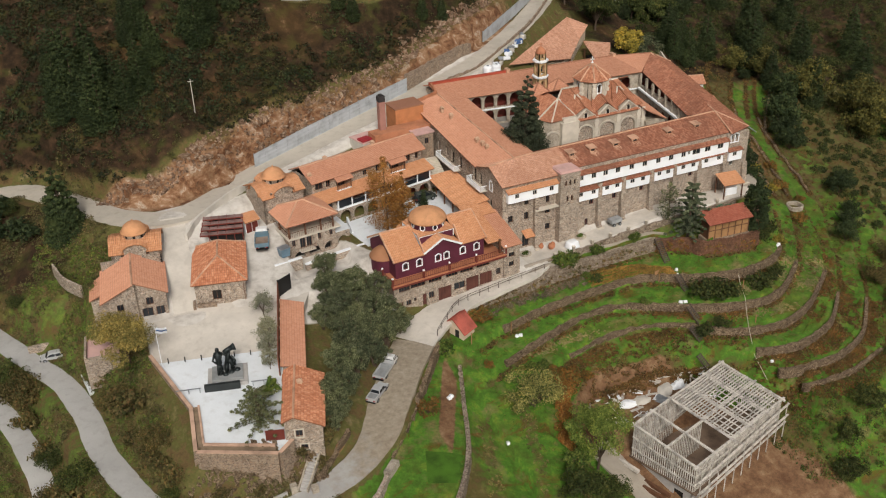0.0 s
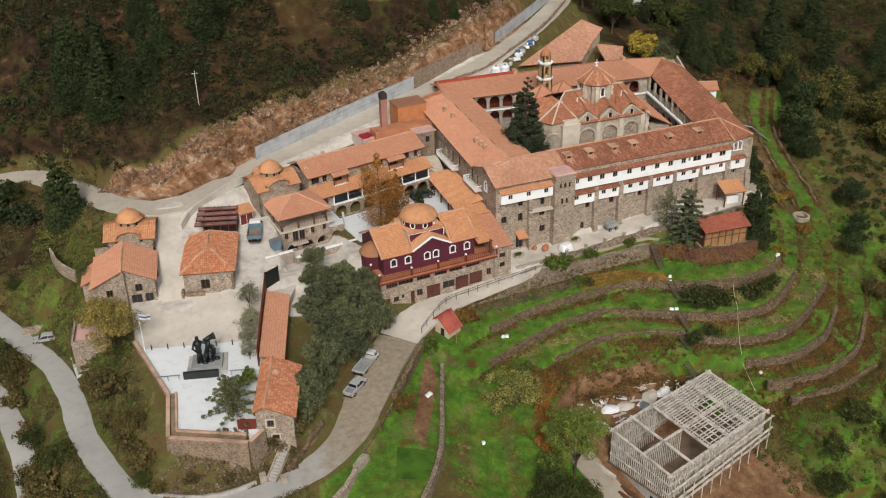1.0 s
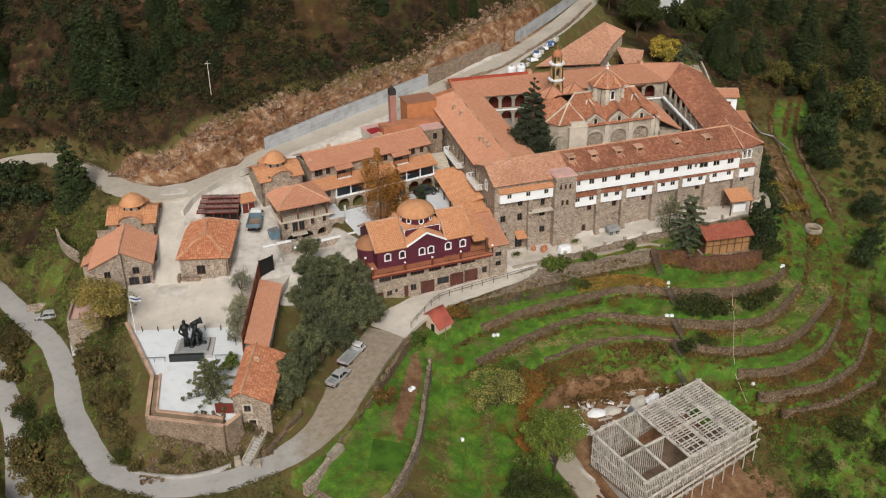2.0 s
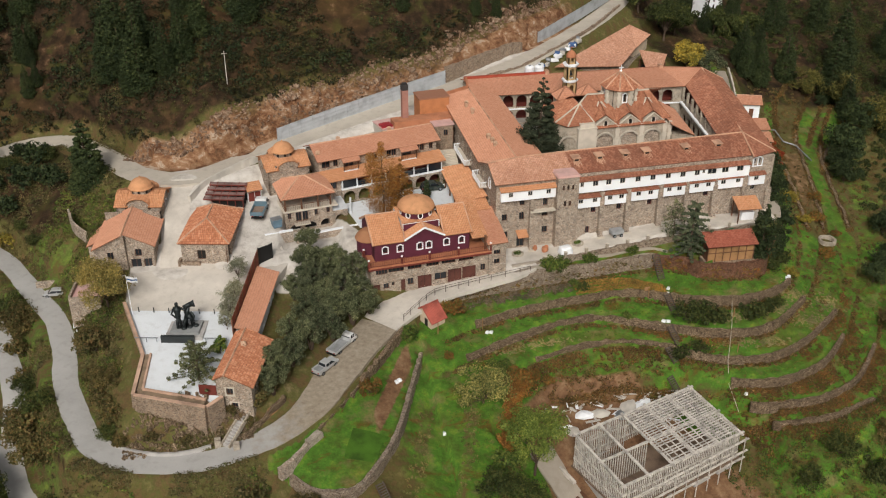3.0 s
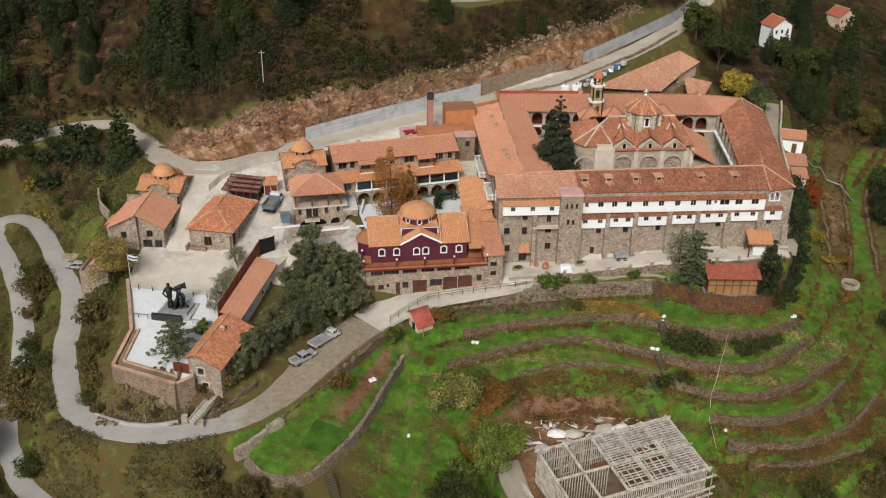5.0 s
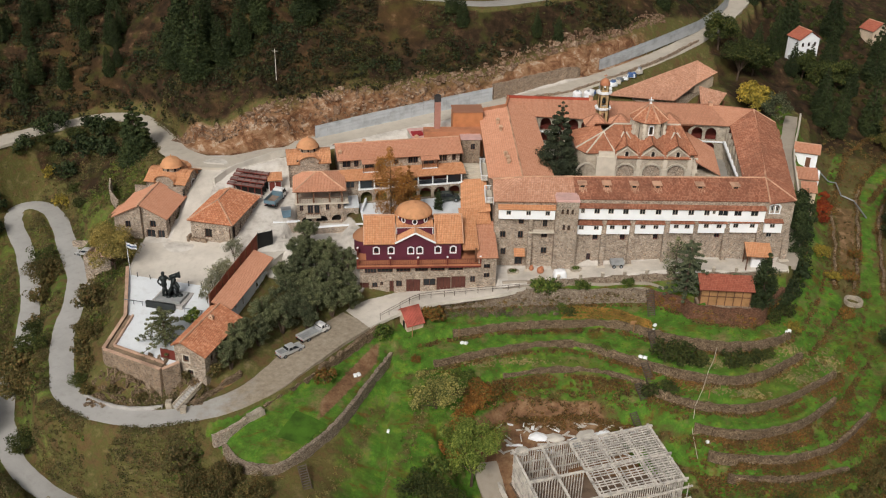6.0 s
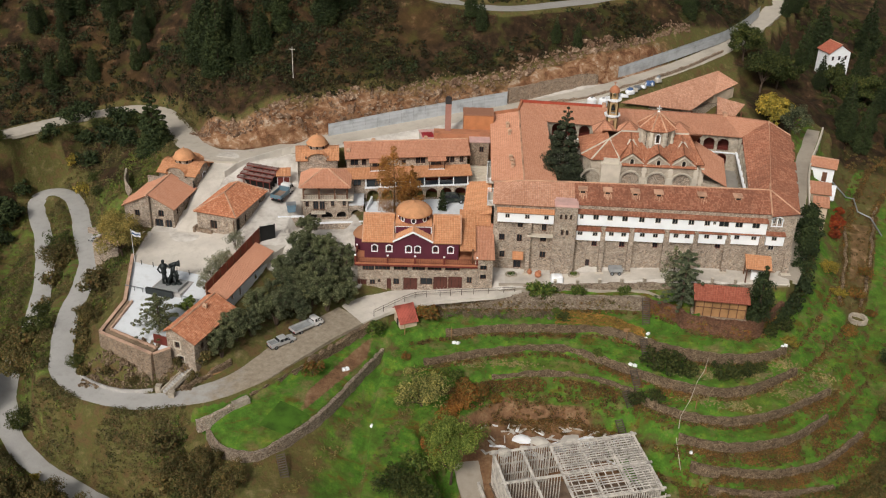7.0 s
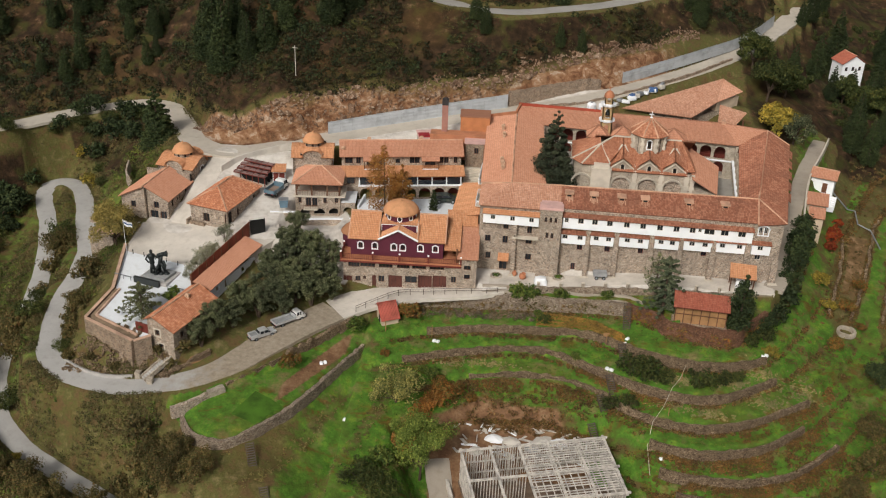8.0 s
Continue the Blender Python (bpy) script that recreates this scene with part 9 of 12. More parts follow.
    for k in range(80):
        x, y = rnd.uniform(66.5, 89), rnd.uniform(94.4, 99.4)
        if y > 99.5 - 0.02 * (x - 70):
            continue
        s = thing("scrap_board", "loose pale board on the building site", "board", (x, y, gz(x, y) + 0.05), rnd.uniform(0, 180), group="scattered boards")
        bm = bmesh.new()
        w = rnd.uniform(0.12, 0.5)
        box(bm, -rnd.uniform(0.5, 1.4), rnd.uniform(0.5, 1.4), -w / 2, w / 2, 0, 0.07)
        part("plank", bm, rnd.choice((WOOD_GREY, WOOD_GREY, CONC_PALE, WHITE)), s)
    for x, y, w, d, c in ((72.5, 97.0, 1.5, 1.1, WHITE), (75.0, 96.8, 1.6, 1.0, CONC_PALE), (79.6, 97.4, 2.0, 1.3, CONC_PALE), (82.0, 97.6, 1.8, 0.9, WHITE), (70.0, 94.6, 1.1, 1.1, CONC_PALE), (78, 96.2, 1.2, 1.2, GREYMETAL)):
        s = thing("material_heap", "heap of pale building materials and sheeting", "heap", (x, y, gz(x, y)), rnd.uniform(-40, 40), group="material heaps")
        bm = bmesh.new()
        lathe(bm, [(w, 0.0), (w * 0.8, 0.3), (w * 0.4, 0.5), (0, 0.6)], 7)
        for v in bm.verts:
            v.co.x += rnd.uniform(-0.2, 0.2)
            v.co.y = v.co.y * d / w + rnd.uniform(-0.2, 0.2)
        part("sheet", bm, c, s)


building_site()
ribbon("site_path", [(x, y, gz(x, y) + 0.12) for x, y in ((64.4, 92.5), (65.4, 88.5), (66.6, 84.5), (67.8, 80.5), (69.2, 76.5))], 3.6, DIRT_ROAD, "dusty concrete strip beside the building site", "path", 0.06, 0.9)


# ---- trees and shrubs ----
BARK = plain("bark", (0.10, 0.07, 0.05), 0.95, vary=0.35, fine=10, relief=0.5)
LEAF_PINE = foliage("dark_pine_needles", [(0.017, 0.030, 0.012), (0.027, 0.045, 0.017), (0.044, 0.063, 0.023), (0.061, 0.078, 0.029)])
LEAF_OLIVE = foliage("olive_leaves", [(0.042, 0.056, 0.025), (0.084, 0.102, 0.046), (0.14, 0.157, 0.08), (0.25, 0.262, 0.155)])
LEAF_BANK = foliage("mixed_dry_weeds", [(0.07, 0.055, 0.02), (0.17, 0.10, 0.04), (0.27, 0.19, 0.10), (0.08, 0.115, 0.022), (0.38, 0.30, 0.18), (0.20, 0.09, 0.025), (0.06, 0.09, 0.018)])
LEAF_MAQUIS = foliage("dark_maquis_leaves", [(0.012, 0.016, 0.007), (0.024, 0.028, 0.011), (0.042, 0.041, 0.016), (0.054, 0.034, 0.016), (0.021, 0.028, 0.010)])
LEAF_SOFT = foliage("low_bank_plants", [(0.07, 0.06, 0.022), (0.125, 0.115, 0.04), (0.18, 0.16, 0.065), (0.10, 0.135, 0.032), (0.27, 0.21, 0.11), (0.15, 0.095, 0.042)])
LEAF_SLOPE = foliage("slope_scrub_leaves", [(0.035, 0.045, 0.014), (0.062, 0.072, 0.022), (0.10, 0.10, 0.034), (0.15, 0.14, 0.05), (0.08, 0.06, 0.026)])
LEAF_SCRUB = foliage("scrub_leaves", [(0.044, 0.046, 0.015), (0.082, 0.080, 0.026), (0.125, 0.11, 0.04), (0.145, 0.085, 0.032), (0.06, 0.068, 0.02), (0.19, 0.14, 0.065)])
LEAF_YELLOW = foliage("yellowing_leaves", [(0.168, 0.147, 0.025), (0.286, 0.225, 0.037), (0.403, 0.296, 0.051), (0.202, 0.178, 0.043)])
LEAF_AUTUMN = foliage("autumn_leaves", [(0.248, 0.098, 0.024), (0.373, 0.163, 0.036), (0.466, 0.236, 0.059), (0.310, 0.163, 0.050)])
LEAF_GREEN = foliage("fresh_leaves", [(0.039, 0.072, 0.014), (0.065, 0.111, 0.022), (0.111, 0.150, 0.030), (0.156, 0.176, 0.042)])
LEAF_RED = foliage("red_vine_leaves", [(0.22, 0.025, 0.012), (0.30, 0.05, 0.018), (0.26, 0.08, 0.02), (0.16, 0.04, 0.015)])
LEAF_TURF = foliage("mixed_turf", [(0.045, 0.11, 0.008), (0.08, 0.18, 0.012), (0.13, 0.23, 0.02), (0.24, 0.19, 0.06), (0.05, 0.08, 0.012)])
LEAF_TERR = foliage("terrace_weed_leaves", [(0.045, 0.028, 0.012), (0.10, 0.055, 0.02), (0.22, 0.10, 0.026), (0.055, 0.07, 0.014), (0.28, 0.19, 0.09), (0.07, 0.045, 0.016)])
LEAF_DEEP = foliage("deep_green_leaves", [(0.022, 0.036, 0.010), (0.042, 0.060, 0.016), (0.07, 0.088, 0.022), (0.10, 0.105, 0.03)])
LEAF_RUST = foliage("rusty_weeds", [(0.22, 0.085, 0.02), (0.26, 0.14, 0.04), (0.16, 0.11, 0.03), (0.11, 0.11, 0.025)])
LEAF_VALLEY = foliage("valley_brambles", [(0.13, 0.075, 0.03), (0.22, 0.12, 0.045), (0.09, 0.095, 0.028), (0.075, 0.08, 0.024), (0.20, 0.16, 0.07), (0.13, 0.075, 0.032)])
LEAF_LIGHTPINE = foliage("light_pine_needles", [(0.07, 0.11, 0.022), (0.125, 0.175, 0.034), (0.19, 0.235, 0.055)])
rng = np.random.default_rng(11)


def leaf_quads(centres, radii, per, size, seed, squash=0.8, shell=0.55, up=0.3, thin=1.0):
    """Leaf sprays scattered through clumps: corners and faces."""
    g = np.random.default_rng(seed)
    c = np.repeat(np.asarray(centres, float), per, axis=0)
    r = np.repeat(np.asarray(radii, float), per)
    d = g.normal(size=c.shape)
    d /= np.linalg.norm(d, axis=1)[:, None]
    rad = r * (shell + (1.08 - shell) * g.random(len(r)) ** 0.7)
    p = c + d * rad[:, None] * np.array([1, 1, squash])
    nrm = d + g.normal(scale=0.55, size=d.shape) + np.array([0, 0, up])
    nrm /= np.linalg.norm(nrm, axis=1)[:, None]
    a = np.cross(nrm, g.normal(size=d.shape))
    a /= np.linalg.norm(a, axis=1)[:, None]
    b = np.cross(nrm, a)
    s = size * (0.6 + 0.8 * g.random(len(r)))[:, None]
    k = thin * (0.55 + 0.5 * g.random(len(r)))[:, None]
    v = np.stack([p - a * s, p + a * s * 0.6 - b * s * k, p + a * s * 0.6 + b * s * k], 1).reshape(-1, 3)
    f = np.arange(len(v)).reshape(-1, 3)
    return v, f


def leaf_mesh(name, centres, radii, per, size, mat, seed, **kw):
    v, f = leaf_quads(centres, radii, per, size, seed, **kw)
    me = bpy.data.meshes.new(name)
    me.from_pydata(v.tolist(), [], f.tolist())
    me.materials.append(mat)
    return me


def tree(name, label, category, height, spread, mat, seed, style="round", leaves=1300, size=0.3, trunk=0.22, group="", limbs=1):
    """A tree at the origin: tapered trunk with limbs, and a crown of leaf sprays in uneven clumps."""
    g = random.Random(seed)
    t = thing(name, label, category, group=group)
    bm = bmesh.new()
    lean = (g.uniform(-0.04, 0.04) * height, g.uniform(-0.04, 0.04) * height)
    centres, radii = [], []
    if style == "cedar":
        # flat open fans of boughs with gaps between the tiers
        tube(bm, [(0, 0, -0.6), (lean[0] * 0.3, lean[1] * 0.3, height * 0.5), (lean[0], lean[1], height * 0.97)], trunk, 0.04, 7)
        for k in range(7):
            f = 0.16 + 0.82 * k / 7
            w = spread * (1 - f) ** 0.6
            m = 7 - k // 2
            for j in range(m):
                a = 6.283 * (j + 0.5 * (k % 2)) / m + g.uniform(-0.2, 0.2)
                reach = w * g.uniform(0.75, 1.05)
                for q in range(1, 5):
                    r = reach * q / 4
                    centres.append((r * math.cos(a) + lean[0] * f, r * math.sin(a) + lean[1] * f, height * f + 0.12 * r - 0.05 * r * r))
                    radii.append(0.2 + 0.32 * (1 - q / 5))
                tube(bm, [(lean[0] * f, lean[1] * f, height * f), centres[-1]], 0.06, 0.02, 5)
    elif style == "fir":
        # dense tiers of drooping boughs, closest at the foot
        tube(bm, [(0, 0, -0.6), (lean[0] * 0.3, lean[1] * 0.3, height * 0.4), (lean[0], lean[1], height * 0.95)], trunk, 0.04, 7)
        for k in range(30):
            f = 0.05 + 0.94 * k / 30
            w = spread * (1 - f) ** 0.72 * (0.62 + 0.38 * min(1.0, f / 0.22)) * g.uniform(0.86, 1.06)
            m = max(1, round(9 * (1 - f) + 1))
            for j in range(m):
                a = 6.283 * (j + 0.5 * (k % 2)) / m + g.uniform(-0.25, 0.25)
                rr = w * g.uniform(0.5, 0.84) if m > 1 else 0
                p = (rr * math.cos(a) + lean[0] * f, rr * math.sin(a) + lean[1] * f, height * f - 0.25 * rr * 0.3)
                centres.append(p)
                radii.append(max(0.22, w * g.uniform(0.24, 0.4)))
                if limbs and rr and j % 2 == 0:
                    tube(bm, [(lean[0] * f, lean[1] * f, height * f), p], 0.05, 0.02, 5)
    elif style in ("cone", "column"):
        tube(bm, [(0, 0, -0.6), (lean[0] * 0.3, lean[1] * 0.3, height * 0.4), (lean[0], lean[1], height * 0.93)], trunk, 0.04, 7)
        n = 36 if style == "cone" else 22
        for k in range(n):
            f = 0.08 + 0.9 * k / n
            w = spread * ((1 - f) ** 0.85 * (0.75 + 0.35 * (k % 3) / 2) if style == "cone" else math.sin(math.pi * min(1, 0.18 + 0.82 * f)) ** 0.6)
            m = (5 if f < 0.5 else 3 if f < 0.85 else 1) if style == "cone" else 3 if f < 0.8 else 1
            for j in range(m):
                a = g.uniform(0, 6.28)
                rr = w * g.uniform(0.35, 0.85) if m > 1 else 0
                p = (rr * math.cos(a) + lean[0] * f, rr * math.sin(a) + lean[1] * f, height * f + g.uniform(-0.3, 0.3))
                centres.append(p)
                radii.append(max(0.25, w * (g.uniform(0.18, 0.34) if style == "cone" else g.uniform(0.28, 0.46))))
                if rr and k % 2 == 0 and (limbs or j == 0 and k % 6 == 0):
                    tube(bm, [(lean[0] * f, lean[1] * f, height * f), p], 0.05, 0.02, 5)
    elif style == "olive":
        # several leaning stems, each with a tuft of small rounded clumps
        stems = 6
        for k in range(stems):
            a = 6.283 * k / stems + g.uniform(-0.35, 0.35)
            rr = spread * (0.62 if k else 0.05) * g.uniform(0.8, 1.1)
            top = Vector((rr * math.cos(a), rr * math.sin(a), height * g.uniform(0.68, 0.84) if k else height * 0.9))
            tube(bm, [(0, 0, -0.6), (top.x * 0.3, top.y * 0.3, height * 0.3), top], trunk * 0.6, 0.04, 6)
            for j in range(5):
                f = g.uniform(0.25, 0.6)
                centres.append((top.x * (0.7 + 0.5 * f) + g.uniform(-0.4, 0.4), top.y * (0.7 + 0.5 * f) + g.uniform(-0.4, 0.4), height * f))
                radii.append(spread * g.uniform(0.14, 0.22))
            for j in range(11):
                d = Vector((g.gauss(0, 1), g.gauss(0, 1), g.gauss(0, 0.75))).normalized() * spread * g.uniform(0.18, 0.42)
                centres.append(tuple(top + d - Vector((0, 0, height * 0.08))))
                radii.append(spread * g.uniform(0.11, 0.2))
    else:
        base = height * (0.22 if style == "round" else 0.12)
        fork = (lean[0] * 0.3, lean[1] * 0.3, base)
        tube(bm, [(0, 0, -0.6), (g.uniform(-0.1, 0.1), g.uniform(-0.1, 0.1), base * 0.5), fork], trunk, trunk * 0.75, 8)
        n = 11 if style == "round" else 13
        for k in range(n):
            a = 6.283 * k / n + g.uniform(-0.3, 0.3)
            rr = spread * g.uniform(0.35, 0.78)
            z = height * g.uniform(0.5, 0.85) * (1 - 0.25 * (rr / spread) ** 2) if style == "round" else height * g.uniform(0.35, 0.8)
            p = (rr * math.cos(a), rr * math.sin(a), z)
            tube(bm, [fork, ((fork[0] + p[0]) * 0.45, (fork[1] + p[1]) * 0.45, base + (z - base) * 0.6), p], trunk * 0.5, 0.03, 6)
            for j in range(3):
                q = (p[0] + g.uniform(-0.28, 0.28) * spread, p[1] + g.uniform(-0.28, 0.28) * spread, p[2] + g.uniform(-0.12, 0.16) * height)
                centres.append(q)
                radii.append(spread * g.uniform(0.17, 0.34))
        for k in range(5):
            centres.append((g.uniform(-0.3, 0.3) * spread, g.uniform(-0.3, 0.3) * spread, height * g.uniform(0.72, 0.92)))
            radii.append(spread * g.uniform(0.2, 0.36))
    part("trunk", bm, BARK, t)
    per = max(6, round(2 * leaves / len(centres)))
    ob = new("crown", leaf_mesh("crown", centres, radii, per, size * (1.0 if style in ("cone", "fir") else 0.82), mat, seed, squash=0.8 if style in ("round", "bush", "column", "olive") else 0.5, thin=1.0 if style in ("round", "bush", "column", "olive") else 0.6))
    ob.parent = t
    return t


def put(ob, x, y, s=1.0, rz=0.0, sink=0.15, z=None, sz=None):
    zz = (gz(x, y) if z is None else z) - sink
    m = Matrix.Translation((x, y, zz)) @ Matrix.Rotation(radians(rz), 4, "Z") @ Matrix.Diagonal((s, s, sz or s, 1))
    return copy_thing(ob, m)


def plant(masters, spots, seed, smin=0.85, smax=1.15):
    """The first spot of each master takes the master itself; the others take copies."""
    g = random.Random(seed)
    used = set()
    for i, sp in enumerate(spots):
        x, y, s = sp[0], sp[1], sp[2] if len(sp) > 2 else 1.0
        k = i % len(masters)
        s *= g.uniform(smin, smax)
        rz = g.uniform(0, 360)
        if k not in used:
            used.add(k)
            continue_m = Matrix.Translation((x, y, gz(x, y) - 0.15)) @ Matrix.Rotation(radians(rz), 4, "Z") @ Matrix.Diagonal((s, s, s, 1))
            first[masters[k].name] = continue_m
        else:
            put(masters[k], x, y, s, rz)
    for m in masters:
        if m.name in first:
            m.matrix_world = first.pop(m.name)


first = {}

# olive grove above the road
olives = [tree("olive_tree", "bushy grey-green olive tree in the grove by the road", "olive tree", 6.3, 2.9, LEAF_OLIVE, 20 + k, "olive", 10500, 0.092, 0.3, "olive grove") for k in range(3)]
east_edge = lambda y: float(np.interp(y, (94, 106, 121, 127), (25.0, 29.0, 32.0, 33.5)))
grove = [(31.4, 117.2, 0.75), (35.3, 117.6, 1.0), (39.4, 116.6, 1.05), (42.6, 117.2, 0.95), (38.6, 112.2, 1.05), (34.4, 111.6, 1.0), (31.6, 106.6, 0.9), (29.4, 101.4, 0.85), (27.4, 97.8, 0.8), (34.2, 106.9, 0.95), (37.6, 109.0, 0.9), (41.0, 112.8, 1.0), (44.0, 115.2, 0.8), (36.6, 114.6, 0.9), (36.0, 121.0, 0.95), (39.2, 121.2, 0.95), (42.4, 120.6, 0.9), (36.4, 124.2, 0.75), (31.2, 103.2, 0.75)]
plant(olives, [(max(x, east_edge(y) + 2.3 * k), y, k) for x, y, k in grove], 3, 0.9, 1.1)

# single trees
t = tree("cedar", "dark spreading cedar on the paved plaza", "cedar", 6.4, 4.6, foliage("cedar_needles", [(0.05, 0.066, 0.028), (0.095, 0.115, 0.05), (0.155, 0.17, 0.08), (0.22, 0.225, 0.12)]), 41, "cedar", 5200, 0.14, 0.22)
t.matrix_world = pose(18.7, 99.6, plaza_z(18.7, 99.6), 0, 0, 20)
t = tree("conifer", "tall dark conifer inside the monastery courtyard", "conifer", 18.6, 5.3, foliage("courtyard_needles", [(0.026, 0.037, 0.022), (0.044, 0.058, 0.034), (0.072, 0.086, 0.05)]), 42, "fir", 26000, 0.15, 0.35)
t.matrix_world = pose(77.9, 139.4, 6.4)
t = tree("conifer", "broad dark conifer beside the domed chapel", "conifer", 15.6, 5.0, LEAF_PINE, 43, "fir", 22000, 0.19, 0.35)
t.matrix_world = pose(3.0, 149.4, 4.4)
t = tree("yellow_tree", "broad yellow-green tree at the plaza edge", "tree", 8.2, 4.9, foliage("tan_olive_leaves", [(0.21, 0.175, 0.05), (0.35, 0.275, 0.08), (0.47, 0.365, 0.125), (0.17, 0.16, 0.05)]), 44, "round", 6500, 0.14, 0.2)
t.matrix_world = pose(6.2, 119.4, gz(6.2, 119.4) - 0.2)
t = tree("autumn_tree", "tall autumn tree with thinning orange-brown leaves", "tree", 13.5, 3.8, LEAF_AUTUMN, 45, "column", 5000, 0.13, 0.2)
t.matrix_world = pose(49.6, 132.6, 4.9)
t = tree("autumn_tree", "slender autumn tree with orange-brown leaves", "tree", 10.0, 2.2, LEAF_AUTUMN, 46, "column", 1200, 0.2, 0.15)
t.matrix_world = pose(52.2, 133.2, 4.9)
t = tree("young_conifer", "small dark conifer beside the parked jeep", "conifer", 4.2, 1.2, LEAF_PINE, 47, "cone", 600, 0.16, 0.1)
t.matrix_world = pose(57.6, 136.6, 4.9)
t = tree("blue_cedar", "drooping dark blue-green cedar below the facade", "cedar", 11.5, 4.4, foliage("blue_cedar_needles", [(0.04, 0.06, 0.036), (0.08, 0.10, 0.06), (0.13, 0.145, 0.09)]), 48, "cedar", 9000, 0.2, 0.28)
t.matrix_world = pose(96.9, 117.0, gz(96.9, 117.0) - 0.2)
t = tree("thin_tree", "thin pale-leaved tree before the monastery wall", "tree", 7.5, 2.0, LEAF_OLIVE, 49, "column", 700, 0.16, 0.12)
t.matrix_world = pose(96.0, 121.3, gz(96.0, 121.3))
t = tree("cypress", "dark narrow cypress beside the timber shed", "cypress", 10.5, 2.4, LEAF_PINE, 50, "column", 3000, 0.2, 0.2)
t.matrix_world = pose(108.4, 114.6, -1.0)
t = tree("fruit_tree", "broad low fruit tree with yellowing leaves on the lawn", "fruit tree", 5.2, 4.3, foliage("fruit_leaves", [(0.13, 0.155, 0.04), (0.30, 0.29, 0.075), (0.55, 0.48, 0.17), (0.40, 0.375, 0.13), (0.08, 0.105, 0.028)]), 51, "bush", 3800, 0.15, 0.25)
t.matrix_world = pose(57.4, 98.2, gz(57.4, 98.2) - 0.2)
t = tree("pine", "light green pine at the building site's edge", "pine", 11.5, 4.6, LEAF_LIGHTPINE, 52, "round", 7000, 0.15, 0.22)
t.matrix_world = pose(62.4, 89.0, gz(62.4, 89.0) - 0.2)
t = tree("broadleaf_tree", "yellow-green broadleaf tree behind the monastery", "tree", 7.5, 4.0, LEAF_YELLOW, 53, "round", 1700, 0.3, 0.25)
t.matrix_world = pose(121.5, 172.5, 9.5)

for x, y, h, r, k in ((121.8, 186.0, 9.5, 5.0, 54), (119.6, 195.8, 8.5, 4.6, 55), (126.4, 190.5, 8.0, 4.4, 56)):
    t = tree("broadleaf_tree", "dark green broad tree beside the barn", "tree", h, r, LEAF_DEEP, k, "round", 3600, 0.24, 0.25, "trees by the barn")
    t.matrix_world = pose(x, y, gz(x, y) - 0.2)
for x, y, h, r, k in ((141.0, 199.6, 7.0, 3.2, 58), (145.2, 198.6, 6.5, 3.4, 59), (149.0, 199.4, 7.5, 3.6, 64)):
    t = tree("broadleaf_tree", "dark green broad tree before the white house", "tree", h, r, LEAF_DEEP, k, "round", 3000, 0.24, 0.25, "trees by the white house")
    t.matrix_world = pose(x, y, gz(x, y) - 0.2)
t = tree("olive_tree", "grey-green olive tree behind the east wing", "olive tree", 6.5, 3.6, LEAF_OLIVE, 57, "round", 2600, 0.17, 0.25)
t.matrix_world = pose(125.6, 172.5, gz(125.6, 172.5) - 0.2)
# small trees on the plaza
LEAF_PALE = foliage("pale_grey_leaves", [(0.14, 0.145, 0.085), (0.23, 0.235, 0.15), (0.32, 0.32, 0.22), (0.40, 0.39, 0.28)])
saplings = [tree("sapling", "small grey-leaved tree in a round planter", "sapling", 4.2, 1.6, LEAF_PALE, 60 + k, "round", 1100, 0.1, 0.08, "plaza saplings") for k in range(2)]
plant(saplings, [(23.4, 111.2, 0.95), (25.2, 119.6, 1.0), (22.9, 108.9, 0.8), (24.6, 115.6, 1.0), (24.0, 113.4, 0.95)], 5)
t = tree("palm_shrub", "spiky green shrub beside the plinth", "shrub", 2.4, 1.3, LEAF_GREEN, 63, "bush", 420, 0.2, 0.1)
t.matrix_world = pose(21.6, 104.2, plaza_z(21.6, 104.2))

# tall conifers on the far side of the road, up the valley
tall = [tree("dark_cypress", "tall dark cypress up the valley", "cypress", 17, 4.4, LEAF_PINE, 70 + k, "fir", 9000, 0.21, 0.3, "valley conifers") for k in range(3)]
plant(tall, [(139, 179.5, 0.75), (142.6, 178.5, 0.7), (140.6, 185, 0.8), (152, 198, 0.75), (146, 186, 0.7), (152, 184, 1.0), (160, 178, 1.1), (158, 168, 0.8), (170, 190, 1.2), (178, 180, 1.0), (166, 162, 0.8), (186, 168, 1.0), (128, 196, 0.8), (160, 205, 1.1), (175, 210, 1.1), (142, 216, 1.0), (190, 200, 1.1), (156, 225, 1.1), (200, 185, 1.0), (138, 199, 0.6), (146.5, 202, 0.55), (150, 208, 0.7), (135.5, 206, 0.8), (143.2, 201.5, 0.62), (147.0, 200.0, 0.6), (137.5, 227, 0.62), (141.5, 236, 0.7), (134.2, 222, 0.5)], 7, 0.75, 0.95)

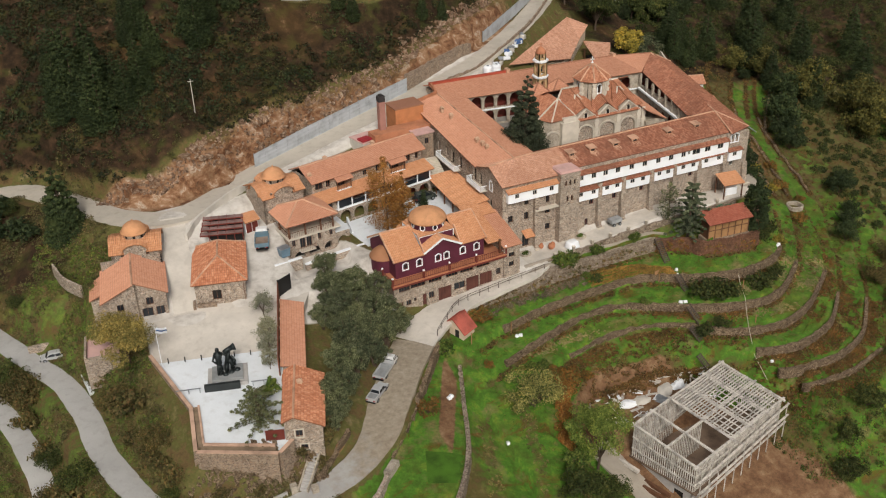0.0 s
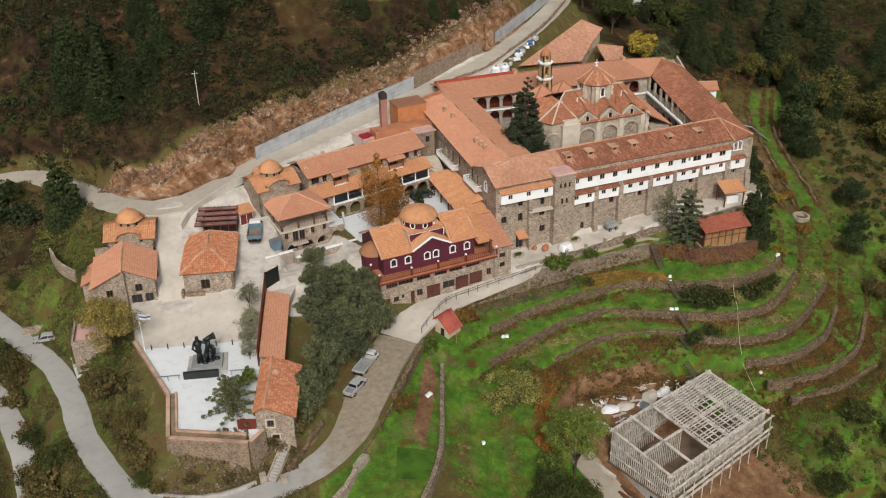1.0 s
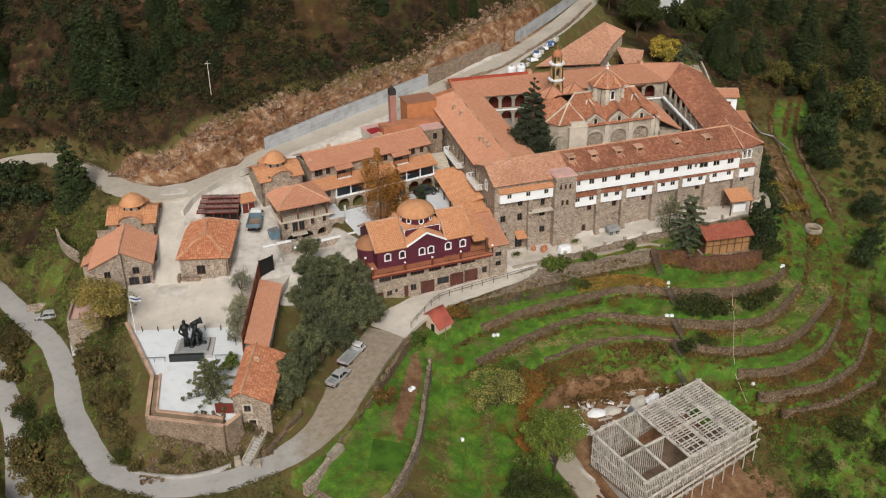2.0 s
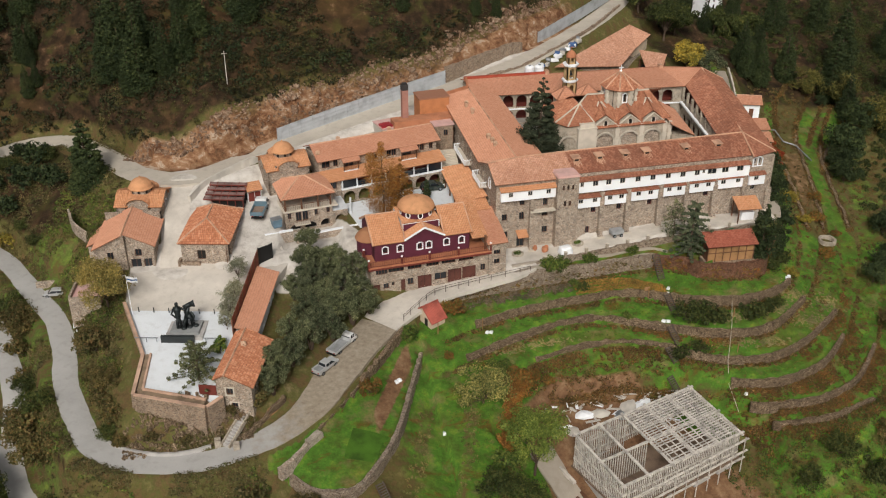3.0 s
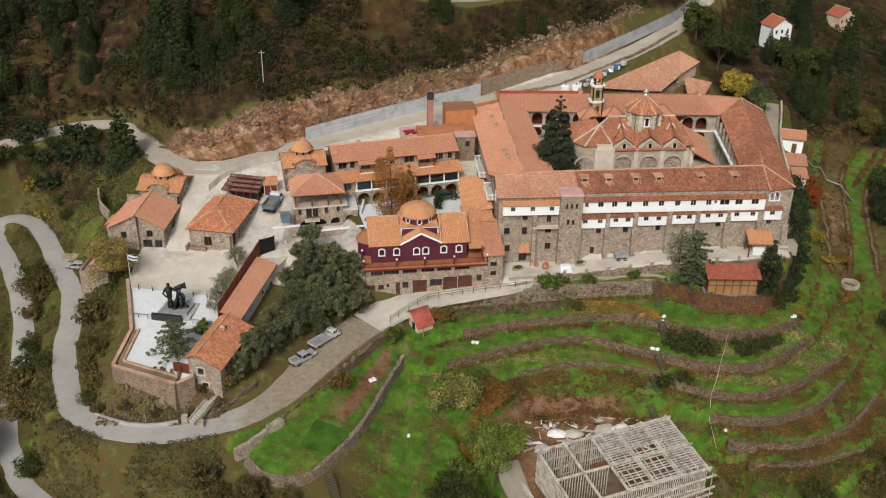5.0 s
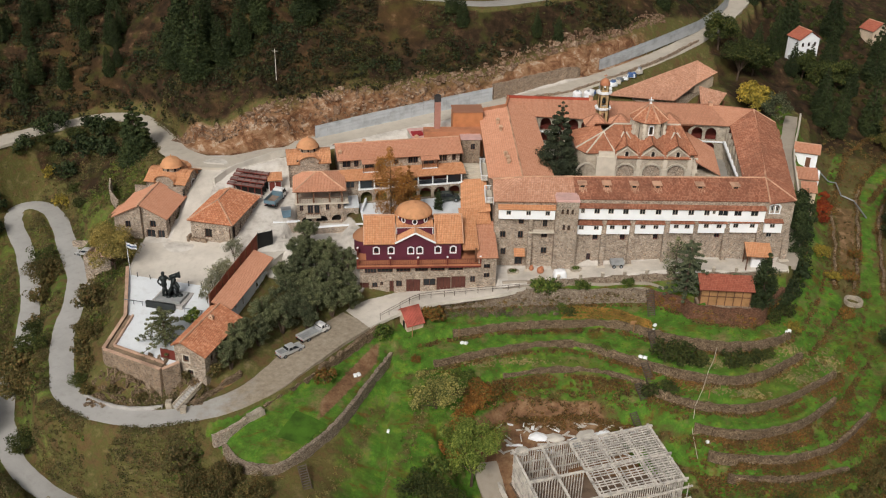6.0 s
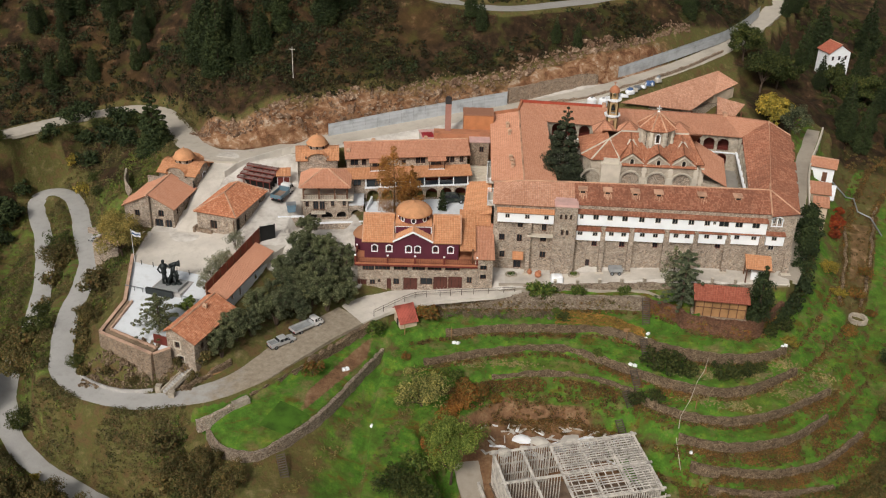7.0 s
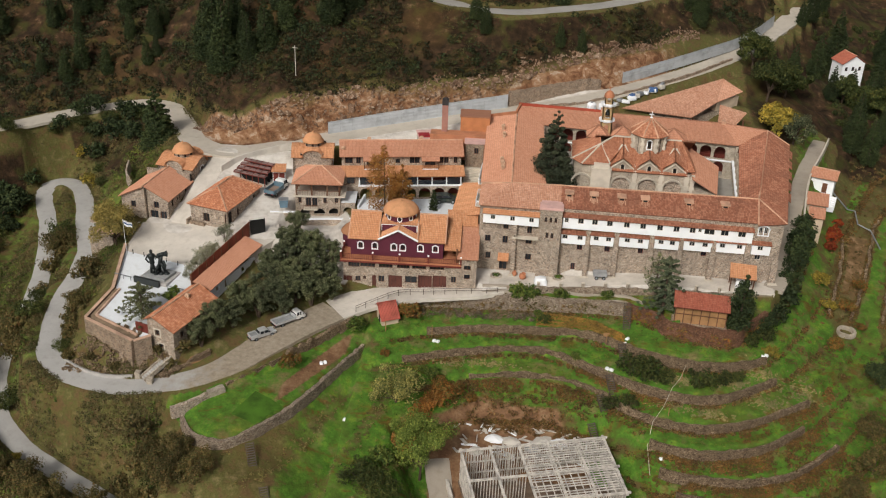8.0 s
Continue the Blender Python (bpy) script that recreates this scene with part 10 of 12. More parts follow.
# pine wood on the slope above the roads
pines = [tree("hill_pine", "dark pine on the steep hillside", "pine", 13.5, 3.7, LEAF_PINE, 80 + k, "fir", 6000, 0.19, 0.22, "hillside pines", 0) for k in range(3)]
g = random.Random(17)
spots = []
tries = 0
wood = [(10, 169, 4, 8, 9, 1.05), (18, 168, 6, 6, 8, 0.85), (28, 178, 9, 6, 12, 0.85), (40, 184, 8, 6, 8, 0.7), (-34, 184, 26, 14, 16, 0.65), (-8, 190, 14, 12, 12, 0.75), (-14, 176, 8, 4, 3, 0.6), (52, 191, 5, 4, 4, 0.7), (62, 180, 3, 2, 2, 0.5), (70, 193, 8, 3, 5, 0.7), (80, 181, 3, 2, 2, 0.5), (104, 206, 6, 5, 4, 0.7), (-64, 170, 14, 14, 8, 0.8), (12, 200, 22, 10, 14, 0.85), (60, 206, 26, 7, 12, 0.8), (95, 218, 20, 8, 8, 0.8)]
for cx, cy, rx, ry, n, s in wood:
    for _ in range(n):
        a, r = g.uniform(0, 6.283), math.sqrt(g.random())
        spots.append((cx + rx * r * math.cos(a), cy + ry * r * math.sin(a), s))
plant(pines, spots, 9, 0.6, 1.15)

# broad shrubs: masters in four colours, copied
def shrubs(label, mat, seed, spots, h=2.2, r=1.6, name="shrub", leaves=420, size=0.19, group=""):
    m = [tree(name, label, "shrub", h, r, mat, seed + k, "bush", leaves, size, 0.07, group) for k in range(2)]
    plant(m, spots, seed, 0.8, 1.2)


shrubs("dark green shrub on the terrace edge", LEAF_GREEN, 100, [(74.4, 119.5, 1.5), (76.2, 119.7, 1.0), (81.0, 119.8, 0.8), (48.6, 110.2, 1.0), (49.6, 111.2, 0.9), (83.8, 109.6, 0.7), (57.4, 86.6, 1.0), (55.6, 84.0, 1.2), (58.4, 83.0, 1.0), (60.4, 105.0, 0.7), (62.0, 104.2, 0.7), (77.6, 117.2, 0.7), (88.2, 119.8, 0.7)], group="terrace shrubs")
shrubs("dark grey-green shrub on a garden terrace", LEAF_DEEP, 110, [(94.7, 105.0, 1.25), (92.2, 106.2, 1.2), (96.8, 104.4, 1.0), (102.4, 104.6, 1.15), (105.6, 105.6, 1.0), (107.9, 106.9, 0.9), (89.0, 101.6, 0.9), (92.0, 100.9, 0.8), (103.8, 104.9, 0.9), (78.6, 116.0, 0.6), (110.8, 114.0, 1.0), (113.0, 115.8, 0.9)], group="terrace bushes")
shrubs("dense dark shrub on the bank beside the road", LEAF_SCRUB, 120, [(3.4, 115.2, 1.3), (4.6, 111.4, 1.3), (3.9, 108.2, 1.1), (6.4, 101.2, 1.3), (7.4, 98.8, 1.2), (5.4, 103.6, 1.2), (-7.6, 127, 1.2), (-7.0, 117, 1.2), (-9.4, 130.6, 1.3), (-8.4, 123, 1.3), (-7.2, 110.0, 1.2), (-4.2, 104.4, 1.5), (-3.2, 100.4, 1.5), (-4.4, 107.6, 1.4), (23.6, 83.6, 1.2), (24.6, 81.0, 1.4), (21.0, 81.6, 1.2), (26.4, 79.4, 1.4), (1.6, 118.4, 1.0), (2.0, 121.8, 0.9), (8.0, 95.6, 0.7), (12.0, 94.6, 0.7), (16.4, 93.4, 0.6), (25.9, 96.2, 0.9), (27.4, 98.6, 1.0), (24.6, 94.3, 0.6), (28.4, 100.4, 0.9), (22.3, 95.2, 0.6)], group="bank shrubs")
shrubs("dark bushy scrub between the two roads", LEAF_PINE, 130, [(-6.6, 160.2, 1.7), (-9.0, 156.6, 1.8), (-12.2, 153.6, 1.5), (-14.6, 158.6, 1.6), (-18.0, 160.6, 1.2), (-20.4, 156.6, 1.5), (-25, 150.0, 1.6), (-24, 142, 2.0), (-26, 138, 2.0), (-28.5, 144, 2.0), (-22.5, 136, 1.6), (-16, 163.6, 1.3), (-4.6, 154.0, 1.5), (-2.4, 150.6, 1.3), (-31, 152.6, 1.2), (-9.6, 162.8, 1.3), (117.2, 124.2, 1.5), (118.0, 126.6, 1.6), (118.8, 129.0, 1.6), (119.5, 131.4, 1.6), (120.2, 133.8, 1.6), (120.9, 136.2, 1.5), (121.8, 138.8, 1.4), (122.4, 141.4, 1.2), (115.9, 121.6, 1.4), (114.2, 119.2, 1.2), (112.6, 117.4, 1.1)], group="dark scrub")
shrubs("yellow autumn shrub on the terraces", LEAF_YELLOW, 140, [(125.2, 134.6, 1.0), (125.9, 129.6, 1.0), (24.8, 79.0, 1.2), (113.8, 113.4, 1.0), (-12.6, 150.8, 1.1), (-16.4, 156.0, 1.0), (99.6, 115.4, 0.7), (4.0, 84.0, 0.0 + 0.7)], group="yellow shrubs")
shrubs("rust-coloured bramble on the slope", LEAF_RUST, 150, [(64.6, 101.0, 1.1), (63.4, 102.6, 0.9), (66.0, 102.4, 0.9), (68.4, 101.8, 0.8), (54.2, 106.4, 0.6), (57.0, 114.8, 1.0), (55.6, 115.8, 0.9), (41.2, 98.8, 0.9), (125.8, 121.2, 0.8), (129.4, 131.0, 0.9), (133.0, 138.0, 1.0), (131.0, 127.0, 0.8)], group="rusty brambles")
shrubs("brilliant red vine along the path", LEAF_RED, 160, [(131.8, 153.5, 0.9), (130.4, 150.2, 1.1), (129.5, 147.4, 1.1), (128.7, 145.0, 0.9)], 2.2, 1.3, group="red vines")


shrubs("large dark bush on the bank between the roads", LEAF_SCRUB, 170, [(-8.2, 127.4, 1.0), (-4.6, 103.6, 1.25), (-2.6, 99.4, 1.2), (-6.2, 107.4, 1.1), (4.0, 113.6, 0.85), (6.2, 104.2, 0.7), (8, 79, 0.9), (18.5, 77, 1.0), (30, 81, 0.8), (34, 77.5, 0.8), (26.2, 81, 1.0), (24.4, 77.6, 0.9), (29.5, 76.5, 0.9), (-14, 100, 1.3), (-17, 108, 1.2), (-20, 118, 1.2), (-24, 128, 1.2), (-12, 92, 1.3), (2, 80, 1.1), (12, 76, 1.0), (123, 93, 0.8), (127, 97, 0.9), (120, 88, 0.8), (128, 104, 0.8), (116, 84, 0.9), (132, 100, 1.1), (124, 84, 1.1), (136, 108, 1.1)], 4.4, 3.4, "large_bush", 2300, 0.16, "bank bushes")
shrubs("dark green bush on the road bank", LEAF_DEEP, 175, [(-6.2, 115.4, 0.8), (-9.4, 131, 1.0), (-3.6, 106.4, 0.9), (28.2, 79, 0.9), (-1.4, 93.6, 0.9), (-10, 96, 1.1), (-14, 103, 1.1), (-18, 113, 1.1), (-22, 123, 1.1), (-26, 133, 1.1), (6.4, 97.4, 0.5), (-17, 158.5, 0.7), (-12, 161.2, 0.7), (-21.5, 156, 0.6), (-8, 157, 0.9), (-5, 160, 0.8), (-28, 150, 0.7), (-9, 148, 0.6), (-6.5, 143, 0.6), (55.4, 82.2, 0.9), (58.6, 80.0, 0.8), (100, 80.5, 0.9), (106, 83, 0.8), (111, 80, 1.0), (97, 76, 0.8), (103, 72, 0.9)], 3.6, 2.9, "dark_bush", 1900, 0.15, "dark bank bushes")
shrubs("broad olive-green tree across the valley", foliage("olive_yellow_leaves", [(0.07, 0.075, 0.02), (0.12, 0.115, 0.03), (0.18, 0.155, 0.04), (0.05, 0.055, 0.016)]), 180, [(166, 164, 1.1), (169, 147, 0.9), (175, 156, 1.0), (160, 173, 0.9), (180, 148, 0.9), (153, 176, 0.7)], 11, 6.0, "valley_tree", 2600, 0.3, "valley trees")
shrubs("dark evergreen bush among the valley terraces", LEAF_PINE, 190, [(144.2, 147.3, 1.0), (147, 151, 1.1), (142.4, 143, 0.8), (151.7, 156, 1.0), (157.5, 162.5, 1.0), (156, 174.4, 0.5), (144.2, 129.5, 0.7), (140.4, 126.4, 0.7), (138, 121, 0.6), (131, 114.6, 0.6), (135, 118, 0.6)], 6.5, 3.6, "valley_bush", 2000, 0.22, "valley bushes")


# ---- scrub, weeds and grass: too many to count ----
def stuff(name, label, category, pts, radii, per, size, mat, seed, squash=0.6, **kw):
    v, f = leaf_quads(pts, radii, round(per * 1.8), size * 0.82, seed, squash=squash, **kw)
    me = bpy.data.meshes.new(name)
    me.from_pydata(v.tolist(), [], f.tolist())
    me.materials.append(mat)
    return tagged(new(name, me), label, category, kind="stuff")


def grounded(rows):
    a = np.array(rows)
    a[:, 2] += surf(a[:, 0], a[:, 1])
    return a


def scatter(n, x0, x1, y0, y1, seed, keep, lift=0.1, clear=3.6):
    g = np.random.default_rng(seed)
    x, y = g.uniform(x0, x1, n), g.uniform(y0, y1, n)
    dr = np.minimum(np.minimum(distance_to(ROAD, x, y), distance_to(UPPER, x, y)), np.minimum(distance_to(TERRACE, x, y), distance_to(HIGH, x, y)))
    ok = keep(x, y, g) & (dr > clear)
    x, y = x[ok], y[ok]
    return np.stack([x, y, surf(x, y) + lift], -1)


def fence_line(x):
    return line_at([(-90, 140), (-30, 160), (-5, 172), (10, 152), (18, 149), (35, 156), (68, 169), (90, 183), (118, 206), (150, 250)], x)


patchy = lambda x, y: np.sin(0.21 * x + 0.6 * np.sin(0.13 * y)) + np.sin(0.27 * y - 0.9 * np.sin(0.17 * x + 1))
pts = scatter(17000, -95, 130, 140, 235, 31, lambda x, y, g: (y > fence_line(x) + 3.5 * (x > 8)) & (patchy(x, y) > -1.0 + 1.2 * (x > 45) * (y > 174)))
stuff("hillside_scrub", "low dark maquis scrub covering the steep hillside", "scrub", pts, rng.uniform(0.5, 1.3, len(pts)), 22, 0.27, LEAF_MAQUIS, 32)
pts = scatter(3600, -95, 120, 140, 235, 33, lambda x, y, g: (y > fence_line(x) + 6 * (x > 8)) & (patchy(x + 9, y) > -0.3))
stuff("hillside_bushes", "dark evergreen bushes dotted over the hillside", "bushes", pts, rng.uniform(0.8, 1.9, len(pts)), 40, 0.26, LEAF_PINE, 34, 0.8)
pts = scatter(5200, 5, 112, 150, 215, 35, lambda x, y, g: (y > fence_line(x) + 3.5) & (y < fence_line(x) + 20) & (patchy(x * 1.7, y + 5) > -0.7 + 0.5 * (x > 45)))
stuff("slope_scrub", "low olive-green scrub above the cut slope", "scrub", pts, rng.uniform(0.3, 0.9, len(pts)), 20, 0.15, LEAF_SLOPE, 36)
bank = lambda x, y: ((x < 8.6) & (y > 96) | (y < 94)) & ~((x > 26) & (y > 81))
for key, box_, n in (("weeds", (-18, 9, 94, 166), 10000), ("weeds", (-4, 34, 68, 96), 11000), ("weeds", (-60, -14, 90, 168), 4000)):
    bank_pts = scatter(n, *box_, 37 + n // 100 + int(box_[0]), lambda x, y, g: bank(x, y) & (patchy(x * 2, y * 2) > -1.2), 0.05, 2.0)
    rows_all = bank_pts if box_[1] == 9 else np.concatenate([rows_all, bank_pts])
stuff("bank_weeds", "dry brown and straw weeds on the road banks", "weeds", rows_all, rng.uniform(0.25, 0.7, len(rows_all)), 15, 0.13, LEAF_SOFT, 38, 0.55)
pts = np.concatenate([scatter(2600, -18, 9, 94, 150, 39, lambda x, y, g: bank(x, y) & (patchy(x * 2 + 4, y * 2) > -0.2)), scatter(2600, -4, 34, 68, 96, 29, lambda x, y, g: bank(x, y) & (patchy(x * 1.5, y * 1.5 + 4) > -0.2))])
stuff("bank_grass", "tufts of green grass on the road banks", "grass", pts, rng.uniform(0.3, 0.7, len(pts)), 15, 0.17, LEAF_GREEN, 40)
g2 = np.random.default_rng(41)
wp, wr = [], []
for key, row in WALLS.items():
    for _ in range(320):
        x = g2.uniform(max(54, row[0][0]), min(128, row[-1][0]))
        h = float(line_at(row, x, 3))
        y = float(line_at(row, x)) - g2.uniform(0.3, 1.1)
        if h > 0.2 and g2.random() < 0.75:
            wp.append((x, y, 0.1)), wr.append(g2.uniform(0.2, 0.55))
for _ in range(700):
    x, y = g2.uniform(96, 126), g2.uniform(86, 100)
    if y < float(line_at(WALLS["fifth"], x)) - 0.5:
        wp.append((x, y, 0.1)), wr.append(g2.uniform(0.25, 0.6))
for _ in range(420):
    x = g2.uniform(62, 96)
    y = g2.uniform(99.5, 104.5) - max(0, x - 86) * 0.45
    if g2.random() < 0.55:
        wp.append((x, y, 0.15)), wr.append(g2.uniform(0.3, 0.7))
stuff("terrace_weeds", "brown and rusty weeds at the foot of the terrace walls", "weeds", grounded(wp), wr, 26, 0.13, LEAF_TERR, 42)
wp, wr = [], []
for key, x0, x1, deep, n in (("third", 84, 98, 1.4, 150), ("fourth", 64, 90, 2.0, 420), ("fourth", 108, 124, 2.6, 260), ("fifth", 70, 92, 2.2, 420), ("fifth", 94, 122, 2.6, 520), ("sixth", 95, 124, 2.2, 620), ("seventh", 97, 124, 2.0, 420)):
    for _ in range(n):
        x = g2.uniform(x0, x1)
        if math.sin(0.55 * x + len(key)) + 0.6 * math.sin(1.7 * x) < -0.7:
            continue
        wp.append((x, float(line_at(WALLS[key], x)) - 0.5 - deep * g2.random() ** 1.5, 0.08)), wr.append(g2.uniform(0.18, 0.45))
stuff("rusty_strips", "rust-brown bracken in strips under the terrace walls", "bracken", grounded(wp), wr, 24, 0.11, foliage("rust_bracken", [(0.20, 0.085, 0.024), (0.28, 0.13, 0.036), (0.14, 0.075, 0.024), (0.10, 0.10, 0.024), (0.34, 0.20, 0.075), (0.09, 0.05, 0.018)]), 47, 0.6)
wp, wr = [], []
for cx, cy, rx, ry, n in ((107, 106.2, 4.5, 0.9, 260), (112, 109.6, 2.5, 1.6, 160), (99, 105.2, 3, 0.8, 110), (113.5, 104.6, 3.5, 1.4, 160), (104, 100.6, 4, 0.7, 110), (98, 101.4, 2.5, 0.7, 80), (70, 108.4, 5, 0.8, 110), (118, 109, 3, 2.5, 160), (64, 107.6, 3, 0.7, 60)):
    for _ in range(n):
        wp.append((cx + rx * g2.normal(0, 0.55), cy + ry * g2.normal(0, 0.6), 0.02)), wr.append(g2.uniform(0.12, 0.3))
stuff("dry_grass", "patches of pale dry grass on the terraces", "grass", grounded(wp), wr, 16, 0.1, foliage("pale_dry_grass", [(0.34, 0.28, 0.14), (0.24, 0.20, 0.09), (0.42, 0.35, 0.20), (0.16, 0.17, 0.05)]), 48, 0.4)
wp, wr = [], []
for _ in range(5200):
    x, y = g2.uniform(52, 132), g2.uniform(84, 122)
    if y < float(line_at(WALLS["upper"], x)) - 0.5 and not (63 < x < 92 and y < 102):
        wp.append((x, y, 0.02)), wr.append(g2.uniform(0.15, 0.4))
stuff("terrace_grass", "tufts of fresh grass on the terraces", "grass", grounded(wp), wr, 12, 0.09, LEAF_TURF, 43, 0.4)
wp, wr = [], []
for _ in range(2600):
    x, y = g2.uniform(116, 175), g2.uniform(100, 200)
    if y < float(line_at(WALLS["second"], x)) + 3 and (float(green_field(x, y)) < 0.3 or g2.random() < 0.1):
        wp.append((x, y, 0.1)), wr.append(g2.uniform(0.3, 1.1))
stuff("valley_weeds", "rusty weeds and brambles on the valley slope", "weeds", grounded(wp), [0.75 * r for r in wr], 34, 0.13, LEAF_VALLEY, 44, 0.5)
wp, wr = [], []
for key, row in EDGES.items():
    for _ in range(round(9 * (row[-1][0] - row[0][0]))):
        y = g2.uniform(row[0][0], row[-1][0])
        wp.append((float(edge_x(key, y)) + g2.normal(0, 0.3), y, 0.1)), wr.append(g2.uniform(0.2, 0.5))
stuff("valley_edge_weeds", "straw and rust coloured weeds along the valley terraces", "weeds", grounded(wp), wr, 18, 0.12, LEAF_TERR, 46)
for key, y0, y1 in (("track", 128, 152), ("first", 129, 160), ("fourth", 129, 158), ("last", 149, 168)):
    run = [(float(edge_x(key, y)) + 0.2 * math.sin(y), float(y)) for y in np.arange(y0, y1, 2.5)]
    wall_strip("valley_wall", [(x, y, gz(x, y) + 0.38, 0.7) for x, y in run], 0.45, "low pale dry stone edge of a valley field", STONE_DRY, uneven=0.2)
wp, wr = [], []
for _ in range(2300):
    x, y = g2.uniform(138, 240), g2.uniform(90, 240)
    if y < 190 and x < (float(edge_x("last", y)) if y > 150 else float(edge_x("fourth", y)) + 3) + 0.8:
        continue
    wp.append((x, y, 0.3)), wr.append(g2.uniform(0.8, 2.4) * (0.5 if x < 165 else 1.0))
stuff("valley_thicket", "dark olive thicket filling the valley", "thicket", grounded(wp), wr, 110, 0.2, LEAF_DEEP, 45, 0.9)
# broken rock on the cut slope
bm = bmesh.new()
g = random.Random(23)
for _ in range(1500):
    x = g.uniform(8, 108)
    y = float(line_at([(5, 155), (18, 149), (35, 157), (68, 170), (90, 184), (118, 207)], x)) + g.random() ** 1.6 * 2.8 + 0.3
    r = g.uniform(0.1, 0.3) * (2.4 if g.random() < 0.04 else 1)
    z = gz(x, y)
    m = pose(x, y, z + r * 0.15, g.uniform(0, 90), g.uniform(0, 90), g.uniform(0, 360))
    vs = box(bm, -r, r, -r * 0.7, r * 0.7, -r * 0.5, r * 0.5, m)
    for v in vs:
        v.co += Vector((g.uniform(-0.3, 0.3), g.uniform(-0.3, 0.3), g.uniform(-0.3, 0.3))) * r
tagged(part("broken_rock", bm, stone("cut_rock", [(0.26, 0.17, 0.11), (0.17, 0.095, 0.055), (0.36, 0.27, 0.20), (0.11, 0.062, 0.036)], (0.20, 0.12, 0.08), 0.8, 1.0, 0.02)), "broken tan and reddish rock on the cut slope", "rock", kind="stuff")

bm = bmesh.new()
g = random.Random(61)
clusters = [(g.uniform(12, 92), g.uniform(0.0, 2.6)) for _ in range(40)]
for cx, cy in clusters:
    for _ in range(g.randint(4, 10)):
        x = cx + g.gauss(0, 1.3)
        y = float(line_at([(5, 155), (18, 149), (35, 157), (68, 170), (90, 184), (118, 207)], x)) + max(0.2, cy + g.gauss(0, 0.7))
        r = g.uniform(0.16, 0.45) * (1.9 if g.random() < 0.15 else 1)
        ball = bmesh.ops.create_icosphere(bm, subdivisions=1, radius=r, matrix=pose(x, y, gz(x, y) + 0.05 * r, 0, 0, g.uniform(0, 360)))
        ph = g.uniform(0, 6)
        for v in ball["verts"]:
            d = v.co - Vector((x, y, gz(x, y)))
            k = 1 + 0.35 * math.sin(5 * d.x / r + ph) * math.sin(4 * d.y / r + 2 * ph) + g.uniform(-0.16, 0.16)
            v.co = Vector((x, y, gz(x, y))) + Vector((d.x * k * 1.25, d.y * k, d.z * k * 0.8))
tagged(part("rock_outcrop", bm, stone("pale_outcrop", [(0.26, 0.165, 0.105), (0.34, 0.24, 0.165), (0.20, 0.115, 0.068), (0.44, 0.345, 0.26)], (0.16, 0.09, 0.052), 0.6, 1.0, 0.03)), "pale tan boulders and ledges in the cut slope", "rock", kind="stuff")

# stones lying on the bank below the plaza
bm = bmesh.new()
g = random.Random(29)
for _ in range(520):
    x, y = g.uniform(8.5, 25), g.uniform(92.6, 97)
    r = g.uniform(0.1, 0.34) * (1.8 if g.random() < 0.08 else 1)
    vs = box(bm, -r, r, -r * 0.7, r * 0.7, -r * 0.5, r * 0.5, pose(x, y, gz(x, y) + r * 0.15, g.uniform(0, 90), g.uniform(0, 90), g.uniform(0, 360)))
    for v in vs:
        v.co += Vector((g.uniform(-0.3, 0.3), g.uniform(-0.3, 0.3), g.uniform(-0.3, 0.3))) * r
tagged(part("bank_stones", bm, bpy.data.materials["dry_stone"]), "loose pale stones on the bank under the plaza", "stones", kind="stuff")
# creepers and dry plants hanging over the road wall
wp, wr = [], []
g2 = np.random.default_rng(81)
for _ in range(170):
    x = g2.uniform(91, 113)
    z = g2.uniform(0, 2.2)
    wp.append((x, float(line_at(WALLS["upper"], x)) - 0.25, z)), wr.append(g2.uniform(0.2, 0.5))
a = np.array(wp)
a[:, 2] = surf(a[:, 0], a[:, 1] - 0.5) + np.minimum(a[:, 2], line_at(WALLS["upper"], a[:, 0], 3))
stuff("wall_creeper", "rust-red creeper over the wall below the shed", "creeper", a, wr, 16, 0.15, LEAF_RUST, 82)
wp, wr = [], []
for _ in range(110):
    x = g2.uniform(54, 90)
    wp.append((x, float(line_at(WALLS["upper"], x)) - 0.3, 0.0)), wr.append(g2.uniform(0.2, 0.5))
a = np.array(wp)
a[:, 2] = surf(a[:, 0], a[:, 1] - 0.5) + g2.uniform(0, 1, len(a)) * line_at(WALLS["upper"], a[:, 0], 3)
stuff("wall_plants", "green and brown plants growing out of the road wall", "plants", a, wr, 14, 0.14, LEAF_BANK, 83)


# ---- vehicles ----
def paint(name, col):
    m, nt, b = shader(name, 0.35, 0.2, 0.5)
    dust = noise_of(nt, coords(nt), 1.4, 5)
    nt.links.new(mix(nt, ramp(nt, dust, ((0.45, (0, 0, 0)), (0.8, (0.35, 0.35, 0.35)))), col, (0.36, 0.31, 0.25)), b.inputs["Base Color"])
    return m


CAR_WHITE = paint("white_car_paint", (0.85, 0.85, 0.85))
CAR_SILVER = paint("silver_car_paint", (0.52, 0.53, 0.54))
CAR_BLUE = paint("faded_blue_truck_paint", (0.13, 0.22, 0.28))
CAR_DARK = paint("dark_green_car_paint", (0.02, 0.035, 0.03))
BED = plain("scuffed_steel_bed", (0.34, 0.35, 0.355), 0.6, vary=0.25)
RUBBER = plain("tyre_rubber", (0.02, 0.02, 0.02), 0.9, vary=0.2)
LAMP_RED = plain("red_lamp_glass", (0.35, 0.02, 0.02), 0.3, vary=0.05)
LAMP_CLEAR = plain("clear_lamp_glass", (0.7, 0.7, 0.66), 0.2, vary=0.05)
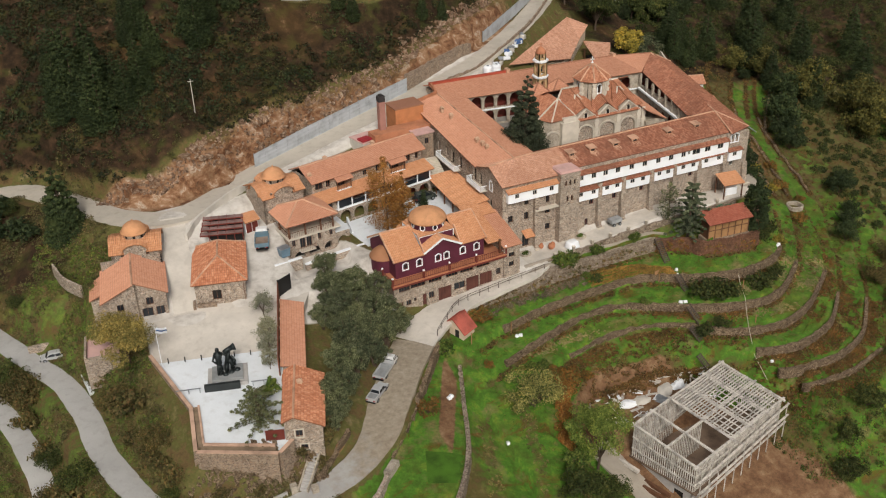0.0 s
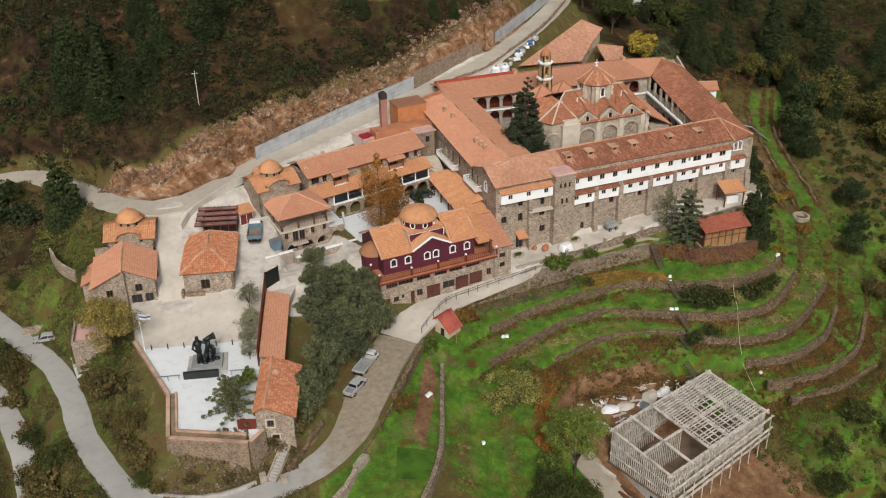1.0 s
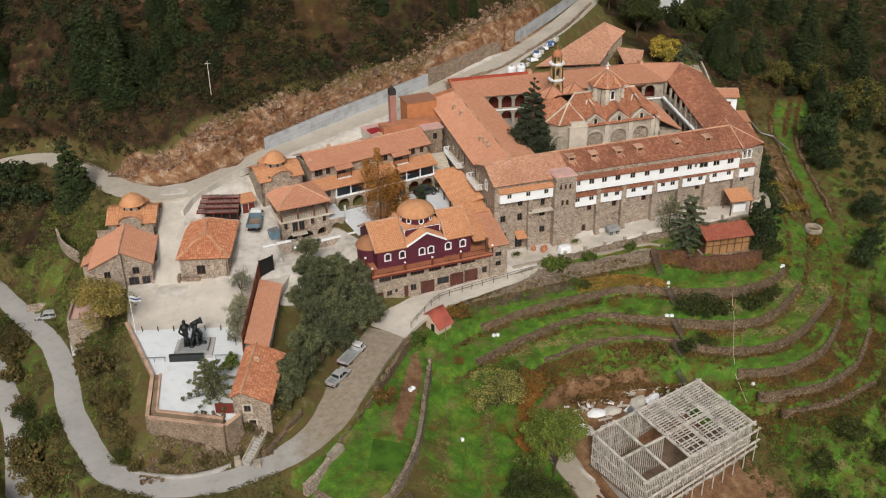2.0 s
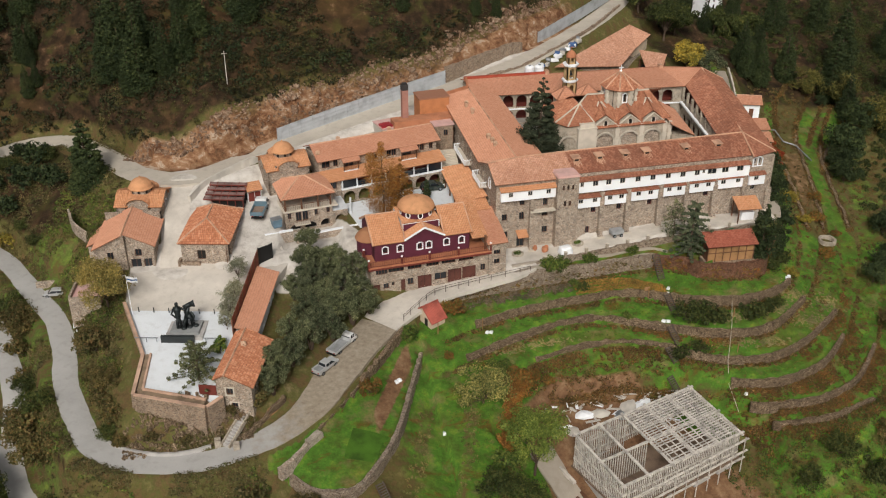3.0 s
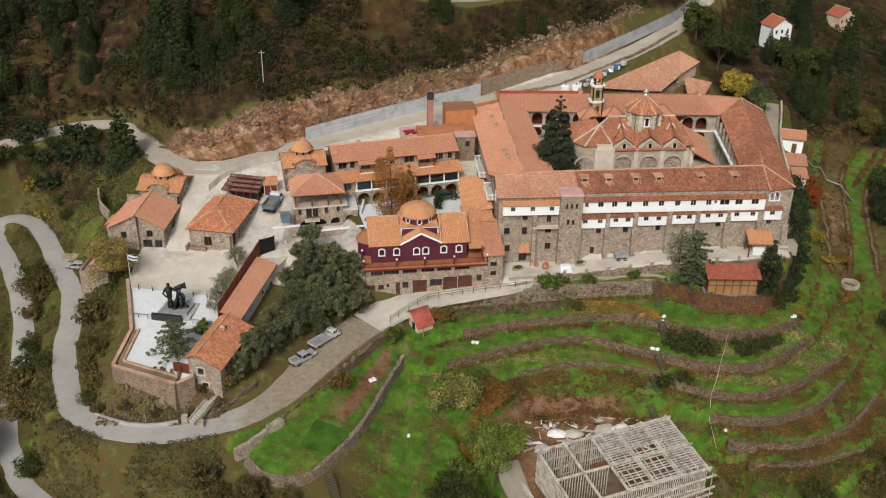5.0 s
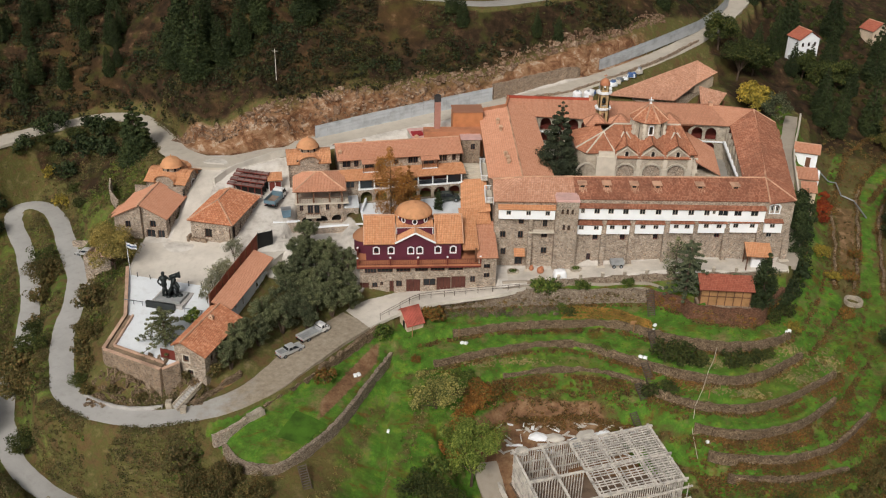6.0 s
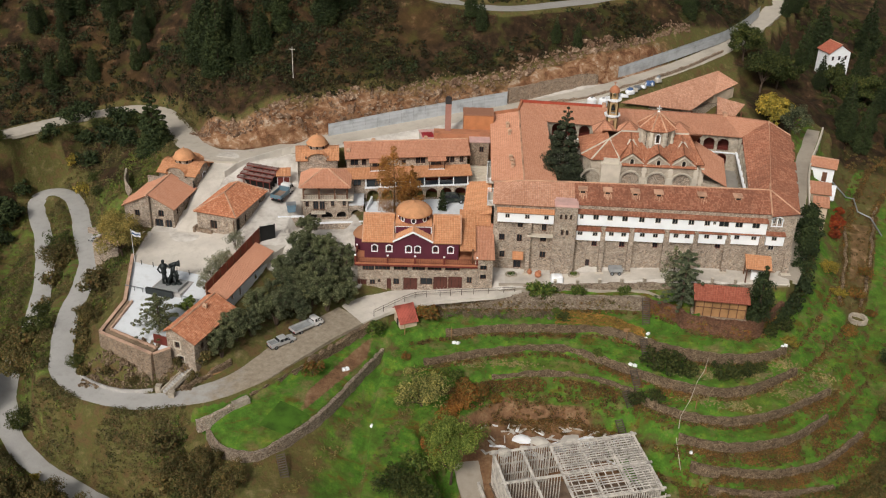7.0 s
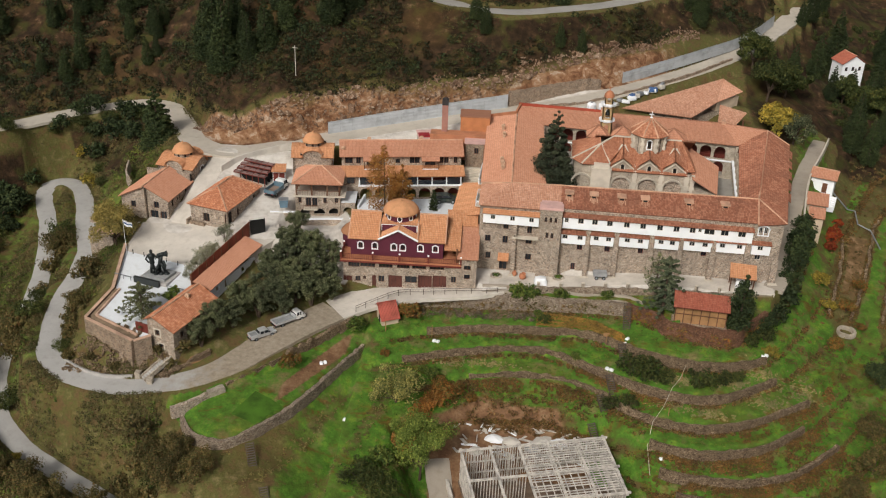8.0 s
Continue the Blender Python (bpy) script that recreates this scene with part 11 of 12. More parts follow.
PLATE = plain("plate_white", (0.7, 0.7, 0.66), 0.5, vary=0.05)


def turned(bm, prof, n, m):
    """A turned form set at a matrix."""
    k = len(bm.verts)
    lathe(bm, prof, n)
    bm.verts.ensure_lookup_table()
    for v in bm.verts[k:]:
        v.co = m @ v.co


def wheel(parent, x, y, r=0.36, w=0.24):
    bm = bmesh.new()
    prof = [(r * 0.6, -w / 2), (r * 0.93, -w / 2), (r, -w / 2 + 0.04), (r, w / 2 - 0.04), (r * 0.93, w / 2), (r * 0.6, w / 2)]
    rot = pose(x, y, r, 90, 0, 0)
    turned(bm, prof, 18, rot)
    t = part("wheel", bm, RUBBER, parent)
    bm = bmesh.new()
    turned(bm, [(0.0, -w * 0.3), (r * 0.3, -w * 0.42), (r * 0.62, -w * 0.36), (r * 0.62, w * 0.36), (r * 0.3, w * 0.42), (0.0, w * 0.3)], 14, rot)
    part("rim", bm, GREYMETAL, t, "grey steel rim")


def hull(bm, rows, half, bevel=0.07):
    """A car shell: side outline (x, z) drawn across the width, drawn in towards the roof."""
    left = [bm.verts.new((x, half * k, z)) for x, z, k in rows]
    right = [bm.verts.new((x, -half * k, z)) for x, z, k in rows]
    n = len(rows)
    bm.faces.new(left), bm.faces.new(right[::-1])
    for i in range(n):
        j = (i + 1) % n
        bm.faces.new((left[j], left[i], right[i], right[j]))
    bmesh.ops.recalc_face_normals(bm, faces=bm.faces)
    bmesh.ops.bevel(bm, geom=[e for e in bm.edges], offset=bevel, segments=2, affect="EDGES", clamp_overlap=True)


def quad(bm, *pts):
    a = [bm.verts.new(p) for p in pts]
    c = sum((v.co for v in a), Vector()) / len(a)
    f = bm.faces.new(a)
    f.normal_update()
    r = bmesh.ops.extrude_face_region(bm, geom=[f])
    for v in r["geom"]:
        if isinstance(v, bmesh.types.BMVert):
            v.co += f.normal * 0.02


def lamps_and_plates(t, xf, xr, half, z):
    for s in (-1, 1):
        for x, m, nm in ((xf, LAMP_CLEAR, "headlight"), (xr, LAMP_RED, "tail_light")):
            bm = bmesh.new()
            box(bm, x - 0.05, x + 0.05, s * half * 0.72 - 0.16, s * half * 0.72 + 0.16, z, z + 0.16)
            part(nm, bm, m, t)
    for x in (xf + 0.03, xr - 0.03):
        bm = bmesh.new()
        box(bm, x - 0.02, x + 0.02, -0.26, 0.26, z - 0.3, z - 0.19)
        part("plate", bm, PLATE, t)
    for x in (xf, xr):
        bm = bmesh.new()
        box(bm, x - 0.09, x + 0.09, -half * 0.96, half * 0.96, z - 0.36, z - 0.14)
        part("bumper", bm, BLACK, t)


def windows_of(t, xs, zs, half, top):
    """Windscreen, rear window and side windows between the stations xs (foot front, top front, top rear, foot rear)."""
    a, b, c, d = xs
    z0, z1 = zs
    for nm, p, q in (("windscreen", a, b), ("rear_window", d, c)):
        s = 0.03 if nm == "windscreen" else -0.03
        bm = bmesh.new()
        quad(bm, (p + s, -half * 0.86, z0), (p + s, half * 0.86, z0), (q + s, half * top * 0.84, z1), (q + s, -half * top * 0.84, z1))
        part(nm, bm, GLASS, t)
    for s in (-1, 1):
        m = (b + c) / 2
        for u0, u1, v0, v1 in ((a - 0.12, m + 0.06, b - 0.05, m + 0.06), (m - 0.06, d + 0.12, m - 0.06, c + 0.05)):
            bm = bmesh.new()
            k0, k1 = half * 1.0 + 0.012, half * top + 0.02
            quad(bm, (u0, s * k0, z0), (u1, s * k0, z0), (v1, s * k1, z1), (v0, s * k1, z1))
            part("side_window", bm, GLASS, t)
        bm = bmesh.new()
        box(bm, a - 0.3, a - 0.14, s * (half + 0.02), s * (half + 0.2), z0, z0 + 0.16)
        part("mirror", bm, BLACK, t)


def pickup(at, rz):
    t = thing("pickup_truck", "silver double-cab pickup parked beside the olive trees", "pickup", at, rz)
    bm = bmesh.new()
    hull(bm, [(-2.5, 0.42, 1), (-2.5, 1.02, 1), (-0.9, 1.04, 1), (2.2, 1.0, 1), (2.48, 0.8, 0.95), (2.48, 0.42, 0.95)], 0.88)
    part("body", bm, CAR_SILVER, t)
    bm = bmesh.new()
    hull(bm, [(-0.85, 1.0, 1), (-0.65, 1.68, 0.82), (0.75, 1.68, 0.82), (1.4, 1.0, 1)], 0.87)
    part("cab", bm, CAR_SILVER, t)
    bm = bmesh.new()
    box(bm, -2.38, -0.95, -0.72, 0.72, 1.045, 1.06)
    part("cargo_bed", bm, BED, t, "dark load bed")
    for s in (-1, 1):
        bm = bmesh.new()
        box(bm, -2.45, -0.9, s * 0.8 - 0.06, s * 0.8 + 0.06, 1.04, 1.24)
        part("bed_side", bm, CAR_SILVER, t)
    bm = bmesh.new()
    box(bm, -2.5, -2.4, -0.8, 0.8, 1.04, 1.22)
    part("tailgate", bm, CAR_SILVER, t)
    windows_of(t, (1.3, 0.78, -0.66, -0.82), (1.12, 1.58), 0.87, 0.84)
    lamps_and_plates(t, 2.48, -2.5, 0.88, 0.74)
    for x in (-1.55, 1.6):
        for y in (-0.8, 0.8):
            wheel(t, x, y)
    return t


def flatbed(at, rz):
    t = thing("flatbed_truck", "small white flatbed truck with low dropsides parked by the road", "truck", at, rz)
    bm = bmesh.new()
    box(bm, -3.0, 1.3, -0.42, 0.42, 0.55, 0.72)
    part("chassis", bm, BLACK, t)
    bm = bmesh.new()
    hull(bm, [(1.15, 0.5, 1), (1.15, 1.95, 0.9), (2.15, 1.98, 0.9), (2.75, 1.3, 1), (3.05, 1.15, 0.97), (3.1, 0.5, 0.97)], 0.92, 0.09)
    part("cab", bm, CAR_WHITE, t)
    windows_of(t, (2.72, 2.25, 1.3, 1.12), (1.32, 1.86), 0.9, 0.9)
    bm = bmesh.new()
    box(bm, -3.05, 1.0, -1.0, 1.0, 0.76, 0.86)
    part("load_floor", bm, BED, t, "scuffed grey load floor")
    for s in (-1, 1):
        bm = bmesh.new()
        box(bm, -3.05, 1.0, s * 1.0 - 0.03, s * 1.0 + 0.03, 0.8, 1.2)
        part("dropside", bm, CAR_SILVER, t, "grey metal dropside")
    for x in (-3.05, 1.0):
        bm = bmesh.new()
        box(bm, x - 0.03, x + 0.03, -1.0, 1.0, 0.8, 1.2 if x < 0 else 1.5)
        part("end_board", bm, CAR_SILVER, t)
    lamps_and_plates(t, 3.06, -3.05, 0.92, 0.78)
    for x in (-1.7, 2.2):
        for y in (-0.8, 0.8):
            wheel(t, x, y, 0.38, 0.26)
    return t


def tipper(at, rz):
    t = thing("tipper_truck", "tipper truck with white cab and faded blue bed", "truck", at, rz)
    bm = bmesh.new()
    box(bm, -2.4, 1.6, -0.42, 0.42, 0.6, 0.85)
    part("chassis", bm, BLACK, t)
    bm = bmesh.new()
    hull(bm, [(1.15, 0.55, 1), (1.15, 2.25, 0.92), (2.3, 2.28, 0.92), (2.62, 1.4, 1), (2.66, 0.55, 1)], 0.98, 0.1)
    part("cab", bm, CAR_WHITE, t)
    windows_of(t, (2.6, 2.34, 1.3, 1.12), (1.45, 2.1), 0.97, 0.93)
    bm = bmesh.new()
    box(bm, -2.5, 0.95, -1.05, 1.05, 0.9, 1.02)
    part("bed_floor", bm, plain("dusty_bed_floor", (0.30, 0.22, 0.17), 0.9, vary=0.3), t, "dusty brown bed floor")
    for s in (-1, 1):
        bm = bmesh.new()
        box(bm, -2.5, 0.95, s * 1.05 - 0.05, s * 1.05 + 0.05, 0.92, 1.62)
        for j in range(4):
            box(bm, -2.3 + j * 1.0, -2.16 + j * 1.0, s * 1.12 - 0.04, s * 1.12 + 0.04, 0.92, 1.6)
        part("bed_side", bm, CAR_BLUE, t)
    for x, h in ((-2.5, 1.62), (0.95, 1.95)):
        bm = bmesh.new()
        box(bm, x - 0.05, x + 0.05, -1.05, 1.05, 0.92, h)
        part("end_board", bm, CAR_BLUE, t)
    lamps_and_plates(t, 2.64, -2.5, 0.98, 0.8)
    for x in (-1.5, 1.9):
        for y in (-0.85, 0.85):
            wheel(t, x, y, 0.44, 0.3)
    return t


def small_car(name, label, at, rz, mat, tall=0.0, length=4.0):
    t = thing(name, label, "car", at, rz)
    h = length / 2
    bm = bmesh.new()
    hull(bm, [(-h, 0.35, 0.96), (-h, 0.9 + tall, 0.98), (h * 0.5, 0.92 + tall, 1), (h * 0.95, 0.75 + tall, 0.94), (h, 0.55, 0.92), (h, 0.35, 0.92)], 0.84, 0.1)
    part("body", bm, mat, t)
    bm = bmesh.new()
    hull(bm, [(-h * 0.96, 0.86 + tall, 0.98), (-h * 0.78, 1.42 + tall, 0.8), (h * 0.12, 1.45 + tall, 0.8), (h * 0.55, 0.88 + tall, 0.98)], 0.84, 0.08)
    part("cabin", bm, mat, t)
    windows_of(t, (h * 0.52, h * 0.14, -h * 0.78, -h * 0.94), (0.95 + tall, 1.36 + tall), 0.83, 0.83)
    lamps_and_plates(t, h, -h, 0.84, 0.62 + tall * 0.5)
    for x in (-h * 0.62, h * 0.62):
        for y in (-0.76, 0.76):
            wheel(t, x, y, 0.31 + tall * 0.3, 0.2)
    return t



def fit_size(ob, k):
    ob.scale = (k, k, k)
    return ob


fit_size(flatbed((38.7, 107.7, -2.58), 46), 0.88)
fit_size(pickup((35.7, 103.3, -2.78), 43), 0.85)
fit_size(tipper((29.7, 134.9, gz(29.7, 134.9) + 0.02), 74), 0.95)
j = small_car("jeep", "dark green off-road car parked in the forecourt", (59.4, 140.4, 5.02), 8, CAR_DARK, 0.22, 3.9)
bm = bmesh.new()
turned(bm, [(0.0, -0.1), (0.3, -0.1), (0.34, 0.0), (0.3, 0.1), (0.0, 0.1)], 16, pose(-2.05, 0.0, 0.95, 0, 90, 0))
part("spare_wheel", bm, RUBBER, j)
fit_size(small_car("hatchback", "small silver hatchback parked at the road's edge", (-3.4, 133.1, -3.1), 172, CAR_SILVER, 0.05, 3.8), 0.85)

# ---- rails, posts and steps ----
IRON = plain("rusty_iron", (0.09, 0.065, 0.05), 0.8, vary=0.3)


def edge_railing():
    line = resample([(48.6, 111.9, -1.95), (51.6, 114.9, -1.75), (54.6, 117.3, -1.5), (58.6, 118.0, -1.3), (64, 118.5, -0.9), (70.6, 118.9, -0.4)], 2.0)
    t = thing("road_railing", "thin rusty iron railing along the road edge", "railing", kind="structure")
    for p in line:
        z = max(p.z, gz(p.x, p.y)) - 0.3
        bm = bmesh.new()
        tube(bm, [(p.x, p.y, z), (p.x, p.y, p.z + 0.95)], 0.045, 0.045, 6)
        part("post", bm, IRON, t)
    for dz in (0.9, 0.5):
        bm = bmesh.new()
        tube(bm, [(p.x, p.y, p.z + dz) for p in line], 0.035, 0.035, 6)
        part("rail", bm, IRON, t)


edge_railing()
for k in range(10):
    x = 73.5 + 3.6 * k
    y = float(line_at([(72, 120.6), (88, 121.2), (100, 121.4), (110, 120.8)], x))
    z = float(line_at([(72, 0.0), (88, 1.1), (96, 1.8), (110, 2.4)], x))
    q = thing("stone_post", "short pale stone post at the path's edge", "post", (x, y, z), 7 * k, group="posts along the path")
    bm = bmesh.new()
    box(bm, -0.2, 0.2, -0.2, 0.2, -0.5, 0.75)
    part("shaft", bm, STONE_PALE, q)
    bm = bmesh.new()
    box(bm, -0.25, 0.25, -0.25, 0.25, 0.752, 0.85)
    part("cap", bm, TRIM, q)
wall_strip("path_edge_wall", [(72, 120.3, 0.1, 0.7), (86, 120.8, 1.1, 0.9), (90, 120.7, 1.5, 1.6), (99, 120.6, 2.1, 2.2), (109, 120.0, 2.6, 2.0)], 0.4, "low rubble wall holding the monastery path", ROAD_STONE)
wall_strip("road_lower_wall", [(76, 166.8, 15.4, 1.6), (84, 169.3, 16.0, 1.6), (93, 175.9, 16.8, 1.6), (104, 184.6, 17.8, 1.6), (115, 195.8, 19.0, 1.6)], 0.4, "low rough retaining wall below the upper road", STONE_DARK)


TREAD = plain("dark_weathered_tread", (0.14, 0.115, 0.095), 0.9, vary=0.3)


def slope_steps(x, y, z, rise, rz, label="narrow dark steps between two garden terraces"):
    n = max(4, round(rise / 0.22))
    t = thing("garden_steps", label, "steps", (x, y, z), rz, group="terrace steps")
    for k in range(n):
        bm = bmesh.new()
        box(bm, -0.5, 0.5, 0.24 * k, 0.24 * k + 0.17, rise * (k + 1) / n - 0.06, rise * (k + 1) / n)
        part("tread", bm, TREAD, t)
    for s in (-1, 1):
        bm = bmesh.new()
        beam(bm, (s * 0.55, -0.1, 0.0), (s * 0.55, 0.24 * n, rise + 0.02), 0.08, 0.2)
        part("stringer", bm, IRON, t)


for key, x in (("upper", 91.5), ("second", 91.2), ("third", 89.6), ("fourth", 88.4), ("fifth", 87.2)):
    ry, rz, rh = (float(line_at(WALLS[key], x, k)) for k in (1, 2, 3))
    rise = max(1.6, rh * 1.35 + 0.4)
    slope_steps(x, ry - 0.24 * round(rise / 0.22) - 0.1, rz + 0.15 - rise, rise, {"upper": 0, "second": 12, "third": 20, "fourth": 25, "fifth": 25}[key])
slope_steps(40.6, 80.6, gz(40.6, 80.4) - 0.1, 2.3, 25, "weathered wooden steps up to the small lawn")
slope_steps(43.4, 76.4, gz(43.4, 76.4) - 0.1, 1.0, 25, "weathered wooden steps on the grass slope")

# ---- small things on the road, path and terraces ----
b = thing("information_board", "yellowish wooden board leaning on the bank beside the road", "board", (28.6, 96.4, -3.4), 42)
bm = bmesh.new()
box(bm, -1.7, 1.7, 0.0, 0.08, 0.0, 1.1, pose(0, 0, 0, -25, 0, 0))
part("panel", bm, WOOD_TAN, b)
bm = bmesh.new()
box(bm, -1.2, 1.2, -0.012, -0.004, 0.45, 0.62, pose(0, 0, 0, -25, 0, 0))
part("faded_line", bm, WOOD, b, "faded band of lettering as a plain bar")


def wrapped(name, label, at, rz, l, w, h, mat, cat):
    """A load under a sheet: rounded, sagging top."""
    t = thing(name, label, cat, at, rz)
    bm = bmesh.new()
    vs = box(bm, -l / 2, l / 2, -w / 2, w / 2, 0, h)
    bmesh.ops.subdivide_edges(bm, edges=bm.edges, cuts=3, use_grid_fill=True)
    g = random.Random(name)
    for v in bm.verts:
        if v.co.z > 0.05:
            v.co += Vector((g.uniform(-0.06, 0.06), g.uniform(-0.06, 0.06), g.uniform(-0.1, 0.06)))
            k = 1 - 0.18 * (v.co.z / h) ** 2
            v.co.x, v.co.y = v.co.x * k, v.co.y * k
    for f in bm.faces:
        f.smooth = True
    part("cover", bm, mat, t)
    return t


wrapped("covered_load", "white sheet over a stack beside the path", (77.4, 121.8, 0.35), 8, 2.0, 1.5, 1.2, WHITE, "covered stack")
c = thing("hand_trailer", "grey metal trailer parked before the monastery wall", "trailer", (87.0, 124.0, 1.25), 5)
bm = bmesh.new()
box(bm, -1.1, 1.1, -0.65, 0.65, 0.5, 1.25)
bmesh.ops.bevel(bm, geom=list(bm.edges), offset=0.06, segments=2, affect="EDGES")
part("box", bm, BED, c)
for x in (-0.6, 0.6):
    for y in (-0.7, 0.7):
        wheel(c, x, y, 0.3, 0.18)
bm = bmesh.new()
tube(bm, [(1.1, 0, 0.6), (2.0, 0, 0.45)], 0.05, 0.05, 6)
part("drawbar", bm, IRON, c)


def clay_jar(at, s=1.0, tilt=0.0):
    t = thing("clay_jar", "large old terracotta jar by the monastery door", "jar", at, 0, group="clay jars")
    bm = bmesh.new()
    turned(bm, [(0.0, 0.0), (0.28 * s, 0.0), (0.55 * s, 0.45 * s), (0.58 * s, 0.75 * s), (0.36 * s, 1.1 * s), (0.3 * s, 1.2 * s), (0.36 * s, 1.28 * s), (0.28 * s, 1.26 * s), (0.24 * s, 1.1 * s), (0.0, 1.05 * s)], 18, pose(0, 0, 0, tilt, 0, 40))
    part("vessel", bm, TERRACOTTA, t)


clay_jar((74.2, 123.4, 0.2), 1.0, 25)
clay_jar((73.0, 124.2, 0.15), 0.7)
for x, y in ((70.0, 124.0), (80.3, 123.9)):
    t = thing("flower_bed", "round stone-edged bed with low green plants", "flower bed", (x, y, float(line_at(TERRACE, x, 2)) + 0.05), 0, group="flower beds")
    bm = bmesh.new()
    turned(bm, [(0.75, -0.2), (1.0, -0.2), (1.0, 0.22), (0.78, 0.25), (0.75, 0.1)], 18, pose(0, 0, 0))
    part("edging", bm, STONE_PALE, t)
    v, f = leaf_quads([(0, 0, 0.2), (0.3, 0.2, 0.25), (-0.3, 0.1, 0.22)], [0.5, 0.35, 0.35], 70, 0.1, 7)
    me = bpy.data.meshes.new("leaves")
    me.from_pydata(v.tolist(), [], f.tolist())
    me.materials.append(LEAF_GREEN)
    new("leaves", me).parent = t

# water tanks and stored goods behind the back wing
for x, y, h in ((84.6, 166.0, 1.9), (86.9, 166.9, 1.6)):
    t = thing("water_tank", "white cylindrical plastic water tank", "tank", (x, y, 15.0), 0, group="water tanks")
    bm = bmesh.new()
    turned(bm, [(0.0, 0.0), (0.85, 0.0), (0.9, 0.1), (0.9, h * 0.45), (0.86, h * 0.5), (0.9, h * 0.55), (0.9, h * 0.85), (0.6, h), (0.0, h)], 22, pose(0, 0, 0))
    part("vessel", bm, WHITE, t)
    bm = bmesh.new()
    turned(bm, [(0.0, h), (0.25, h), (0.25, h + 0.14), (0.0, h + 0.16)], 14, pose(0, 0, 0))
    part("lid", bm, GREYMETAL, t)
BLUE_SHEET = plain("blue_sheeting", (0.08, 0.16, 0.36), 0.6, vary=0.2)
g = random.Random(5)
for k in range(14):
    f = k / 13
    x, y = 87.8 + 11.5 * f + g.uniform(-0.5, 0.5), 168.8 + 9.4 * f + g.uniform(-0.5, 0.5)
    mat = (WHITE, BLUE_SHEET, CONC_PALE, GREYMETAL, WHITE)[k % 5]
    label = {0: "white wrapped goods stacked behind the barn", 1: "blue sheeting over goods behind the barn", 2: "pale sacks stacked behind the barn", 3: "grey crate stacked behind the barn", 4: "white wrapped goods stacked behind the barn"}[k % 5]
    wrapped("wrapped_goods", label, (x, y, max(gz(x, y) - 0.1, 14.9 + 0.16 * k)), g.uniform(0, 90), g.uniform(0.9, 1.8), g.uniform(0.7, 1.2), g.uniform(0.5, 1.0), mat, "goods")

# white plastic bits on the terraces
for x, y in ((91.6, 112.4), (91.2, 111.6), (88.6, 106.9), (89.2, 106.5), (61.4, 111.0), (62.0, 110.9), (113.0, 112.6), (112.4, 112.2), (96.6, 93.8), (45.4, 101.2), (45.9, 101.6), (50.6, 93.5)):
    wrapped("plastic_bag", "crumpled white plastic bag on the grass", (x, y, gz(x, y) - 0.03), 30 * x, 0.6, 0.5, 0.35, WHITE, "bag")
for x, y, h in ((88.4, 112.6, 1.5), (53.6, 110.8, 2.0), (60.9, 112.0, 2.2), (99.6, 105.4, 1.6), (103.5, 106.2, 1.6), (97.5, 99.4, 1.4)):
    t = thing("garden_stake", "weathered upright wooden stake on a terrace", "stake", (x, y, gz(x, y) - 0.3), 0, group="garden stakes")
    bm = bmesh.new()
    box(bm, -0.06, 0.06, -0.06, 0.06, 0, h + 0.3)
    part("shaft", bm, WOOD_TAN, t)
t = thing("garden_door", "old pale wooden board standing against the wall", "board", (88.4, 113.0, gz(88.4, 112.6)), 8)
bm = bmesh.new()
box(bm, -0.5, 0.5, -0.05, 0.05, 0, 1.7, pose(0, 0, 0, -10, 0, 0))
part("panel", bm, WOOD_TAN, t)
# pale hose down the terraces
pts = [(100.2, 107.4), (99.4, 105.6), (98.0, 102.9), (96.8, 100.6), (95.2, 97.9), (94.6, 95.6), (95.2, 92.8)]
bm = bmesh.new()
tube(bm, [(x, y, gz(x, y) + 0.9 * (k % 2 == 0) + 0.25) for k, (x, y) in enumerate(pts)], 0.04, 0.04, 5)
h = thing("hose", "thin pale hose hanging down over the terraces", "hose")
part("line", bm, TRIM, h)
# grey pipe down the valley slope
t = thing("water_pipe", "long grey pipe running down the valley slope", "pipe")
bm = bmesh.new()
tube(bm, [(x, y, gz(x, y) + dz) for x, y, dz in ((131.6, 162.2, 0.9), (135.2, 160.6, 0.5), (136.6, 160.4, 0.5), (136.3, 156.2, 0.5), (138.4, 154.8, 0.6), (139.2, 149.8, 0.5))], 0.13, 0.13, 7)
part("pipe", bm, GREYMETAL, t)
# ring of stones in the valley garden
t = thing("stone_ring", "round ring of pale stones in the valley garden", "stone ring", (128.4, 125.4, max(gz(128.4 + a, 125.4 + b) for a in (-1, 0, 1) for b in (-1, 0, 1)) + 0.05))
for k in range(16):
    bm = bmesh.new()
    a = 6.283 * k / 16
    vs = box(bm, -0.3, 0.3, -0.2, 0.2, -0.3, 0.4 + 0.05 * (k % 3), pose(1.35 * math.cos(a), 1.35 * math.sin(a), 0, 0, 0, math.degrees(a) + 90))
    part("stone", bm, STONE_PALE, t)

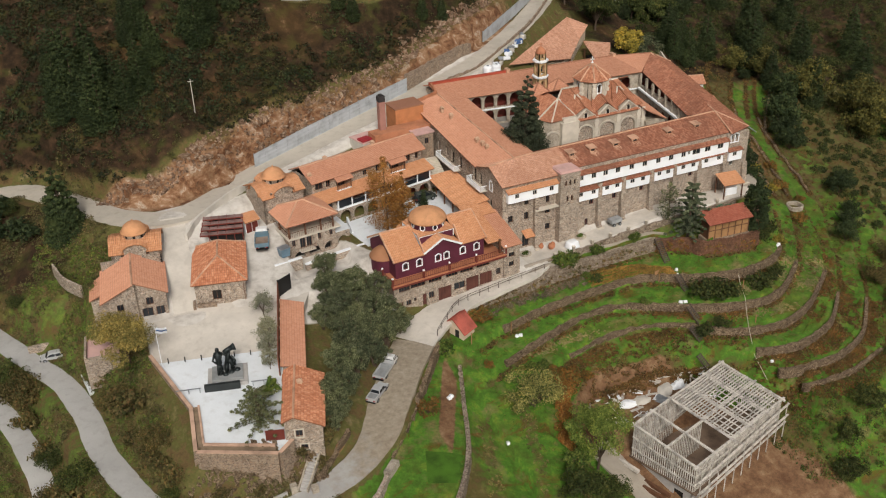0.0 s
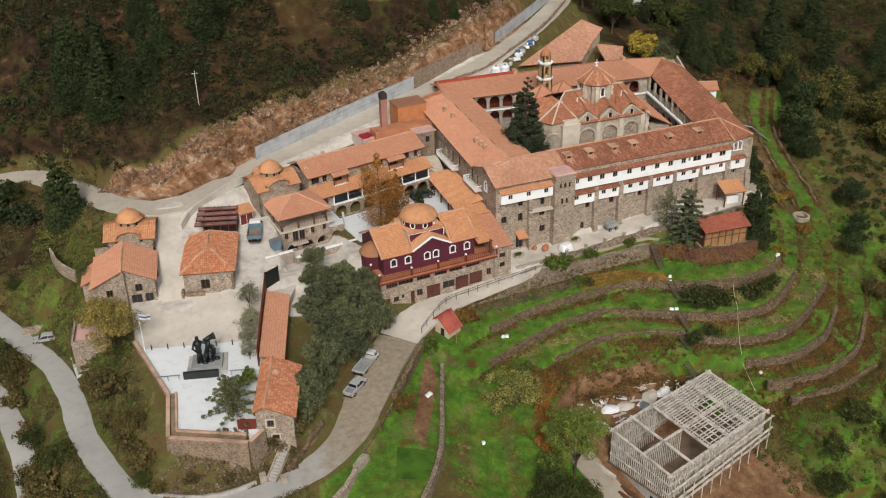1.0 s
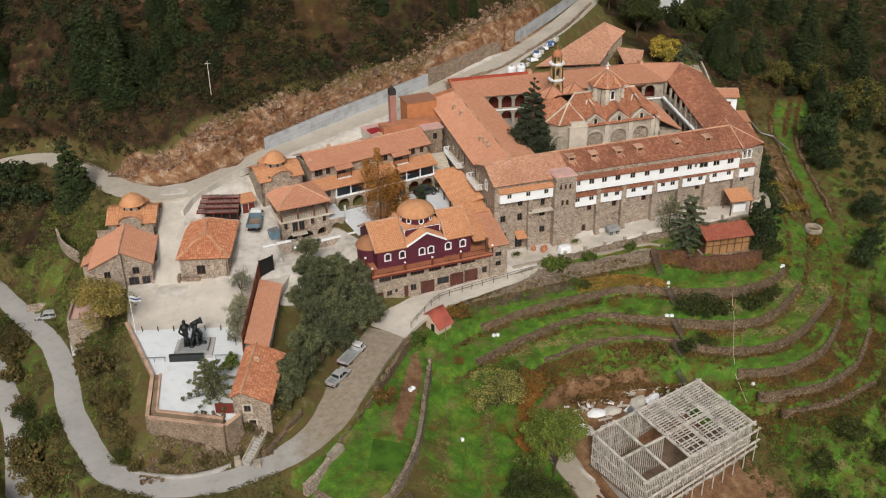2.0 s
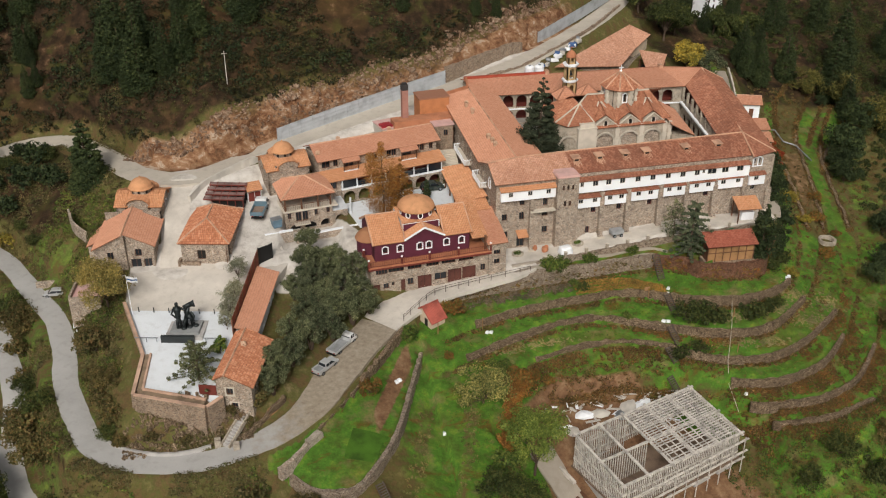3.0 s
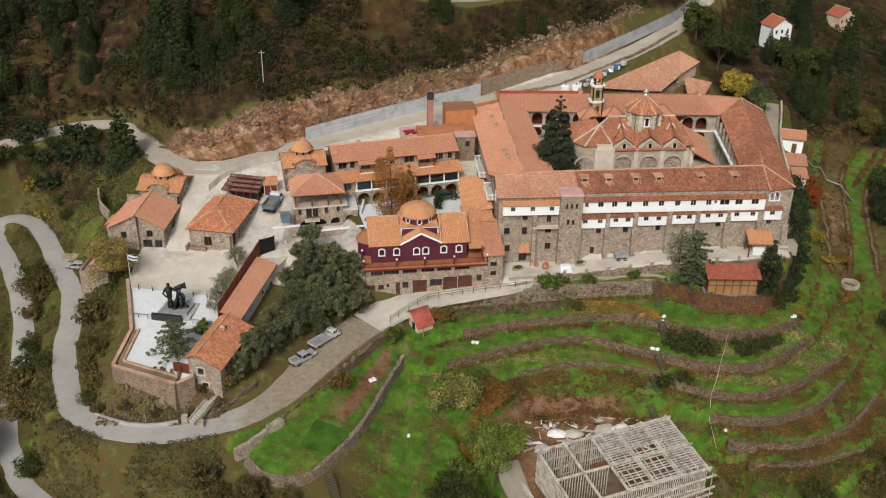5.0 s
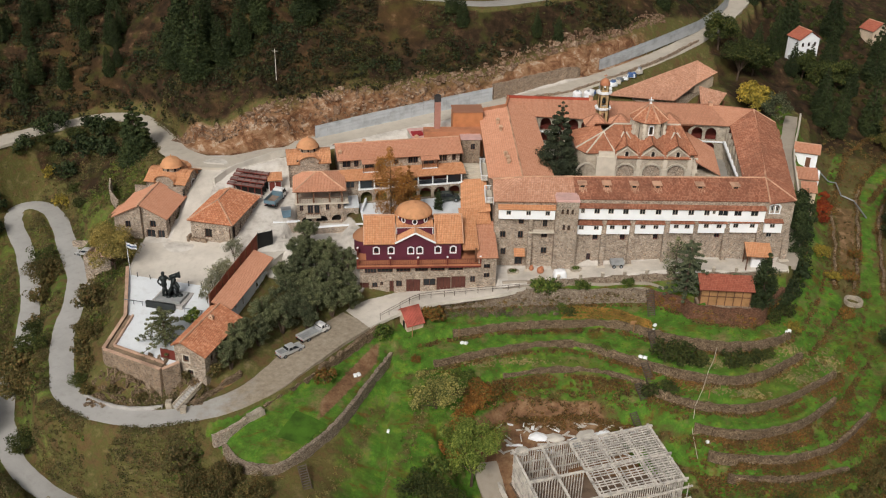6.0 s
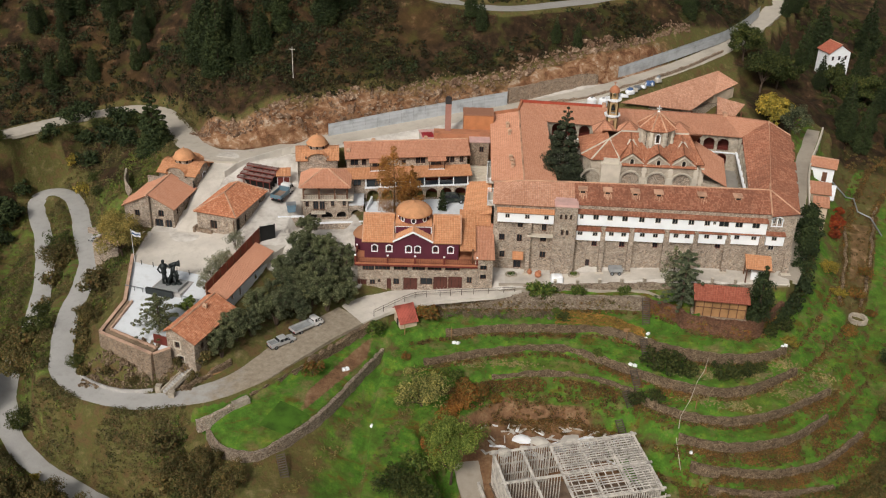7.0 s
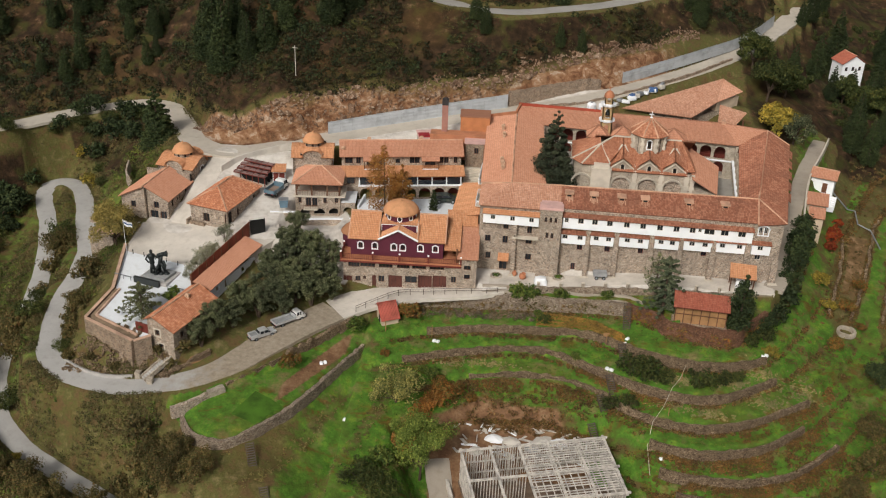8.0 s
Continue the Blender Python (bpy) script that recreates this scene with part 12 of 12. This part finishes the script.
# block wall and lawn in the meadow
wall_strip("garden_wall", [(27.6, 85.6, -4.2, 1.2), (29.4, 86.9, -4.2, 1.2), (31.8, 89.6, -4.0, 1.2)], 0.6, "short thick rubble wall at the lawn's corner", STONE)
wall_strip("garden_wall", [(31.8, 89.6, -4.0, 0.6), (33.6, 91.2, -4.0, 0.6)], 1.0, "broad stone slab wall beside the lawn", STONE_PALE)
wall_strip("road_side_wall", [(33.4, 92.4, -4.0, 0.9), (37.0, 96.2, -3.7, 0.9), (41.2, 101.4, -3.3, 0.9), (45.2, 106.6, -2.9, 0.9), (48.4, 110.8, -2.5, 0.9)], 0.7, "ruined dry stone wall below the road", STONE_DRY, uneven=0.3)
v = []
for a in range(9):
    for c in range(9):
        p = Vector((35.8, 86.9)).lerp(Vector((40.3, 85.6)), a / 8).lerp(Vector((37.8, 92.2)).lerp(Vector((42.3, 90.4)), a / 8), c / 8)
        v.append((p.x, p.y, gz(p.x, p.y) + 0.12))
f = [(a * 9 + c, (a + 1) * 9 + c, (a + 1) * 9 + c + 1, a * 9 + c + 1) for a in range(8) for c in range(8)]
me = bpy.data.meshes.new("lawn")
me.from_pydata(v, [], f)
turf = plain("dense_lawn", (0.06, 0.14, 0.012), 0.95, vary=0.35, fine=9, relief=0.5)
me.materials.append(turf)
tagged(new("lawn", me), "small rectangle of dense dark green turf", "lawn", kind="structure")

# golden crop rows and grey dry plants on the upper terrace
STRAW = foliage("golden_straw", [(0.34, 0.19, 0.045), (0.46, 0.28, 0.075), (0.26, 0.15, 0.035), (0.16, 0.12, 0.035)])
GREYDRY = foliage("grey_dry_plants", [(0.12, 0.09, 0.06), (0.19, 0.15, 0.11), (0.09, 0.08, 0.04), (0.26, 0.21, 0.16)])
g2 = np.random.default_rng(71)
wp, wr = [], []
for k in range(4):
    for x in np.arange(77.5, 91, 0.32):
        y = float(line_at(WALLS["second"], x)) + 0.8 + 0.62 * k * (0.45 + 0.55 * (91 - x) / 13.5 + 0.3)
        wp.append((x, y + g2.uniform(-0.1, 0.1), 0.15)), wr.append(g2.uniform(0.18, 0.32))
stuff("crop_rows", "rows of golden dry crop on the upper terrace", "crop", grounded(wp), wr, 40, 0.12, STRAW, 72, 0.9)
wp, wr = [], []
for k in range(150):
    x = g2.uniform(56, 77)
    y = float(line_at(WALLS["upper"], x)) - g2.uniform(0.9, 2.6)
    wp.append((x, y, 0.25)), wr.append(g2.uniform(0.25, 0.6))
stuff("dry_plants", "grey dried plants below the road wall", "plants", grounded(wp), wr, 26, 0.12, GREYDRY, 73, 0.9)
wp, wr = [], []
for k in range(900):
    x, y = g2.uniform(88, 122), g2.uniform(66, 92)
    if y < float(line_at(WALLS["seventh"], x)) - 0.5 and x > 90 + (84 - y) * 0.2 and not (x < 104 and y < 76):
        wp.append((x, y, 0.15)), wr.append(g2.uniform(0.35, 1.0))
stuff("site_brambles", "tangled green and brown brambles beside the site", "brambles", grounded(wp), wr, 26, 0.15, foliage("site_bramble_leaves", [(0.04, 0.075, 0.018), (0.07, 0.12, 0.024), (0.11, 0.15, 0.035), (0.17, 0.08, 0.026), (0.05, 0.06, 0.018)]), 74, 0.7)
wp, wr = [], []
for k in range(1300):
    x = g2.uniform(30, 62)
    y = g2.uniform(64, 98)
    if y < (float(line_at(MEADOW_EDGE, x)) if x < 50 else 99) - 0.8:
        band = math.sin(0.95 * (x - 0.42 * y) + 0.5 * math.sin(0.2 * y))
        if band > 0.5:
            wp.append((x, y, 0.05)), wr.append(g2.uniform(0.2, 0.55))
stuff("slope_weeds", "strips of brown weeds across the grass slope", "weeds", grounded(wp), [0.8 * r for r in wr], 30, 0.1, LEAF_SOFT, 75, 0.6)
wp, wr = [], []
for k in range(200):
    f = g2.random()
    wp.append((58.6 + 5.6 * f + g2.normal(0, 0.5), 91.6 + 10.0 * f + g2.normal(0, 0.6), 0.5 + g2.random())), wr.append(g2.uniform(0.3, 0.7))
stuff("bracken_bank", "tall rust-brown bracken along the bank", "bracken", grounded(wp), wr, 30, 0.13, LEAF_AUTUMN, 76, 1.1)

# parking strip by the lower road
bm = bmesh.new()
prism(bm, [(-1.0, 133.6), (0.3, 122.0), (2.2, 122.4), (1.8, 133.0)], -4.0, -3.02)
tagged(part("parking_strip", bm, PAVING), "pale concrete parking strip by the lower road", "pavement", kind="structure")

# flag pole and utility pole
p = thing("flag_pole", "thin white flag pole at the plaza edge", "flag pole", (9.9, 115.2, plaza_z(9.9, 115.2)))
bm = bmesh.new()
tube(bm, [(0, 0, -0.2), (0, 0, 6.5)], 0.05, 0.03, 8)
part("pole", bm, WHITE, p)
bm = bmesh.new()
grid = [[bm.verts.new((0.06 + 0.2 * i, 0.12 * math.sin(1.1 * i + 0.4 * j), 6.3 - 0.22 * j - 0.05 * i)) for i in range(8)] for j in range(5)]
for j in range(4):
    for i in range(7):
        bm.faces.new((grid[j][i], grid[j][i + 1], grid[j + 1][i + 1], grid[j + 1][i]))
bmesh.ops.solidify(bm, geom=bm.faces[:], thickness=0.015)
flag = part("flag", bm, WHITE, p, "white flag with a blue band", True)
bm = bmesh.new()
band = [[bm.verts.new((0.06 + 0.2 * i, 0.12 * math.sin(1.1 * i + 0.4 * j) - 0.03, 6.3 - 0.22 * j - 0.05 * i)) for i in range(8)] for j in (1.5, 2.5)]
for i in range(7):
    bm.faces.new((band[0][i], band[0][i + 1], band[1][i + 1], band[1][i]))
bmesh.ops.solidify(bm, geom=bm.faces[:], thickness=0.01)
part("band", bm, BLUE_SHEET, flag)
u = thing("utility_pole", "grey wooden utility pole on the hillside", "pole", (27, 161, gz(27, 161) - 0.5))
bm = bmesh.new()
tube(bm, [(0, 0, 0), (0, 0, 6.5)], 0.09, 0.06, 8)
part("pole", bm, WOOD_GREY, u)
bm = bmesh.new()
box(bm, -0.5, 0.5, -0.04, 0.04, 6.0, 6.1)
part("crossarm", bm, WOOD_GREY, u)
